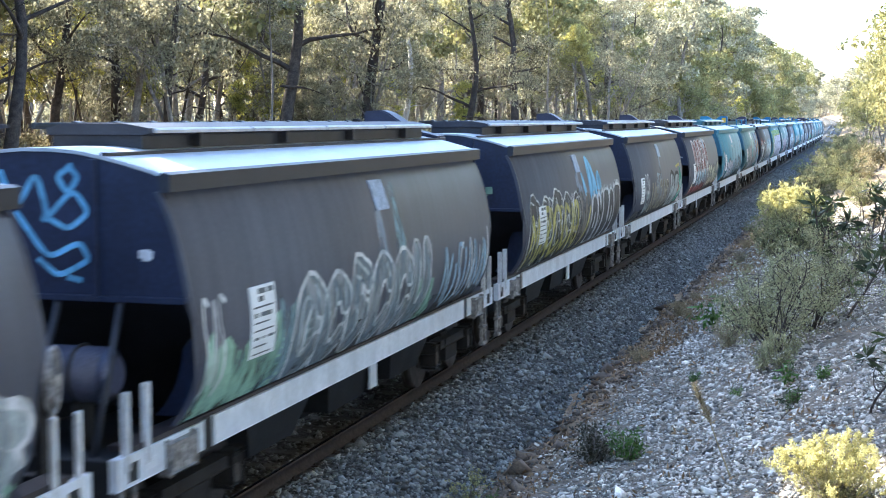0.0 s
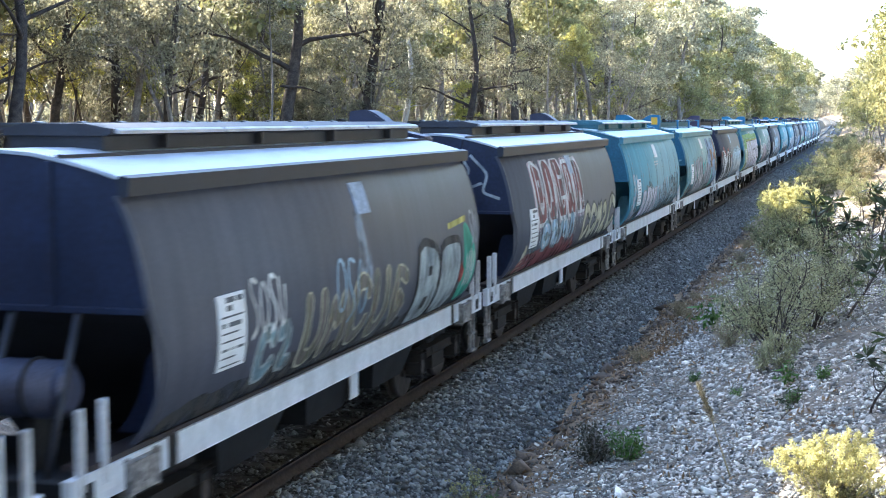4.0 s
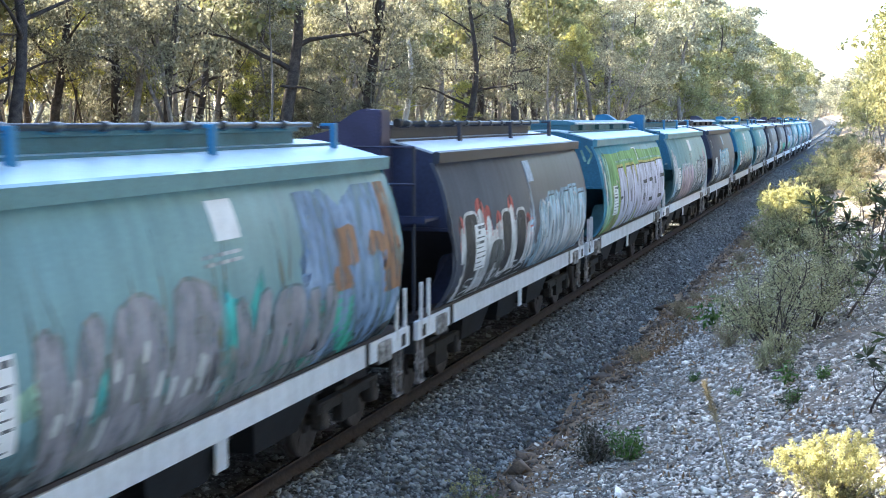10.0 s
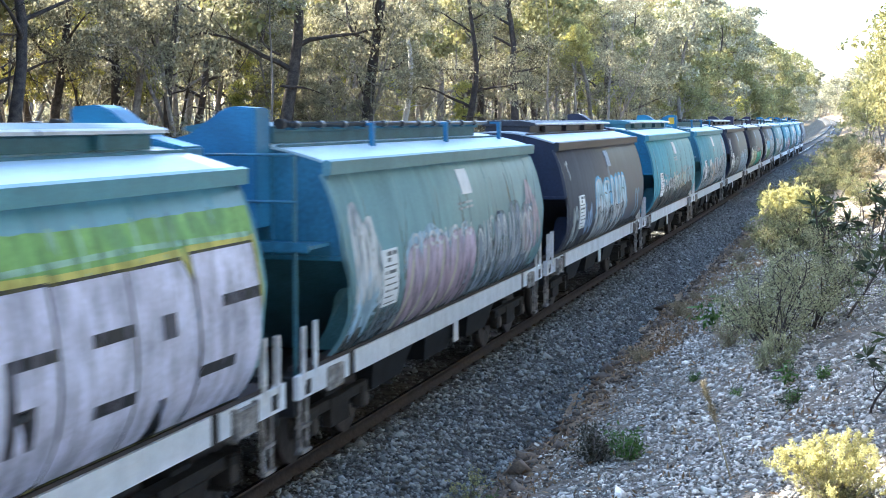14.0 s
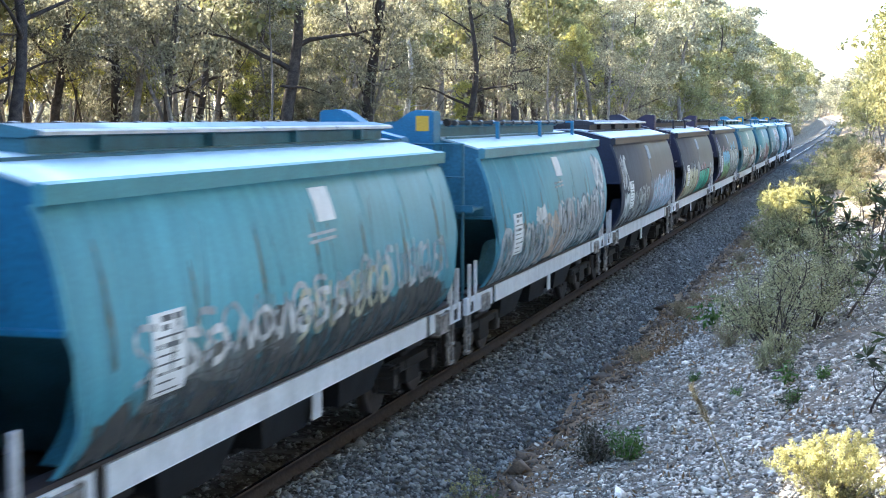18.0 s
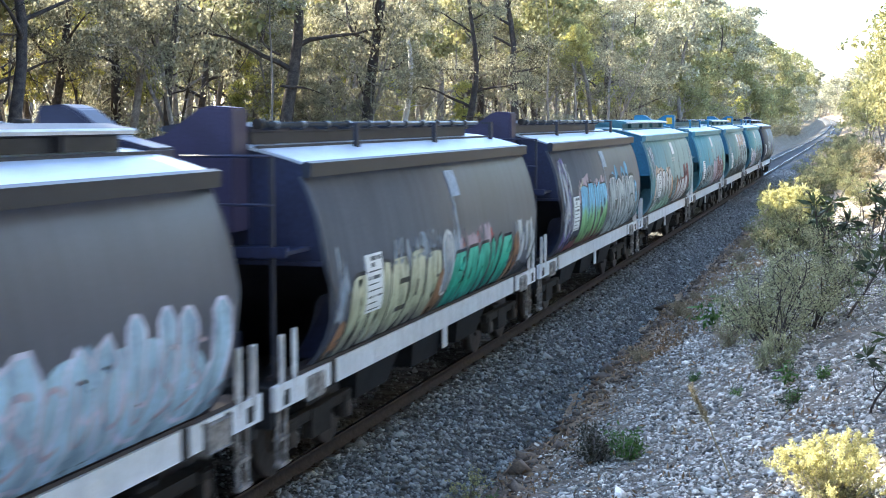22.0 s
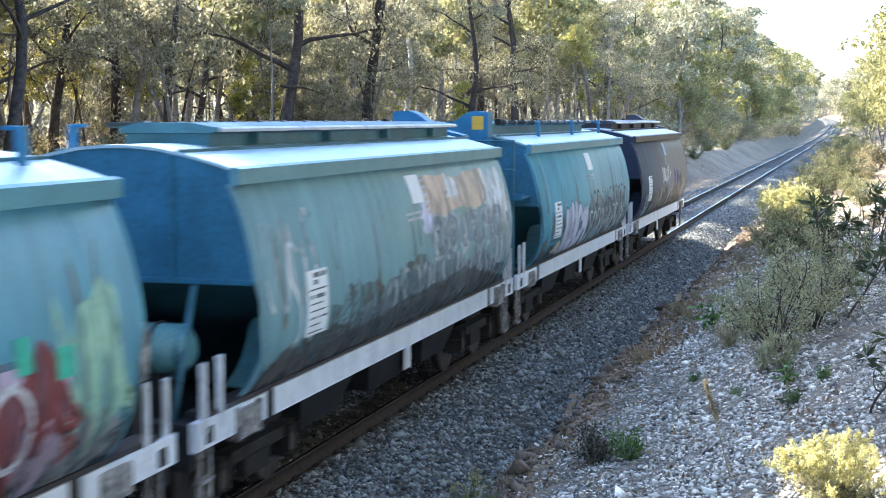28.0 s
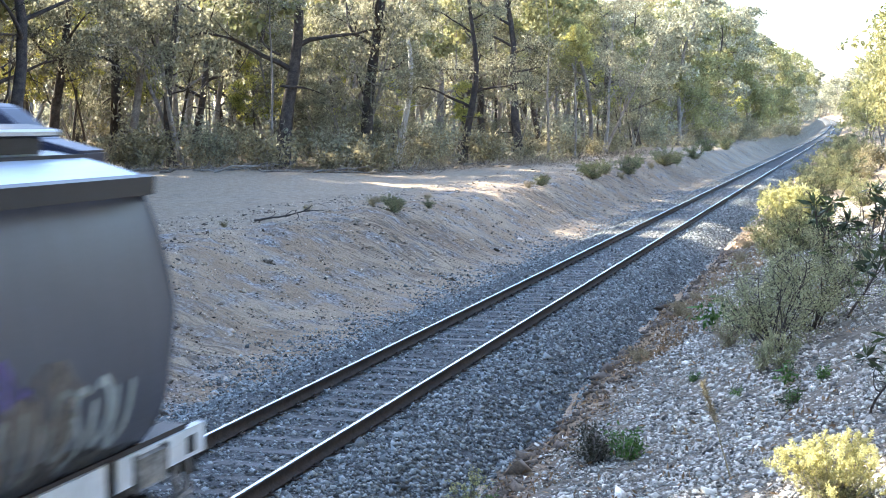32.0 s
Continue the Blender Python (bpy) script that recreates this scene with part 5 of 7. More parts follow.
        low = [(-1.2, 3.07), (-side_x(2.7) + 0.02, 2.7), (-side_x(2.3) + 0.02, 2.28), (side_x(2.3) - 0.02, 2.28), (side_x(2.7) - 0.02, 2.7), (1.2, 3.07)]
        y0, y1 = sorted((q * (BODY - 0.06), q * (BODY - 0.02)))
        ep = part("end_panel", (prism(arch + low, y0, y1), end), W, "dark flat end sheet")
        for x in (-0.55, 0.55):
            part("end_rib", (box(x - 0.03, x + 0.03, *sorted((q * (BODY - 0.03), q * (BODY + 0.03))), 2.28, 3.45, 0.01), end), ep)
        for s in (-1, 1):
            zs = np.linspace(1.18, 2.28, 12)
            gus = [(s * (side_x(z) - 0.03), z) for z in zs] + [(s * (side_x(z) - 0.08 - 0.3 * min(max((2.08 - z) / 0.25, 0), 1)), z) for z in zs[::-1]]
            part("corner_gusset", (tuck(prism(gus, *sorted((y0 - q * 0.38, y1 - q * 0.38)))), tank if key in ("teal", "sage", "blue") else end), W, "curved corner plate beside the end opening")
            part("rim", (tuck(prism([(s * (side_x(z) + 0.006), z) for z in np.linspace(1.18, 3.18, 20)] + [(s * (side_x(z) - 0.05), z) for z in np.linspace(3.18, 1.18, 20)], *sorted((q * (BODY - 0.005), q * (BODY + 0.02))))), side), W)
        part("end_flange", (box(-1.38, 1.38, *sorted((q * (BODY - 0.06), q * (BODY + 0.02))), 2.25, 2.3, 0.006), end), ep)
        # slope sheet of the end hopper and end floor
        bm = bmesh.new()
        pts = [(-1.36, q * (BODY - 0.05), 2.28), (1.36, q * (BODY - 0.05), 2.28), (1.2, q * 3.5, 1.0), (-1.2, q * 3.5, 1.0)]
        bm.faces.new([bm.verts.new(p) for p in pts])
        r_ = bmesh.ops.solidify(bm, geom=bm.faces[:], thickness=0.03)
        part("slope_sheet", (bm, hatch), W)
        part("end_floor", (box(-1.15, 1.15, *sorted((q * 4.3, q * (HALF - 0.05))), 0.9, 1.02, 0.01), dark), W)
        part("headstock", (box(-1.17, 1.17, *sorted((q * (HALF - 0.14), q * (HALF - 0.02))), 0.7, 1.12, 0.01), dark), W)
        for x in (-0.85, -0.2):
            part("end_stanchion", (rod((x, q * (HALF - 0.3), 1.0), (x * 0.9, q * (BODY - 0.06), 2.3), 0.035, 8), hatch), W)
        part("coupler", (join(box(-0.12, 0.12, *sorted((q * (HALF - 0.05), q * (HALF + 0.14))), 0.72, 0.98, 0.03), box(-0.2, 0.12, *sorted((q * (HALF + 0.1), q * (HALF + 0.21))), 0.7, 1.0, 0.04)), M_IRON), W, "knuckle coupler")
        part("air_hose", (ring((0.35, q * (HALF + 0.02), 0.72), (1, 0.3, 0), 0.16, 0.022, 16, 6), M_BLACK), W)
    # brake gear on the plain end: air tank, valve gear, hand brake wheel
    tk = part("air_tank", (join(rod((-0.75, 5.33, 1.66), (0.95, 5.33, 1.66), 0.235, 20), rod((0.95, 5.33, 1.66), (1.02, 5.33, 1.66), 0.235, 20, 0.15), rod((-0.82, 5.33, 1.66), (-0.75, 5.33, 1.66), 0.15, 20, 0.235)), tank), W, "horizontal brake air tank")
    for x in (-0.5, 0.6):
        part("tank_strap", (join(ring((x, 5.33, 1.66), (1, 0, 0), 0.24, 0.02, 24, 5), box(x - 0.04, x + 0.04, 5.2, 5.45, 1.0, 1.44)), M_IRON), tk)
    part("brake_valve", (join(box(0.25, 0.6, 5.6, 5.9, 1.02, 1.26, 0.03), rod((0.42, 5.75, 1.26), (0.42, 5.75, 1.36), 0.1, 14), rod((0.05, 5.75, 1.15), (0.25, 5.75, 1.15), 0.07, 12)), M_IRON), W, "cluster of brake valves")
    bw = part("hand_brake_wheel", (join(ring((1.0, 6.0, 1.85), (1, 0.35, 0), 0.24, 0.022, 28, 6), rod((0.93, 6.0, 1.85), (1.03, 6.0, 1.85), 0.05, 12), *[rod((1.0, 6.0, 1.85), (1.0 - 0.08 * math.cos(a), 6.0 + 0.225 * math.cos(a), 1.85 + 0.24 * math.sin(a)), 0.016, 6) for a in np.arange(5) * 1.2566]), M_GRUBBY), W, "spoked hand brake wheel")
    part("brake_stand", (box(0.87, 0.94, 5.93, 6.05, 1.0, 1.95, 0.01), M_IRON), W)
    # raised chute hood, platform, ladder and rails on the other end
    bm = prism([(-0.62, 2.62), (0.57, 2.62), (0.57, 3.9), (0.3, 3.92), (0.18, 3.88), (-0.2, 3.62), (-0.62, 3.52)], -5.62, -5.2)
    bmesh.ops.bevel(bm, geom=bm.edges[:], offset=0.02, segments=2, affect="EDGES")
    hd = part("hood", (bm, hood), W, "tall slanted end hood above the roof")
    part("hood_mark", (box(0.3, 0.5, -5.626, -5.618, 3.6, 3.83), M_YELLOW if key in ("teal", "sage", "blue") else hood), hd, "yellow square" if key in ("teal", "sage", "blue") else "")
    part("roller", (rod((0.64, -5.16, 3.73), (0.64, -4.98, 3.73), 0.055, 16), M_IRON), hd)
    part("platform", (join(box(-0.4, 1.25, -5.85, -5.2, 2.42, 2.46, 0.006), box(-0.4, 1.25, -5.87, -5.83, 2.4, 2.5)), end), W, "end platform")
    for x in (1.08,):
        lad = part("ladder_post", (box(x - 0.02, x + 0.02, -5.83, -5.79, 1.05, 3.42, 0.006), hatch), W)
        part("post_foot", (box(x - 0.06, x + 0.06, -5.86, -5.77, 1.0, 1.05), M_IRON), lad)
    for z, xa in ((3.41, 0.1), (2.92, 0.52)):
        part("hand_rail", (rod((xa, -5.82, z), (1.1, -5.82, z), 0.016, 8), end), W)
    part("end_box", (box(-0.6, 0.35, -5.5, -4.9, 1.02, 1.5, 0.04), tank), W, "brake equipment box")
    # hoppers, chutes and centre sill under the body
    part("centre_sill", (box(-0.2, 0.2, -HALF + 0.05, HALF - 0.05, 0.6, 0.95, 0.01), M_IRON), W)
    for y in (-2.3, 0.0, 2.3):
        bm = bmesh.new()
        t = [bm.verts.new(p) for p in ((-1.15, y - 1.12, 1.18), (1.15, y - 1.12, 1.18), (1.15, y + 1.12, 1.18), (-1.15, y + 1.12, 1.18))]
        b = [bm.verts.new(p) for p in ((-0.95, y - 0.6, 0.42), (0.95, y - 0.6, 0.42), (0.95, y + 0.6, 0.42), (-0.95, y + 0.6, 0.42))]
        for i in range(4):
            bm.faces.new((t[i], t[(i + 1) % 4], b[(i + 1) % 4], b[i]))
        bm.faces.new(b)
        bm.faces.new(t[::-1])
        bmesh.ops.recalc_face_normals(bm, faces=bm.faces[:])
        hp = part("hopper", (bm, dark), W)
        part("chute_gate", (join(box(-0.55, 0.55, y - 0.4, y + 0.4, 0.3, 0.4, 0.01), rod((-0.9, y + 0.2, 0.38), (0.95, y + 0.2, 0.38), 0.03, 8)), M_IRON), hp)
    part("brake_pipe", (rod((0.75, -5.5, 0.62), (0.75, 5.5, 0.62), 0.025, 8), M_IRON), W)
    # bogies
    for q in (-1, 1):
        yc = q * 4.35
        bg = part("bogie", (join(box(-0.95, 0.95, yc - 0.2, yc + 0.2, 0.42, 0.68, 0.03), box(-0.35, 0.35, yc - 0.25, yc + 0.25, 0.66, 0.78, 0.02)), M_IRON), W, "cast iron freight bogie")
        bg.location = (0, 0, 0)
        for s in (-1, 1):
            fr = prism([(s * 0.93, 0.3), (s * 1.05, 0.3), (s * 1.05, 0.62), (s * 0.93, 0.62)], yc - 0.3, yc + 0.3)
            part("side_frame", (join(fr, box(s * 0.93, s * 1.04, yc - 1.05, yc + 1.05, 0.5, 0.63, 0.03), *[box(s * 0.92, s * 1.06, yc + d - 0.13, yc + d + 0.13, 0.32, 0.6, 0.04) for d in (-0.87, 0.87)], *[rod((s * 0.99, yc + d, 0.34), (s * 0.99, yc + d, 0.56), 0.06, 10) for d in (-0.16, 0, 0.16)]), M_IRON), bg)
        for d in (-0.87, 0.87):
            ws = part("wheelset", WHEELSET, bg, "rolling steel wheelset")
            ws.location = (0, yc + d, WHEEL_R)
    return tagged(W, f"{c['words']} covered grain hopper wagon with graffiti on its bulging side", "wagon", "wagons of the grain train")


def wheelset_mesh():
    bms = [rod((-1.0, 0, 0), (1.0, 0, 0), 0.07, 12)]
    for s in (-1, 1):
        bms += [rod((s * 0.7, 0, 0), (s * 0.81, 0, 0), WHEEL_R, 32), rod((s * 0.68, 0, 0), (s * 0.7, 0, 0), WHEEL_R + 0.028, 32), rod((s * 0.81, 0, 0), (s * 0.83, 0, 0), 0.16, 16, 0.12), rod((s * 0.96, 0, 0), (s * 1.08, 0, 0), 0.09, 12)]
        bms += [box(s * 0.808, s * 0.815, 0.2, 0.3, -0.03, 0.03)]
    bm = join(*bms)
    me = bpy.data.meshes.new("wheelset")
    bm.to_mesh(me)
    bm.free()
    me.materials.append(M_WHEEL)
    return me


WHEELSET = wheelset_mesh()


# ---- graffiti: sprayed strokes and fields that follow the bulge of the side ----
class Spray:
    """Collects paint of each colour for one wagon; u runs in metres from the body end nearer the camera, z is height."""

    def __init__(self, wagon, s, seed):
        self.w, self.s, self.r = wagon, s, random.Random(seed)
        self.bufs, self.lift = {}, 0.004

    def at(self, u, z, off):
        z = min(max(z, 1.19), 3.05)
        u = min(max(u, 0.03), 2 * BODY - 0.03)
        u -= 0.24 * min(1, u / 0.8) * min(1, (2 * BODY - u) / 0.8)
        lo = tucked(z) + 0.01
        u = min(max(u, lo), 2 * BODY - lo)
        return (self.s * (side_x(z) + off), self.s * (-BODY + u), z)

    def buf(self, col):
        return self.bufs.setdefault(col, ([], []))

    def grid(self, col, rows, off):
        V, Q = self.buf(col)
        o, k = len(V), len(rows[0])
        for row in rows:
            V.extend(self.at(u, z, off) for u, z in row)
        for i in range(len(rows) - 1):
            for j in range(k - 1):
                a = o + i * k + j
                Q.append((a, a + 1, a + k + 1, a + k))

    def stroke(self, col, pts, w, level=1, taper=0.0):
        """A round-ended brush stroke through the points."""
        P = [np.array(p, float) for p in pts]
        D = []
        for a, b in zip(P[:-1], P[1:]):
            n = max(2, int(np.linalg.norm(b - a) / 0.09))
            D += [a + (b - a) * i / n for i in range(n)]
        D.append(P[-1])
        D = np.array(D)
        if len(D) > 4:
            D[1:-1] = (D[:-2] + 2 * D[1:-1] + D[2:]) / 4
        T = np.gradient(D, axis=0)
        T /= np.linalg.norm(T, axis=1)[:, None] + 1e-9
        Nn = np.stack([-T[:, 1], T[:, 0]], -1)
        rows = []
        n = len(D)
        for e in (0.35, 0.7, 0.92):
            c = D[0] - T[0] * w / 2 * (1 - e)
            rows.append([tuple(c + Nn[0] * w / 2 * h * e) for h in (-1, -0.4, 0.4, 1)])
        for i in range(n):
            ww = w * (1 - taper * i / n) * (0.94 + 0.06 * math.sin(i * 2.1))
            rows.append([tuple(D[i] + Nn[i] * ww / 2 * h) for h in (-1, -0.4, 0.4, 1)])
        for e in (0.92, 0.7, 0.35):
            c = D[-1] + T[-1] * w / 2 * (1 - e)
            rows.append([tuple(c + Nn[-1] * w * (1 - taper) / 2 * h * e) for h in (-1, -0.4, 0.4, 1)])
        self.grid(col, rows, self.lift + 0.0025 * level)

    def field(self, col, u0, u1, z0, z1, ragged=0.12, level=0, square=False):
        """A cloud of paint with an uneven edge."""
        self.done()
        nu, nz = max(4, int((u1 - u0) / 0.14)), max(5, int((z1 - z0) / 0.09))
        ph = [self.r.uniform(0, 6.28) for _ in range(4)]
        rows = []
        for i in range(nu + 1):
            f = i / nu
            u = u0 + (u1 - u0) * f
            wob = math.sin(f * 9 + ph[0]) * 0.5 + math.sin(f * 23 + ph[1]) * 0.3 + self.r.uniform(-0.3, 0.3)
            edge = 1.0 if square else min(1.0, 6 * min(f, 1 - f) + 0.35)
            top = z0 + (z1 - z0) * edge + wob * ragged
            bot = z0 + (0 if z0 < 1.3 else (math.sin(f * 13 + ph[2]) + self.r.uniform(-0.5, 0.5)) * ragged * 0.6)
            rows.append([(u + ragged * 0.4 * math.sin(j * 1.7 + ph[3]) * (i in (0, nu)), bot + (top - bot) * j / nz) for j in range(nz + 1)])
        self.grid(col, rows, self.lift + 0.0025 * level)

    def letter(self, name, u, z, w, h, slant=0.0):
        return [[(u + x * w + slant * y * h, z + y * h) for x, y in st] for st in GLYPHS[name]]

    def word(self, glyphs, u0, u1, z0, z1, fill, line, wf=0.26, edge=0.09, slant=0.0, level=1, shine=None, jit=0.06, fit=0.78):
        """Fat block or bubble shapes with a darker or lighter contour."""
        n = len(glyphs)
        w = (u1 - u0) / n
        allst = []
        for i, g in enumerate(glyphs):
            r = self.r
            h = (z1 - z0) * (1 + r.uniform(-jit, jit))
            allst.append(self.letter(g, u0 + i * w + (0.88 - fit) * w / 2 + 0.05 * w, z0 + r.uniform(-jit, jit) * 0.3 + 0.1, w * fit, h - 0.2, slant))
        self.done()
        for one in allst:
            for st in one:
                if line:
                    self.stroke(line, st, wf + 2 * edge, level)
            self.done("graffiti_outline")
            for st in one:
                self.stroke(fill, st, wf, level + 1)
            self.done("graffiti_letter")
            for st in one:
                if shine:
                    self.stroke(shine, [(u - wf * 0.18, z + wf * 0.2) for u, z in st[:2]], wf * 0.18, level + 2)
            self.done("graffiti_highlight")

    def poly(self, col, pts, level=1, name="graffiti"):
        """A filled outline laid over the bulge."""
        bm = bmesh.new()
        bm.faces.new([bm.verts.new((0, u, z)) for u, z in pts])
        bmesh.ops.triangulate(bm, faces=bm.faces[:])
        z = 1.2
        while z < 3.1:
            bmesh.ops.bisect_plane(bm, geom=bm.verts[:] + bm.edges[:] + bm.faces[:], plane_co=(0, 0, z), plane_no=(0, 0, 1))
            z += 0.13
        bmesh.ops.triangulate(bm, faces=bm.faces[:])
        bm.verts.index_update()
        V = [self.at(v.co.y, v.co.z, self.lift + 0.0025 * level) for v in bm.verts]
        part(name, fast_mesh(name, V, [[v.index for v in f.verts] for f in bm.faces], PAINTS[col]), self.w, "sprayed graffiti paint, " + col.replace("_", " "))
        bm.free()

    def blocks(self, names, u0, u1, z0, z1, fill, line, edge=0.05, lean=0.0, level=1, halo=None, round_=1, jit=0.05, fit=0.94, taper=0.0):
        """Fat touching block shapes: a halo, a contour, the filled shape and its small dark notches."""
        self.done()
        w = (u1 - u0) / len(names)
        made = []
        for i, g in enumerate(names):
            out, holes = BLOCKS[g]
            r = self.r
            h = (z1 - z0) * (1 + r.uniform(-jit, jit)) * (1 - taper * i / len(names))
            zb = z0 + r.uniform(-jit, jit) * 0.3
            put_ = lambda P: [(u0 + i * w + x * w * fit + lean * y * h, zb + y * h) for x, y in P]
            made.append((soften(put_(out), round_), [put_(q) for q in holes]))
        if halo:
            for o, _ in made:
                self.poly(halo, grown(o, edge + 0.07), level, "graffiti_halo")
        for o, _ in made:
            if line:
                self.poly(line, grown(o, edge), level + 1, "graffiti_outline")
        for k, (o, holes) in enumerate(made):
            self.poly(fill if isinstance(fill, str) else fill[k % len(fill)], o, level + 2, "graffiti_letter")
            for q in holes:
                self.poly(line or "charcoal", q, level + 3, "graffiti_notch")

    def scrawl(self, col, u0, u1, z0, z1, n=6, w=0.05, level=3):
        """Looping handwriting-like strokes that spell nothing."""
        self.done()
        r = self.r
        step, h = (u1 - u0) / n, z1 - z0
        for i in range(n):
            c, m = u0 + step * (i + 0.5), z0 + h * r.uniform(0.4, 0.6)
            kind = r.randrange(4)
            if kind == 0:
                t0, t1 = r.uniform(0, 6.28), r.uniform(4.5, 6.6)
                pts = [(c + step * 0.42 * math.cos(t0 + t1 * k / 9), m + h * 0.42 * math.sin(t0 + t1 * k / 9)) for k in range(10)]
            elif kind == 1:
                pts = [(c - step * 0.2, z0 + h * r.uniform(0, 0.2)), (c, z1 - h * r.uniform(0, 0.15)), (c + step * 0.15, z1 - h * 0.1), (c + step * 0.3, m), (c + step * 0.45, z0 + h * 0.1)]
            elif kind == 2:
                pts = [(c - step * 0.3, z1 - h * r.uniform(0, 0.2)), (c - step * 0.32, z0 + h * 0.2), (c, z0), (c + step * 0.25, z0 + h * 0.25), (c + step * 0.3, z1 - h * r.uniform(0, 0.3))]
            else:
                pts = [(c + step * 0.35, z1 - h * 0.1), (c - step * 0.2, z1), (c - step * 0.35, m + h * 0.15), (c + step * 0.2, m - h * 0.1), (c + step * 0.3, z0 + h * 0.15), (c - step * 0.3, z0)]
            self.stroke(col, pts, w * r.uniform(0.8, 1.2), level)
            self.done()

    def drips(self, col, u0, u1, z0, n, level=2, w=0.03):
        for _ in range(n):
            u = self.r.uniform(u0, u1)
            self.stroke(col, [(u, z0), (u + self.r.uniform(-0.02, 0.02), z0 - self.r.uniform(0.1, 0.4))], w, level, 0.6)
            self.done("paint_run")

    def done(self, name="graffiti"):
        for col, (V, Q) in sorted(self.bufs.items()):
            m = fast_mesh(name, V, Q, PAINTS[col])
            part(name, m, self.w, "sprayed graffiti paint, " + col.replace("_", " "))
        self.bufs = {}


def soften(P, n=1):
    """Cut the corners of an outline n times."""
    for _ in range(n):
        P = [q for a, b in zip(P, P[1:] + P[:1]) for q in ((a[0] * 0.82 + b[0] * 0.18, a[1] * 0.82 + b[1] * 0.18), (a[0] * 0.18 + b[0] * 0.82, a[1] * 0.18 + b[1] * 0.82))]
    return P


def grown(P, d):
    """The outline pushed out by d."""
    A = np.array(P, float)
    if sum(A[i - 1][0] * A[i][1] - A[i][0] * A[i - 1][1] for i in range(len(A))) < 0:
        A = A[::-1]
    e0, e1 = A - np.roll(A, 1, 0), np.roll(A, -1, 0) - A
    n = e0 / (np.linalg.norm(e0, axis=1)[:, None] + 1e-9) + e1 / (np.linalg.norm(e1, axis=1)[:, None] + 1e-9)
    n = np.stack([n[:, 1], -n[:, 0]], -1)
    n /= np.linalg.norm(n, axis=1)[:, None] + 1e-9
    return [tuple(q) for q in A + n * d]


# fat block shapes in a unit square, each with the dark notches cut into it
BLOCKS = {
    "D": ([(0, 0), (0.05, 1), (0.75, 1), (1, 0.82), (0.98, 0.18), (0.72, 0)], [[(0.42, 0.27), (0.45, 0.62), (0.56, 0.62), (0.54, 0.27)], [(0.02, 0.48), (0.03, 0.54), (0.3, 0.54), (0.3, 0.5)]]),
    "A": ([(0, 0), (0.1, 0.9), (0.22, 1), (0.86, 1), (0.96, 0.88), (1, 0), (0.62, 0), (0.59, 0.16), (0.42, 0.16), (0.38, 0)], [[(0.43, 0.4), (0.45, 0.62), (0.56, 0.62), (0.56, 0.4)]]),
    "N": ([(0, 0), (0, 1), (0.36, 1), (0.62, 0.6), (0.63, 1), (1, 1), (1, 0), (0.68, 0), (0.38, 0.42), (0.36, 0)], []),
    "G": ([(0.03, 0.03), (0, 0.95), (0.15, 1), (1, 1), (1, 0.03), (0.85, 0)], [[(0.38, 0.25), (0.4, 0.7), (1, 0.7), (1, 0.64), (0.5, 0.64), (0.5, 0.25)], [(0.5, 0.4), (0.5, 0.46), (0.72, 0.46), (0.72, 0.25), (0.64, 0.25), (0.64, 0.4)]]),
    "E": ([(0, 0), (0, 1), (1, 1), (1, 0)], [[(0.42, 0.65), (0.42, 0.72), (1, 0.72), (1, 0.65)], [(0.42, 0.28), (0.42, 0.35), (1, 0.35), (1, 0.28)]]),
    "R": ([(0, 0), (0, 1), (0.85, 1), (1, 0.85), (1, 0.5), (0.9, 0.42), (1, 0), (0.66, 0), (0.56, 0.24), (0.4, 0.24), (0.38, 0)], [[(0.4, 0.58), (0.4, 0.72), (0.62, 0.72), (0.62, 0.58)]]),
    "S": ([(0, 0), (0, 1), (1, 1), (1, 0)], [[(0.42, 0.66), (0.42, 0.73), (1, 0.73), (1, 0.66)], [(0, 0.28), (0, 0.35), (0.6, 0.35), (0.6, 0.28)]]),
    # shapes that are no letters
    "o": ([(0.1, 0), (0, 0.5), (0.1, 0.92), (0.5, 1.02), (0.9, 0.92), (1, 0.5), (0.9, 0)], [[(0.42, 0.3), (0.4, 0.6), (0.58, 0.66), (0.6, 0.3)]]),
    "u": ([(0, 0.1), (0.02, 1), (0.4, 1), (0.42, 0.35), (0.58, 0.35), (0.6, 1), (1, 0.96), (1, 0.1), (0.85, 0), (0.15, 0)], []),
    "n": ([(0, 0), (0, 0.8), (0.2, 1), (0.8, 1), (1, 0.8), (1, 0), (0.62, 0), (0.6, 0.55), (0.42, 0.55), (0.4, 0)], []),
    "i": ([(0.05, 0), (0, 0.92), (0.25, 1), (0.85, 1), (0.95, 0.9), (0.95, 0.05)], []),
    "v": ([(0, 0.9), (0.15, 1), (0.36, 0.9), (0.5, 0.42), (0.66, 0.95), (0.9, 1.02), (1, 0.9), (0.75, 0.05), (0.3, 0)], [[(0.3, 0.5), (0.34, 0.6), (0.44, 0.35), (0.4, 0.3)]]),
    "c": ([(0.1, 0), (0, 0.3), (0, 0.8), (0.2, 1), (0.9, 1), (1, 0.85), (1, 0.62), (0.5, 0.66), (0.46, 0.36), (1, 0.4), (0.98, 0.1), (0.8, 0)], []),
    "b": ([(0, 0), (0.04, 0.95), (0.3, 1.05), (0.8, 0.95), (0.95, 0.75), (0.82, 0.55), (1, 0.4), (0.95, 0.1), (0.7, 0)], [[(0.4, 0.2), (0.42, 0.36), (0.62, 0.36), (0.6, 0.2)], [(0.42, 0.64), (0.43, 0.76), (0.6, 0.76), (0.58, 0.64)]]),
}

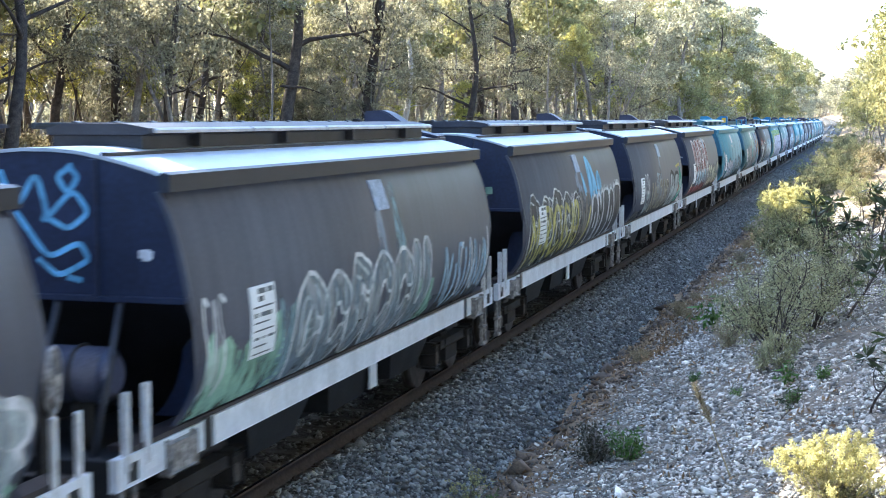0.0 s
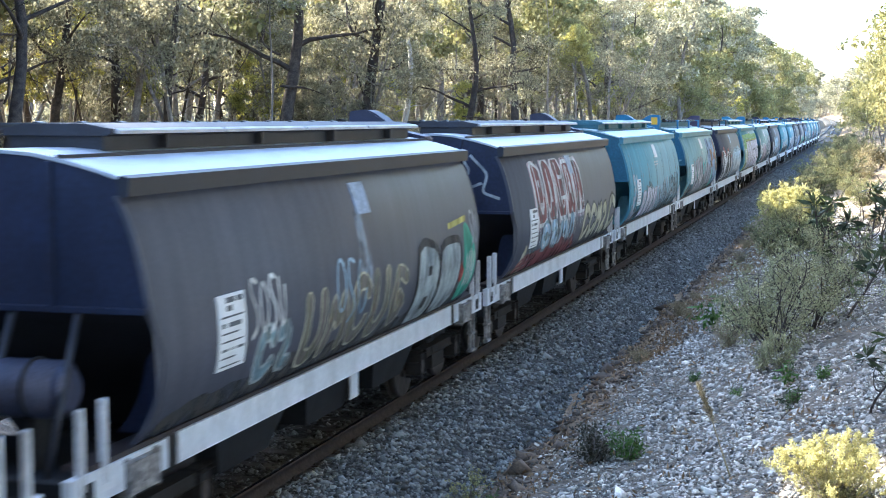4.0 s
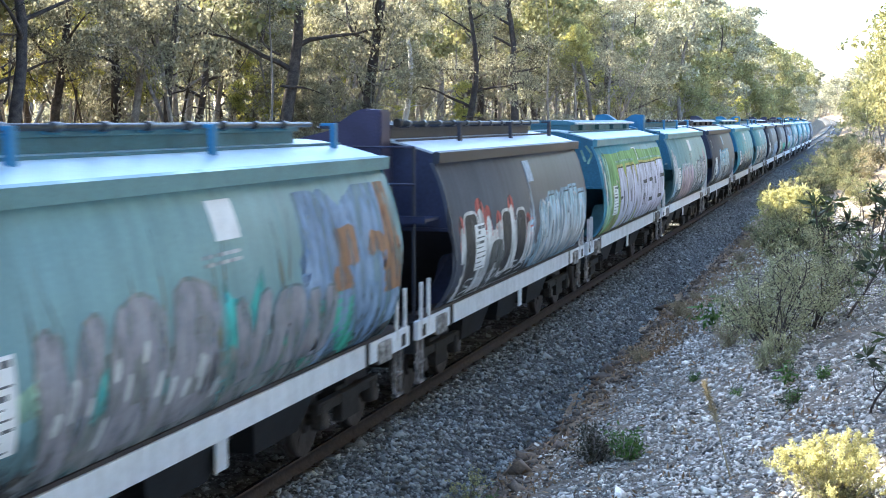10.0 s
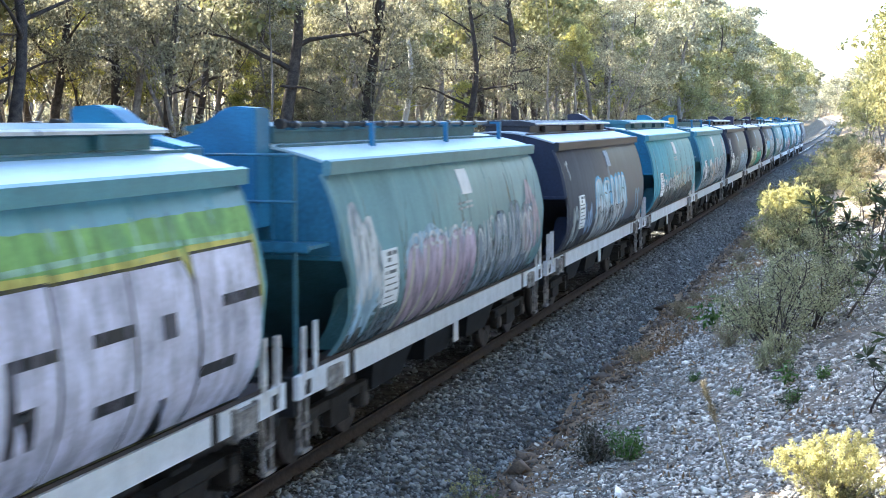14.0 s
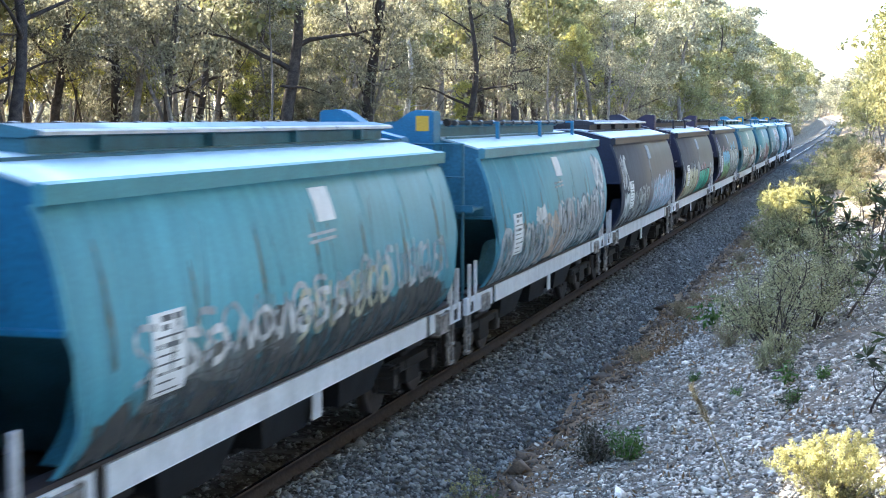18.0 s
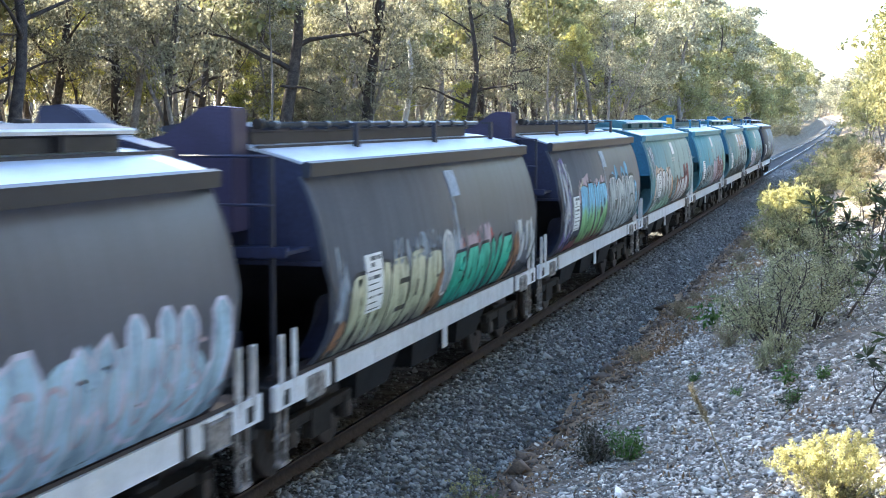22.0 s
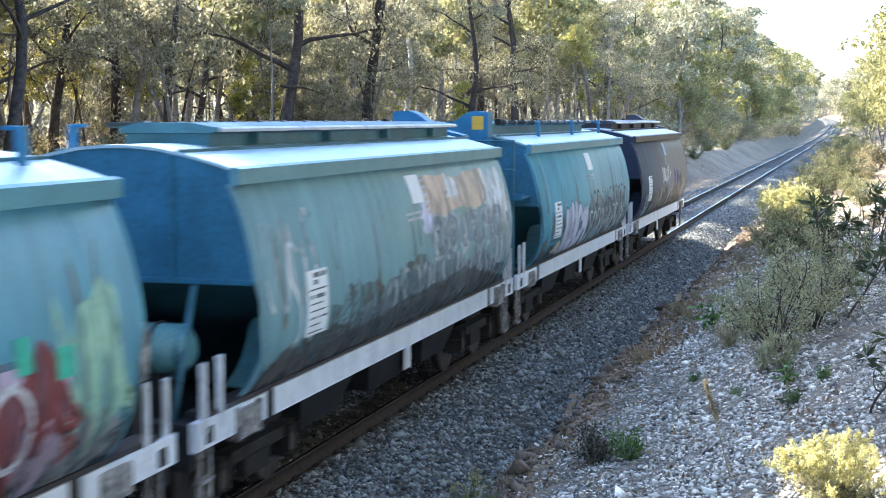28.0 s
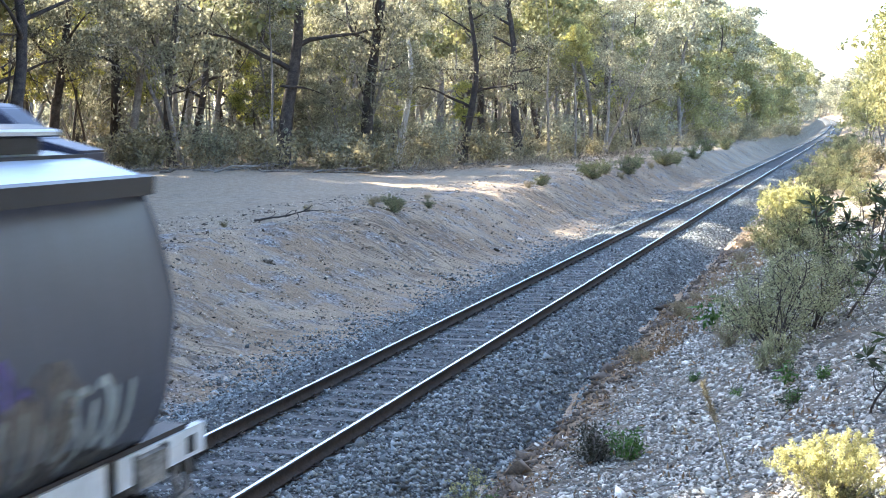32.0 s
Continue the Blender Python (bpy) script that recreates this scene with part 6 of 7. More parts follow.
_arc = [(0.5 + 0.5 * math.cos(a), 0.5 + 0.5 * math.sin(a)) for a in np.linspace(0.5, 5.8, 10)]
GLYPHS = {
    "D": [[(0, 0), (0, 1)], [(0, 1), (0.6, 0.97), (0.95, 0.75), (1, 0.4), (0.7, 0.05), (0, 0)]],
    "A": [[(0, 0), (0.2, 0.9), (0.5, 1), (0.8, 0.9), (1, 0)], [(0.2, 0.4), (0.85, 0.4)]],
    "N": [[(0, 0), (0.02, 1)], [(0.02, 1), (0.95, 0.05)], [(0.95, 0), (1, 1)]],
    "G": [[(0.95, 0.9), (0.4, 1), (0.02, 0.7), (0, 0.3), (0.3, 0), (0.9, 0.02), (0.97, 0.42), (0.55, 0.42)]],
    "E": [[(0.95, 1), (0, 1), (0, 0), (0.95, 0)], [(0, 0.52), (0.75, 0.52)]],
    "R": [[(0, 0), (0, 1), (0.8, 0.97), (0.95, 0.72), (0.7, 0.5), (0.1, 0.48)], [(0.45, 0.48), (1, 0)]],
    "S": [[(0.95, 0.95), (0.4, 1), (0.03, 0.78), (0.3, 0.55), (0.8, 0.45), (0.97, 0.2), (0.6, 0), (0, 0.05)]],
    "1": [[(0.1, 0), (0.3, 1)], [(0.3, 1), (0.75, 0.6), (0.6, 0)]],
    "2": [[(0.0, 0.8), (0.45, 1.0), (0.6, 0.5), (0.1, 0.1), (0.9, 0.0)]],
    "3": [_arc],
    "4": [[(0.1, 1), (0.1, 0.1), (0.6, 0.0), (0.9, 0.3), (0.85, 1)]],
    "5": [[(0.0, 0.0), (0.15, 0.9), (0.45, 0.4), (0.75, 0.95), (1.0, 0.0)]],
    "6": [[(0.9, 0.8), (0.3, 1.0), (0.05, 0.4), (0.5, 0.0), (0.9, 0.3), (0.4, 0.5)]],
}
PAINTS = {
    "white": paint("spray_white", (0.68, 0.7, 0.74), 0.12), "silver": paint("spray_silver", (0.4, 0.45, 0.48), 0.2), "pale_blue": paint("spray_pale_blue", (0.36, 0.52, 0.68), 0.15), "sky_blue": paint("spray_sky_blue", (0.2, 0.5, 0.78), 0.1),
    "black": paint("spray_black", (0.025, 0.025, 0.03), 0.1), "charcoal": paint("spray_charcoal", (0.09, 0.095, 0.1), 0.3), "lime": paint("spray_lime", (0.22, 0.42, 0.13), 0.06), "lavender": paint("spray_lavender", (0.6, 0.6, 0.76), 0.03),
    "olive": paint("spray_olive", (0.33, 0.34, 0.13), 0.1), "yellow": paint("spray_yellow", (0.55, 0.5, 0.14), 0.12), "cream": paint("spray_cream", (0.55, 0.53, 0.4), 0.15), "maroon": paint("spray_maroon", (0.19, 0.045, 0.05), 0.15),
    "red": paint("spray_red", (0.42, 0.08, 0.07), 0.25), "pink": paint("spray_pink", (0.5, 0.4, 0.47), 0.5), "orange": paint("spray_orange", (0.5, 0.24, 0.1), 0.25), "peach": paint("spray_peach", (0.6, 0.47, 0.38), 0.15), "rust": paint("spray_rust", (0.32, 0.17, 0.09), 0.3),
    "green": paint("spray_green", (0.06, 0.42, 0.3), 0.08), "mint": paint("spray_mint", (0.32, 0.52, 0.4), 0.35), "grey": paint("spray_grey", (0.25, 0.26, 0.27), 0.35), "slate": paint("spray_slate", (0.16, 0.2, 0.24), 0.45), "taupe": paint("spray_taupe", (0.16, 0.142, 0.13), 0.4),
    "ash": paint("spray_ash", (0.31, 0.31, 0.36), 0.2), "violet": paint("spray_violet", (0.13, 0.11, 0.3), 0.3), "stain": paint("rust_stain", (0.2, 0.175, 0.11), 0.58), "soot": paint("soot_film", (0.1, 0.1, 0.1), 0.5), "haze": paint("spray_haze", (0.25, 0.36, 0.56), 0.4), "fog": paint("spray_fog", (0.52, 0.55, 0.6), 0.45), "aqua": paint("spray_aqua", (0.08, 0.45, 0.45), 0.25), "wash": paint("spray_wash", (0.34, 0.4, 0.5), 0.55), "grime": paint("grime_shade_film", (0.07, 0.066, 0.062), 0.5), "steel": paint("spray_steel", (0.24, 0.36, 0.42), 0.5),
}


def ramped(name, stops, worn=0.08):
    """A fade sprayed from one colour up into the next."""
    m = paint("spray_" + name, stops[0][1], worn)
    N, Lk = m.node_tree.nodes, m.node_tree.links
    co, sep, rp, ns, add = N.new("ShaderNodeTexCoord"), N.new("ShaderNodeSeparateXYZ"), N.new("ShaderNodeValToRGB"), N.new("ShaderNodeTexNoise"), N.new("ShaderNodeMath")
    mr = N.new("ShaderNodeMapRange")
    mr.inputs["From Min"].default_value, mr.inputs["From Max"].default_value = 1.2, 2.6
    ns.inputs["Scale"].default_value = 2.5
    add.operation = "MULTIPLY_ADD"
    add.inputs[1].default_value = 0.5
    Lk.new(co.outputs["Object"], sep.inputs["Vector"])
    Lk.new(co.outputs["Object"], ns.inputs["Vector"])
    Lk.new(sep.outputs["Z"], mr.inputs["Value"])
    Lk.new(ns.outputs["Fac"], add.inputs[0])
    Lk.new(mr.outputs["Result"], add.inputs[2])
    el = rp.color_ramp.elements
    el[0].position, el[0].color = stops[0][0] + 0.25, (*stops[0][1], 1)
    el[1].position, el[1].color = stops[-1][0] + 0.25, (*stops[-1][1], 1)
    for at, c in stops[1:-1]:
        e = el.new(at + 0.25)
        e.color = (*c, 1)
    Lk.new(add.outputs["Value"], rp.inputs["Fac"])
    Lk.new(rp.outputs["Color"], N["Hue/Saturation/Value"].inputs["Color"])
    return m


PAINTS["fade_sky"] = ramped("fade_sky", [(0.0, (0.2, 0.09, 0.06)), (0.22, (0.2, 0.38, 0.16)), (0.42, (0.24, 0.5, 0.24)), (0.6, (0.2, 0.5, 0.75))])
PAINTS["fade_cream"] = ramped("fade_cream", [(0.0, (0.22, 0.22, 0.2)), (0.25, (0.46, 0.48, 0.33)), (0.6, (0.56, 0.55, 0.42))])
PAINTS["fade_green"] = ramped("fade_green", [(0.0, (0.03, 0.24, 0.2)), (0.3, (0.05, 0.42, 0.3)), (0.55, (0.12, 0.55, 0.42))])
PAINTS["fade_pink"] = ramped("fade_pink", [(0.0, (0.26, 0.2, 0.24)), (0.35, (0.42, 0.32, 0.42)), (0.7, (0.5, 0.42, 0.56))], 0.2)
PAINTS["fade_white"] = ramped("fade_white", [(0.0, (0.2, 0.24, 0.26)), (0.3, (0.3, 0.36, 0.37)), (0.55, (0.64, 0.66, 0.7))], 0.15)
PAINTS["fade_ice"] = ramped("fade_ice", [(0.0, (0.35, 0.38, 0.42)), (0.35, (0.55, 0.6, 0.66)), (0.75, (0.42, 0.62, 0.76))], 0.12)


def graffiti(i, g):
    if ORDER[i][0] in ("grey", "purple"):
        g.field("wash", 5.2, 5.62, 1.9, 2.74, 0.04)
    # dark lower band: some grime, and painted shade where the bulge turns down
    g.field("grime", 0.05, 10.3, 1.19, 1.42, 0.09, -1)
    if ORDER[i][0] in ("teal", "sage", "blue"):
        g.field("soot", 0.05, 10.3, 1.19, 1.85, 0.3, -1)
        for k in range(7):
            u, top = 0.78 + k * 1.475, 2.55 + g.r.uniform(0, 0.4)
            if i != 8:
                g.stroke("stain", [(u + g.r.uniform(-0.02, 0.04), top - g.r.uniform(0.7, 1.1)), (u, top)], g.r.uniform(0.1, 0.2), 0, 0.85)
                g.done("stain_streak")
                g.stroke("stain", [(u + g.r.uniform(0.1, 0.5), 2.2), (u + g.r.uniform(0.1, 0.5), 2.9)], 0.05, 0, 0.8)
                g.done("stain_streak")
        for z in (2.6, 2.53):
            g.stroke("fog", [(5.05, z), (5.85, z + 0.01)], 0.035, 0)
            g.done("print_line")
    if i == 0:
        g.field("pink", 4, 8, 1.6, 2.4); g.word("3526", 7.2, 10.2, 1.2, 2.0, "silver", "white", 0.26); g.field("mint", 8.5, 10.2, 1.2, 1.7)
    elif i == 1:
        g.field("mint", 0.2, 2.4, 1.2, 1.85, 0.2); g.field("steel", 2.0, 3.2, 1.2, 2.1, 0.2); g.field("silver", 2.4, 3.4, 1.2, 1.9, 0.2); g.word("336334", 2.5, 7.2, 1.18, 2.2, "slate", "white", 0.3, 0.055, 0.15, shine="silver"); g.scrawl("silver", 2.6, 7.0, 1.35, 2.1, 9, 0.05, 5)
        g.field("mint", 6.6, 7.6, 1.2, 1.7, 0.15); g.scrawl("pale_blue", 7.8, 10.1, 1.25, 2.1, 6, 0.08); g.scrawl("white", 8.7, 10.2, 1.3, 2.2, 4, 0.05); g.field("steel", 5.9, 6.3, 2.0, 3.0, 0.05); g.scrawl("white", 0.2, 0.9, 1.4, 2.3, 3, 0.06)
    elif i == 2:
        g.field("charcoal", 0.4, 5.4, 1.2, 2.1, 0.2); g.word("63G36", 0.5, 5.4, 1.15, 2.35, "black", "white", 0.42, 0.04, 0.15, 1); g.word("5R36A", 0.6, 5.2, 1.2, 2.25, "yellow", None, 0.13, 0.0, 0.15, 3); g.scrawl("yellow", 0.6, 5.2, 1.3, 2.2, 9, 0.06, 4); g.scrawl("white", 0.6, 5.3, 1.5, 2.4, 9, 0.035, 5)
        g.field("taupe", 4.9, 6.7, 1.19, 2.3, 0.2, 1); g.field("wash", 5.1, 6.2, 1.8, 2.5, 0.2, 0)
        g.poly("sky_blue", soften([(6.62, 2.95), (6.85, 3.04), (7.15, 2.85), (7.42, 2.5), (7.5, 2.1), (6.6, 2.1), (6.5, 2.45)], 2), 1); g.poly("sky_blue", soften([(7.5, 2.45), (7.62, 2.66), (7.86, 2.7), (8.05, 2.5), (8.0, 2.1), (7.5, 2.1)], 2), 1); g.poly("sky_blue", soften([(5.85, 2.7), (6.0, 2.7), (6.25, 2.3), (6.1, 2.2), (5.9, 2.35)], 1), 1); g.poly("yellow", [(5.95, 1.22), (6.1, 1.22), (6.55, 1.95), (6.5, 2.05)], 2)
        g.blocks("ovcoi", 6.65, 10.2, 1.22, 2.22, "black", "white", 0.055, 0.08, 1, "fog", 2, 0.06, 0.92)
    elif i == 3:
        g.word("32", 2.3, 3.3, 1.3, 1.9, "steel", "silver", 0.12, 0.04); g.scrawl("white", 2.1, 3.0, 1.8, 2.35, 4, 0.05); g.word("45346", 3.4, 7.0, 1.25, 2.1, "taupe", "cream", 0.16, 0.03, 0.15); g.scrawl("pale_blue", 4.4, 5.4, 1.6, 2.3, 3, 0.04)
        g.blocks("bi", 7.4, 9.5, 1.15, 2.12, "silver", "black", 0.11, 0.05, 1, None, 1, 0.02, 0.95); g.poly("yellow", [(8.9, 2.3), (9.75, 2.36), (9.78, 2.44), (8.9, 2.38)], 4); g.poly("green", soften([(9.6, 1.2), (9.62, 2.3), (9.8, 2.35), (10.1, 1.95), (10.15, 1.3)], 2), 2); g.poly("red", soften([(9.45, 1.55), (9.5, 1.85), (9.66, 1.7), (9.62, 1.5)], 2), 3); g.scrawl("white", 9.7, 10.05, 1.4, 2.0, 3, 0.03, 5); g.scrawl("fog", 9.9, 10.2, 2.0, 2.5, 2, 0.04, 4)
    elif i == 4:
        g.field("maroon", 0.9, 6.2, 1.2, 1.55, 0.1); g.blocks("boEAn", 2.05, 6.6, 1.98, 3.0, "maroon", "white", 0.075, -0.05, 1, "pink", 1, 0.06, 0.82); g.scrawl("white", 2.1, 6.6, 2.1, 3.0, 7, 0.06, 5); g.drips("white", 2.2, 6.5, 2.0, 16); g.word("3251", 2.3, 5.6, 1.45, 2.0, "pale_blue", "steel", 0.16, 0.06, 0.15, 3); g.scrawl("white", 2.4, 5.6, 1.5, 1.95, 7, 0.04, 6)
        g.word("33523", 6.4, 10.2, 1.28, 2.08, "cream", "charcoal", 0.2, 0.06, 0.15); g.field("cream", 0.9, 1.4, 1.2, 1.6, 0.1); g.field("steel", 1.3, 2.2, 1.2, 2.0, 0.1)
    elif i == 5:
        g.blocks("iAvn", 2.3, 5.2, 1.25, 1.95, "lavender", "grey", 0.04, 0.25, 1, None, 0, 0.1, 0.8); g.scrawl("pale_blue", 4.6, 6.4, 1.3, 1.95, 4, 0.1, 2); g.scrawl("fog", 2.4, 5.8, 1.3, 1.9, 7, 0.1, 4); g.word("5434", 6.2, 9.9, 1.3, 2.15, "steel", "slate", 0.18, 0.04, 0.15); g.scrawl("fog", 6.4, 9.6, 1.5, 2.2, 7, 0.04, 4); g.scrawl("fog", 0.8, 1.5, 2.0, 2.4, 3, 0.07, 1); g.field("wash", 0.5, 1.4, 1.3, 2.0, 0.25, 1)
    elif i == 6:
        g.field("aqua", 2.4, 4.4, 1.3, 1.95, 0.3); g.field("aqua", 5.2, 6.4, 1.3, 2.2, 0.3); g.field("grey", 2.2, 8.0, 1.19, 1.7, 0.25, 1); g.field("green", 6.6, 9.0, 1.3, 1.9, 0.25, 1); g.blocks("vob", 2.1, 5.2, 1.25, 2.35, "ash", "grey", 0.04, 0.15, 2, None, 1, 0.1); g.blocks("vnu", 5.4, 8.1, 1.4, 2.15, "ash", "slate", 0.03, 0.2, 2, None, 1, 0.1)
        for k in range(13):
            u, z = 2.5 + 0.22 * k + g.r.uniform(-0.1, 0.1), g.r.uniform(1.35, 2.05)
            g.stroke("white", [(u, z), (u + 0.05, z + g.r.uniform(0.08, 0.25))], g.r.uniform(0.06, 0.12), 6)
            g.done()
        g.field("haze", 7.1, 10.25, 1.3, 3.05, 0.25, 1); g.field("haze", 7.3, 9.0, 2.0, 2.9, 0.2, 2); g.field("rust", 8.3, 8.95, 2.2, 2.62, 0.04, 3, True); g.field("rust", 8.0, 8.7, 1.95, 2.2, 0.06, 3); g.field("rust", 9.75, 10.28, 1.8, 3.05, 0.1, 3); g.field("rust", 9.3, 9.9, 2.25, 2.5, 0.06, 3); g.field("mint", 1.9, 2.7, 1.8, 2.05, 0.1)
    elif i == 7:
        g.field("white", 0.7, 5.2, 1.2, 2.15, 0.12, 0); g.field("pale_blue", 4.9, 5.6, 1.3, 2.1, 0.12, 0)
        for u, z, w in ((0.7, 2.35, 0.2), (1.85, 2.55, 0.24), (2.3, 2.42, 0.2), (2.95, 2.3, 0.18), (3.85, 2.5, 0.2), (5.0, 2.15, 0.2), (5.3, 2.05, 0.14)):
            g.poly("red", soften([(u - w, z - 0.45), (u - w, z), (u, z + 0.1), (u + w, z), (u + w, z - 0.45)], 2), 0)
            g.poly("white", soften([(u - w * 0.8, z - 0.6), (u - w * 0.7, z - 0.14), (u, z - 0.06), (u + w * 0.7, z - 0.16), (u + w * 0.8, z - 0.6)], 2), 1)
        for u0, u1, z0, z1 in ((0.85, 1.62, 1.22, 2.42), (3.1, 3.72, 1.4, 2.34), (4.1, 4.78, 1.4, 2.3)):
            o = soften([(u0, z0), (u0 + 0.03, z1 - 0.1), (u0 + 0.15, z1), (u1 - 0.1, z1), (u1, z1 - 0.08), (u1 - 0.05, z0)], 2)
            g.poly("white", grown(o, 0.05), 2, "graffiti_outline"); g.poly("black", o, 3, "graffiti_letter")
        g.blocks("n", 2.25, 3.15, 1.2, 1.95, "charcoal", "white", 0.04, 0.1, 2, None, 2); g.poly("black", [(1.0, 1.22), (5.3, 1.22), (5.2, 1.42), (3.0, 1.32)], 2); g.scrawl("white", 0.9, 5.2, 1.3, 1.5, 6, 0.03, 6)
        g.field("pale_blue", 5.7, 10.2, 1.22, 2.1, 0.25, 0); g.blocks("vAvcNi", 5.9, 10.1, 1.25, 2.35, "fade_ice", "charcoal", 0.03, 0.12, 1, "pale_blue", 0, 0.1, 0.98); g.scrawl("white", 6.0, 10.0, 1.4, 2.4, 8, 0.05, 6)
    elif i == 8:
        g.field("lime", 0.7, 10.3, 1.19, 3.0, 0.03, 0, True); g.field("mint", 0.1, 1.3, 1.3, 2.9, 0.2, 1); g.field("fog", 0.05, 0.5, 1.9, 3.0, 0.1, 2); g.field("olive", 1.3, 2.3, 1.19, 1.6, 0.2, 1)
        g.blocks("DANGERS", 2.36, 10.25, 1.22, 2.64, "lavender", "black", 0.035, 0.0, 1, "yellow", 0, 0.015, 0.965)
        g.stroke("mint", [(2.3, 2.78), (4.0, 2.8), (6.0, 2.76), (8.2, 2.78), (10.2, 2.74)], 0.05, 4); g.drips("mint", 2.5, 10.0, 3.0, 9, 1, 0.06); g.lift = 0.019; g.field("lime", 5.05, 5.8, 2.66, 3.04, 0.01, 0, True); g.done(); g.lift = 0.004; g.scrawl("cream", 1.0, 2.2, 1.5, 2.4, 3, 0.06)
    elif i == 9:
        g.field("fog", 0.2, 1.4, 1.7, 2.75, 0.25); g.field("pale_blue", 0.25, 1.2, 1.4, 2.2, 0.25, 1); g.scrawl("white", 0.3, 1.3, 1.7, 2.7, 4, 0.08, 2); g.field("slate", 1.2, 2.4, 1.2, 1.9, 0.25)
        g.field("pale_blue", 2.2, 5.6, 1.9, 2.35, 0.12, 0); g.blocks("oibin", 2.2, 5.6, 1.2, 2.25, "fade_pink", "pink", 0.03, 0.18, 1, None, 2, 0.06, 1.0); g.scrawl("white", 2.6, 5.6, 2.15, 2.35, 8, 0.04, 5)
        for u in (2.3, 2.95, 3.7, 4.4):
            g.stroke("cream", [(u, 1.25), (u + 0.22, 1.8), (u + 0.35, 2.15)], 0.13, 5, 0.4)
            g.done()
        g.field("slate", 5.6, 9.6, 1.25, 2.0, 0.2); g.blocks("vnAi", 5.7, 9.6, 1.25, 2.3, "wash", "slate", 0.05, 0.2, 1, None, 1, 0.1); g.scrawl("white", 5.8, 9.6, 1.5, 2.35, 10, 0.05, 6); g.poly("pink", soften([(8.7, 1.9), (9.2, 2.4), (9.5, 2.85), (9.9, 2.4), (10.1, 1.7), (9.3, 1.5)], 1), 3)
    elif i == 10:
        g.field("pale_blue", 3.2, 7.7, 1.6, 2.2, 0.15); g.blocks("onvu", 3.35, 7.5, 1.5, 2.42, "fade_ice", "white", 0.05, 0.05, 1, "sky_blue", 2, 0.06, 0.9); g.blocks("nbnin", 3.2, 7.3, 1.2, 1.85, "fog", "charcoal", 0.02, 0.12, 4, None, 1, 0.08, 0.9); g.poly("sky_blue", soften([(5.05, 1.9), (5.1, 2.3), (5.35, 2.4), (5.4, 1.9)], 1), 5); g.scrawl("charcoal", 3.6, 7.2, 1.7, 2.2, 6, 0.035, 7)
        g.scrawl("silver", 0.6, 1.5, 1.3, 2.1, 3, 0.1); g.field("wash", 0.7, 1.5, 1.6, 2.0, 0.15); g.scrawl("fog", 0.4, 0.9, 2.6, 2.95, 2, 0.1); g.scrawl("pale_blue", 8.9, 9.7, 1.4, 2.05, 2, 0.12); g.field("haze", 2.0, 3.0, 1.5, 2.0, 0.2)
    elif i == 11:
        g.field("slate", 0.6, 9.9, 1.19, 1.65, 0.15); g.field("silver", 1.3, 4.6, 1.55, 1.9, 0.15); g.scrawl("white", 1.3, 6.0, 1.7, 2.05, 9, 0.08); g.scrawl("cream", 4.5, 7.5, 1.6, 2.1, 7, 0.08); g.scrawl("silver", 6.4, 9.9, 1.75, 2.3, 8, 0.08); g.scrawl("fog", 1.0, 9.8, 1.75, 2.2, 16, 0.07, 5); g.field("soot", 0.4, 9.9, 1.2, 1.85, 0.2, 1)
    elif i == 12:
        g.field("slate", 0.3, 4.4, 1.19, 1.95, 0.25); g.word("36536", 0.4, 4.6, 1.19, 2.0, "steel", "fog", 0.2, 0.09, 0.1); g.scrawl("fog", 0.3, 4.6, 1.3, 2.05, 9, 0.09, 4); g.field("peach", 3.6, 6.6, 1.25, 2.0, 0.3, 1); g.field("fog", 4.6, 9.9, 1.3, 2.1, 0.3, 1); g.word("54A54", 5.2, 10.0, 1.25, 2.3, "fog", "slate", 0.2, 0.06, 0.2, 2); g.scrawl("white", 5.2, 9.9, 1.4, 2.3, 12, 0.06, 5); g.field("white", 3.1, 4.0, 2.0, 2.25, 0.1, 4); g.scrawl("white", 9.2, 10.1, 2.3, 3.0, 2, 0.1); g.field("fog", 9.3, 10.1, 2.2, 3.0, 0.2); g.scrawl("black", 5.4, 9.6, 1.6, 2.1, 8, 0.03, 6)
    elif i == 13:
        g.scrawl("white", 0.2, 1.4, 2.1, 2.9, 3, 0.1); g.field("silver", 0.3, 1.9, 1.3, 1.95, 0.2); g.field("white", 0.5, 1.5, 1.75, 1.95, 0.15, 1); g.field("wash", 0.3, 1.3, 2.2, 2.9, 0.2); g.word("5352", 1.9, 5.2, 1.2, 2.0, "grey", "silver", 0.2, 0.06); g.field("pale_blue", 5.6, 10.1, 1.2, 2.05, 0.15); g.word("52544", 5.6, 10.1, 1.3, 2.25, "pale_blue", "lavender", 0.26, 0.05, 0.2); g.scrawl("pink", 5.8, 9.8, 1.4, 2.0, 9, 0.05, 4); g.scrawl("silver", 3.0, 4.4, 1.6, 2.1, 3, 0.08)
    elif i == 14:
        g.field("charcoal", 0.5, 9.2, 1.19, 1.6, 0.1); g.poly("rust", soften([(0.3, 1.2), (0.55, 1.62), (0.85, 1.6), (0.75, 1.2)], 1), 1); g.field("wash", 0.3, 0.9, 1.6, 2.3, 0.15, 0)
        g.blocks("nuEAc", 0.85, 4.5, 1.2, 2.1, "fade_cream", "black", 0.045, 0.06, 1, None, 1, 0.05, 0.93); g.poly("rust", soften([(4.2, 1.2), (4.35, 1.7), (4.62, 1.85), (4.8, 1.4), (4.7, 1.2)], 1), 5)
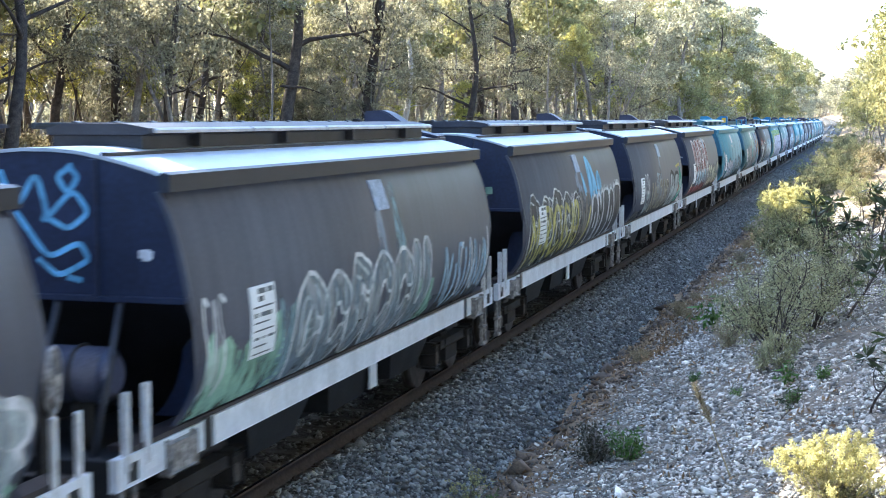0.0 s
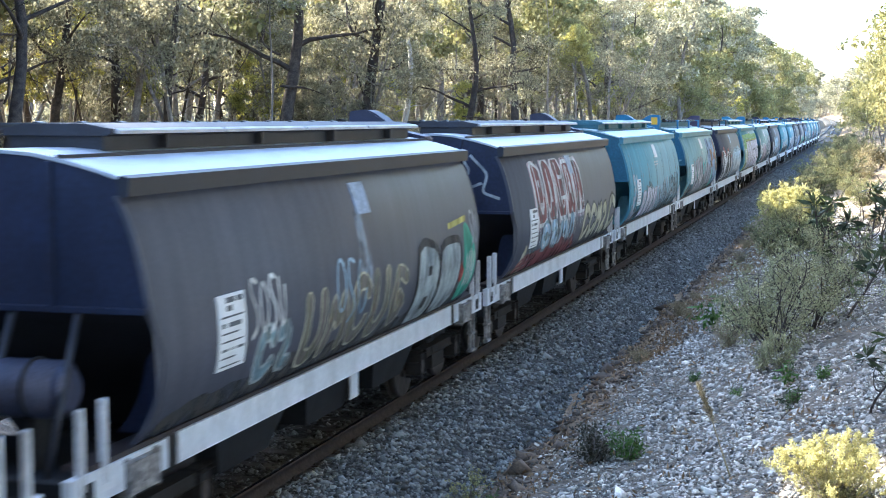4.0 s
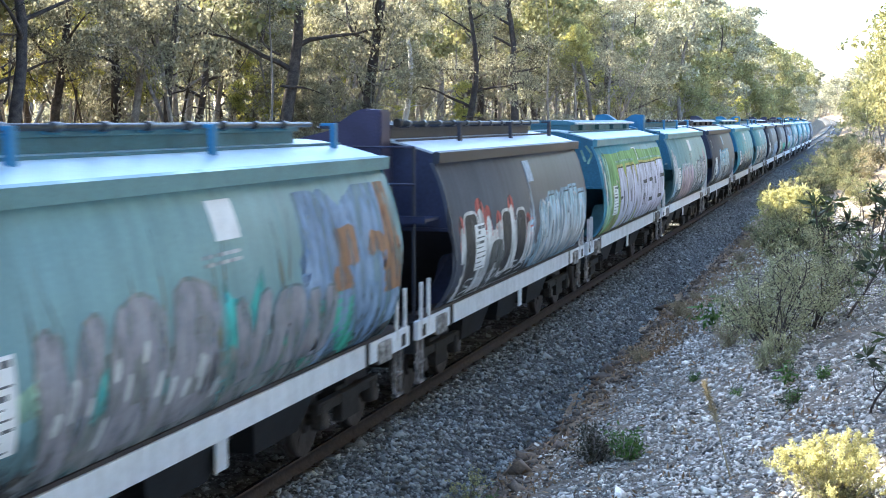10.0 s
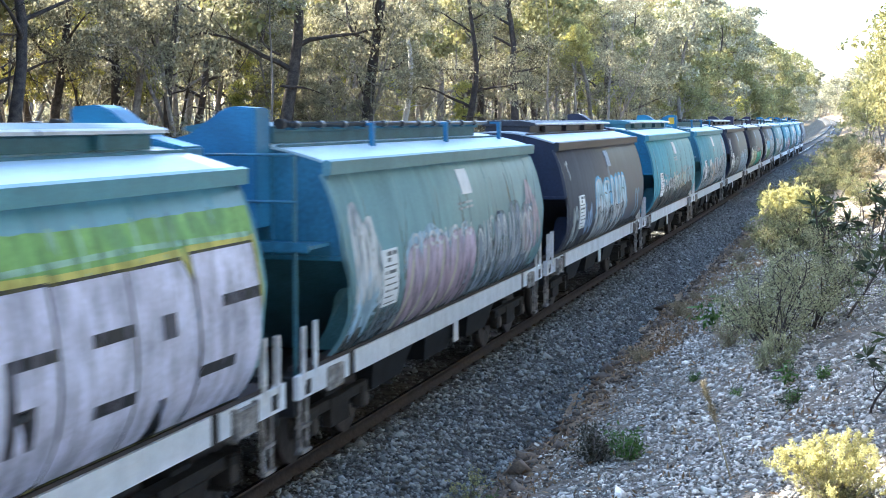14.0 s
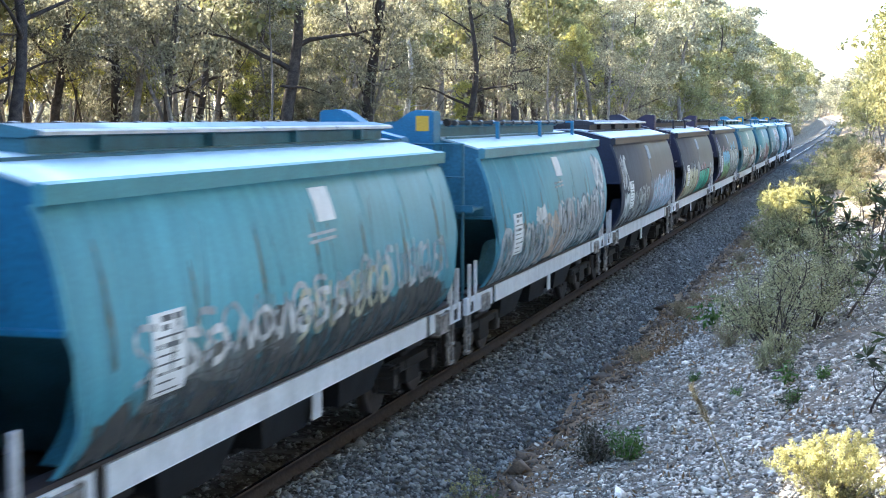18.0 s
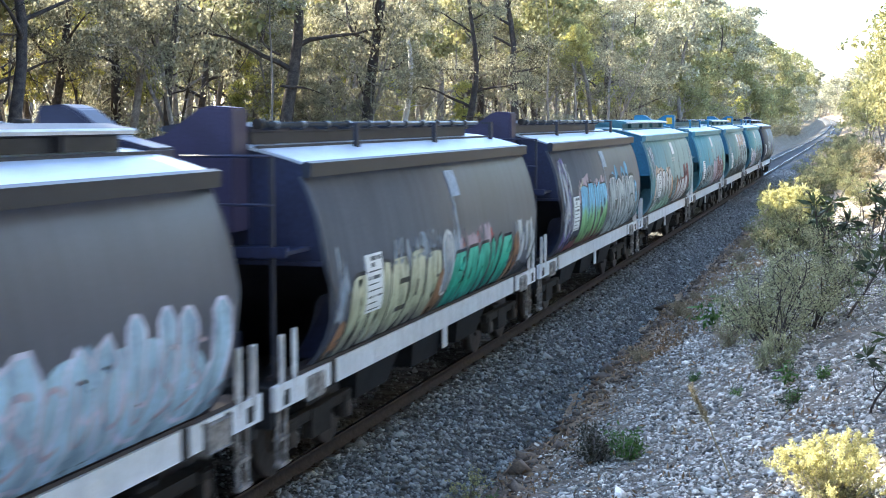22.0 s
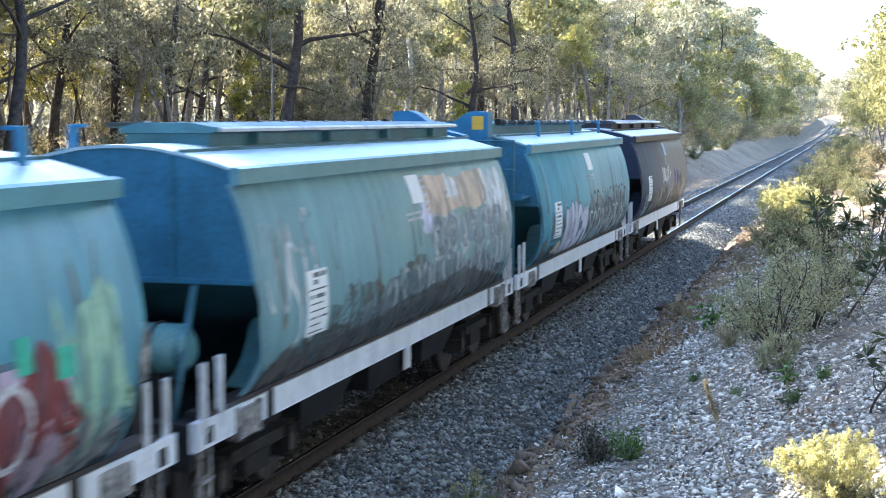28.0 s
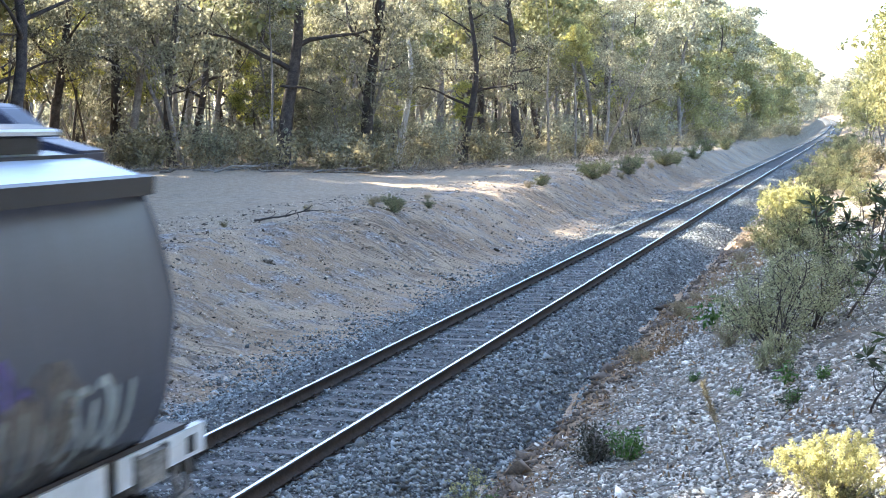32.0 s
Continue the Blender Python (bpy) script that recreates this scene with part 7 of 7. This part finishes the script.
        o = soften([(4.62, 1.5), (4.6, 2.1), (4.8, 2.28), (5.05, 2.2), (5.1, 1.9), (4.9, 1.45)], 2); g.poly("white", grown(o, 0.05), 5); g.poly("wash", o, 6)
        g.blocks("cAnvc", 5.0, 8.55, 1.22, 1.98, "fade_green", "black", 0.05, 0.2, 1, None, 0, 0.05, 0.95); g.poly("rust", soften([(8.5, 1.2), (8.75, 1.9), (9.1, 2.02), (9.25, 1.5), (9.1, 1.2)], 1), 5); g.field("pink", 5.5, 7.4, 1.95, 2.2, 0.12); g.field("wash", 2.4, 4.6, 1.95, 2.2, 0.12); g.scrawl("wash", 2.4, 4.6, 2.05, 2.35, 6, 0.1); g.field("fog", 8.8, 10.2, 1.5, 2.1, 0.2)
        for u in (5.6, 6.4, 7.2):
            g.poly("red", soften([(u, 2.0), (u + 0.1, 2.2), (u + 0.25, 2.0)], 1), 0)
    elif i == 15:
        g.field("violet", 0.3, 1.3, 1.3, 3.0, 0.2); g.scrawl("fog", 0.4, 1.4, 1.4, 3.0, 4, 0.08); g.scrawl("wash", 0.3, 1.0, 1.6, 3.0, 3, 0.12); g.field("pink", 1.9, 5.4, 2.1, 2.55, 0.15, 0); g.field("maroon", 1.3, 5.6, 1.2, 1.5, 0.15, 0)
        g.blocks("uAvR", 2.2, 5.3, 1.28, 2.42, "fade_sky", "black", 0.04, 0.06, 1, None, 0, 0.05, 0.97); g.poly("black", [(4.4, 1.75), (4.55, 1.95), (4.75, 1.8), (4.55, 1.65)], 6); g.poly("cream", [(2.15, 2.35), (2.6, 2.5), (2.62, 2.56), (2.15, 2.42)], 6)
        for u, z, w in ((6.0, 2.45, 0.22), (6.5, 2.62, 0.2), (7.0, 2.75, 0.2), (7.9, 2.7, 0.24), (8.5, 2.8, 0.22), (9.6, 2.3, 0.2)):
            g.poly("sky_blue", soften([(u - w, z - 0.55), (u - w, z - 0.15), (u - 0.05, z), (u + w, z - 0.1), (u + w, z - 0.55)], 1), 1)
        g.poly("steel", soften([(9.3, 1.3), (9.4, 2.0), (9.75, 2.15), (10.1, 1.9), (10.1, 1.3)], 1), 1); g.blocks("coui", 5.75, 9.5, 1.22, 2.4, "silver", "white", 0.04, 0.04, 2, "charcoal", 2, 0.04, 0.98); g.scrawl("black", 6.0, 9.3, 1.4, 2.0, 4, 0.05, 7)
    elif i == 16:
        g.field("peach", 0.7, 4.7, 1.6, 2.38, 0.15); g.blocks("inibn", 0.85, 4.3, 1.2, 2.28, "fade_white", "black", 0.04, 0.2, 1, None, 0, 0.05, 0.9)
        for k in range(9):
            g.poly("white", [(0.75 + k * 0.1, 1.3 + k * 0.1), (0.95 + k * 0.1, 1.33 + k * 0.1), (0.98 + k * 0.1, 1.37 + k * 0.1), (0.77 + k * 0.1, 1.34 + k * 0.1)], 6)
        g.scrawl("charcoal", 1.3, 4.3, 1.4, 2.2, 7, 0.05, 6); g.field("mint", 1.2, 5.0, 1.19, 1.5, 0.15, 5); g.field("fog", 0.2, 1.35, 2.65, 3.04, 0.15); g.field("wash", 0.3, 1.2, 2.2, 2.8, 0.2); g.field("orange", 4.4, 5.0, 1.4, 2.0, 0.15)
        g.field("rust", 5.7, 7.0, 1.3, 1.9, 0.2); g.field("taupe", 6.4, 9.0, 1.3, 2.0, 0.2); g.field("maroon", 7.6, 9.2, 1.6, 2.3, 0.2, 1); g.blocks("vAb", 5.9, 8.7, 1.22, 1.95, "white", "maroon", 0.05, 0.3, 2, None, 0, 0.08, 0.8); g.field("fog", 9.8, 10.25, 1.6, 2.9, 0.2)
    elif i == 17:
        g.field("grey", 0.4, 10.0, 1.19, 1.9, 0.25); g.word("5634", 0.7, 5.0, 1.2, 2.0, "steel", "slate", 0.24, 0.06); g.blocks("bnvu", 5.2, 9.4, 1.2, 2.2, "fade_pink", "slate", 0.06, 0.1, 1, None, 1); g.field("maroon", 6.6, 9.5, 1.4, 2.1, 0.3, 4); g.field("mint", 9.2, 10.2, 1.5, 2.5, 0.3, 2); g.scrawl("white", 1.0, 9.0, 1.4, 2.1, 12, 0.05, 4); g.poly("green", [(8.75, 2.1), (8.75, 2.35), (8.95, 2.35), (8.95, 2.1)], 6); g.poly("green", [(9.25, 2.0), (9.25, 2.22), (9.5, 2.22), (9.5, 2.0)], 6)
    elif i == 18:
        g.field("lavender", 5.7, 6.3, 2.3, 3.0, 0.15, 1); g.field("peach", 5.9, 9.3, 2.52, 3.02, 0.07, 1, True); g.field("white", 7.0, 7.6, 2.72, 3.0, 0.1, 2); g.field("white", 9.0, 10.2, 2.3, 3.04, 0.25, 2); g.scrawl("fog", 9.0, 10.2, 1.5, 2.9, 5, 0.07, 3)
        g.word("364253", 6.0, 9.9, 1.95, 2.55, "slate", "fog", 0.14, 0.05, 0.0, 2); g.scrawl("fog", 6.0, 9.9, 2.0, 2.5, 10, 0.05, 5); g.field("slate", 2.6, 9.9, 1.19, 1.9, 0.3, 1); g.scrawl("fog", 4.0, 9.6, 1.3, 2.0, 12, 0.07, 3); g.field("fog", 7.3, 7.9, 1.35, 1.8, 0.1, 3); g.field("soot", 0.1, 10.2, 1.19, 1.6, 0.15, 4); g.scrawl("fog", 0.2, 1.9, 1.9, 2.9, 4, 0.09, 2); g.scrawl("white", 0.9, 1.8, 1.5, 2.6, 2, 0.06, 3)
    elif i == 19:
        g.field("lavender", 2.5, 4.0, 1.22, 2.05, 0.08); g.word("1435", 2.3, 4.8, 1.2, 2.15, "lavender", "slate", 0.24, 0.05, 0.1, 1); g.field("grey", 4.4, 9.9, 1.2, 1.95, 0.3); g.word("324562", 4.8, 9.9, 1.2, 2.1, "steel", "grey", 0.24, 0.06, 0.1, 1); g.scrawl("black", 5.0, 9.9, 1.6, 2.3, 12, 0.05, 5); g.scrawl("white", 4.9, 9.6, 1.3, 1.9, 10, 0.04, 5); g.field("cream", 1.7, 2.5, 1.3, 1.5, 0.1)
    elif i == 20:
        g.scrawl("white", 4.3, 5.9, 2.0, 2.4, 5, 0.07, 3); g.scrawl("fog", 4.4, 5.8, 2.02, 2.36, 4, 0.09, 2); g.stroke("white", [(5.95, 2.22), (6.2, 2.2)], 0.07, 3); g.stroke("white", [(6.06, 2.1), (6.08, 2.32)], 0.07, 3); g.field("taupe", 2.4, 6.0, 1.2, 1.75, 0.15); g.field("taupe", 6.8, 9.0, 1.3, 2.1, 0.25); g.scrawl("grey", 2.6, 9.0, 1.3, 1.9, 16, 0.06, 3); g.field("violet", 6.9, 8.4, 1.9, 2.2, 0.15); g.field("steel", 5.9, 6.5, 1.3, 1.9, 0.1, 2); g.scrawl("silver", 8.9, 9.8, 1.3, 1.9, 3, 0.07); g.field("steel", 1.0, 2.0, 1.19, 1.5, 0.1); g.scrawl("silver", 0.8, 1.8, 1.4, 1.8, 3, 0.06)
    g.done()


def end_scrawl(w, turned, col, lines, width):
    """Sprayed loops on the end sheet that faces the camera; points are x across the line and height."""
    q = 1 if turned else -1
    V, Q = [], []
    for pts in lines:
        P = np.array(pts, float)
        t = np.linspace(0, len(P) - 1, len(P) * 6)
        D = np.stack([np.interp(t, np.arange(len(P)), P[:, k]) for k in (0, 1)], -1)
        for _ in range(3):
            D[1:-1] = (D[:-2] + 2 * D[1:-1] + D[2:]) / 4
        T = np.gradient(D, axis=0)
        T /= np.linalg.norm(T, axis=1)[:, None] + 1e-9
        N2 = np.stack([-T[:, 1], T[:, 0]], -1) * width / 2
        o = len(V)
        for c, n in zip(D, N2):
            for s in (-1, 1):
                V.append((-q * (c[0] + s * n[0]), q * (BODY - 0.02 + 0.006), c[1] + s * n[1]))
        Q += [(o + 2 * i, o + 2 * i + 1, o + 2 * i + 3, o + 2 * i + 2) for i in range(len(D) - 1)]
    part("graffiti", fast_mesh("graffiti", V, Q, PAINTS[col]), w, "sprayed loops on the end sheet")


# scheme, and whether the plain end (brake wheel) leads towards the camera
ORDER = [("grey", 0), ("grey", 1), ("grey", 1), ("grey", 1), ("grey", 1), ("teal", 1), ("sage", 0), ("purple", 0), ("teal", 1), ("sage", 0), ("grey", 1),
         ("blue", 1), ("teal", 0), ("grey", 1), ("purple", 0), ("purple", 0), ("sage", 1), ("teal", 0), ("sage", 1), ("teal", 0), ("grey", 1)]
WAGONS = []


def build_train():
    made = {}
    for i, (key, turned) in enumerate(ORDER):
        if key not in made:
            made[key] = make_wagon(key)
            w = made[key]
        else:
            w = copy_thing(made[key], Matrix())
        WAGONS.append((w, turned))
    for i, (w, turned) in enumerate(WAGONS):
        graffiti(i, Spray(w, -1 if turned else 1, 100 + i))
    # one blue-green wagon has no yellow square on its hood
    for ob in WAGONS[9][0].children_recursive:
        if ob.name.split(".")[0] == "hood_mark":
            bpy.data.objects.remove(ob)
            break
    # the last wagon has no hand rails left at its tail
    w, turned = WAGONS[-1]
    for ob in list(w.children):
        if ob.name.split(".")[0] == "hand_post" and np.mean([v.co.y for v in ob.data.vertices]) * (-1 if turned else 1) > 0:
            bpy.data.objects.remove(ob)
    w = WAGONS[1][0]
    end_scrawl(w, 1, "sky_blue", [[(-0.35, 3.35), (-0.2, 3.0), (0.0, 3.35), (0.1, 3.0), (0.05, 2.9), (0.35, 3.2), (0.5, 3.0), (0.3, 2.85), (0.1, 2.95)], [(-0.2, 3.0), (0.1, 2.6), (0.4, 2.75), (0.5, 2.6), (0.2, 2.45), (0.0, 2.6)], [(0.3, 3.4), (0.4, 3.3), (0.3, 3.15), (0.2, 3.3), (0.35, 3.4)], [(0.28, 2.45), (0.42, 2.42)]], 0.05)
    end_scrawl(w, 1, "white", [[(0.95, 2.66), (1.08, 2.65)], [(1.02, 2.7), (1.02, 2.6)]], 0.07)
    end_scrawl(WAGONS[2][0], 1, "mint", [[(0.2, 2.5), (0.5, 2.75), (0.8, 2.5), (0.5, 2.4), (0.2, 2.55), (0.9, 2.6)], [(0.15, 2.7), (0.6, 2.5)]], 0.12)
    end_scrawl(WAGONS[4][0], 1, "silver", [[(0.1, 3.2), (0.3, 3.0), (0.5, 3.25), (0.7, 2.95), (0.6, 2.8)], [(0.2, 2.9), (0.5, 2.6), (0.9, 2.75)], [(0.7, 3.2), (1.0, 2.9), (0.9, 2.6), (1.2, 2.5)]], 0.045)
    end_scrawl(WAGONS[8][0], 1, "mint", [[(1.0, 3.2), (1.15, 3.0), (1.05, 2.8)], [(0.9, 3.1), (1.0, 2.85)]], 0.05)


build_train()
build_sleepers()


# ---- what moves ----
def run(t):
    """Metres that the train has gone at t seconds."""
    return 0.9012 * (4.238e-06 * t ** 4 + 4.2248e-05 * t ** 3 + 0.045413 * t ** 2 + 7.07112 * t) - 0.25 * (1 - math.exp(-t / 4))


def motions():
    for i, (w, turned) in enumerate(WAGONS):
        y0 = 10.109 + (i - 1) * PITCH + HALF
        walk(w, [(t / 2, pose(0, y0 - run(t / 2), 0, 0, 0, 180 if turned else 0)) for t in range(65)])
    tips = [(0, -1), (3, -0.3), (6, 5.5), (9, 5), (13, 5), (16, 0), (19, -3.5), (23, -3.5), (26, 2), (28, 5.5), (29, 8), (30, 7), (31, 4), (32, 4)]
    walk(STALK, [(t, pose(5.7, 13.0, float(ground_z(5.7, 13.0)), 0, a - 2, 0)) for t, a in tips])
    times = [k / 15 for k in range(240)] + [16 + k / 30 for k in range(481)]
    lead = {}
    for w, turned in WAGONS:
        for ob in w.children_recursive:
            if ob.name.split(".")[0] != "wheelset":
                continue
            key = (turned, round(ob.location.y, 2))
            if key not in lead:
                y, s = ob.location.y, -1 if turned else 1
                walk(ob, [(t, pose(0, y, WHEEL_R) @ Matrix.Rotation(s * run(t) / WHEEL_R, 4, "X")) for t in times])
                lead[key] = ob
            else:
                src = lead[key].animation_data
                ob.rotation_mode = "QUATERNION"
                ob.animation_data_create()
                ob.animation_data.action = src.action
                ob.animation_data.action_slot = src.action_slot


motions()
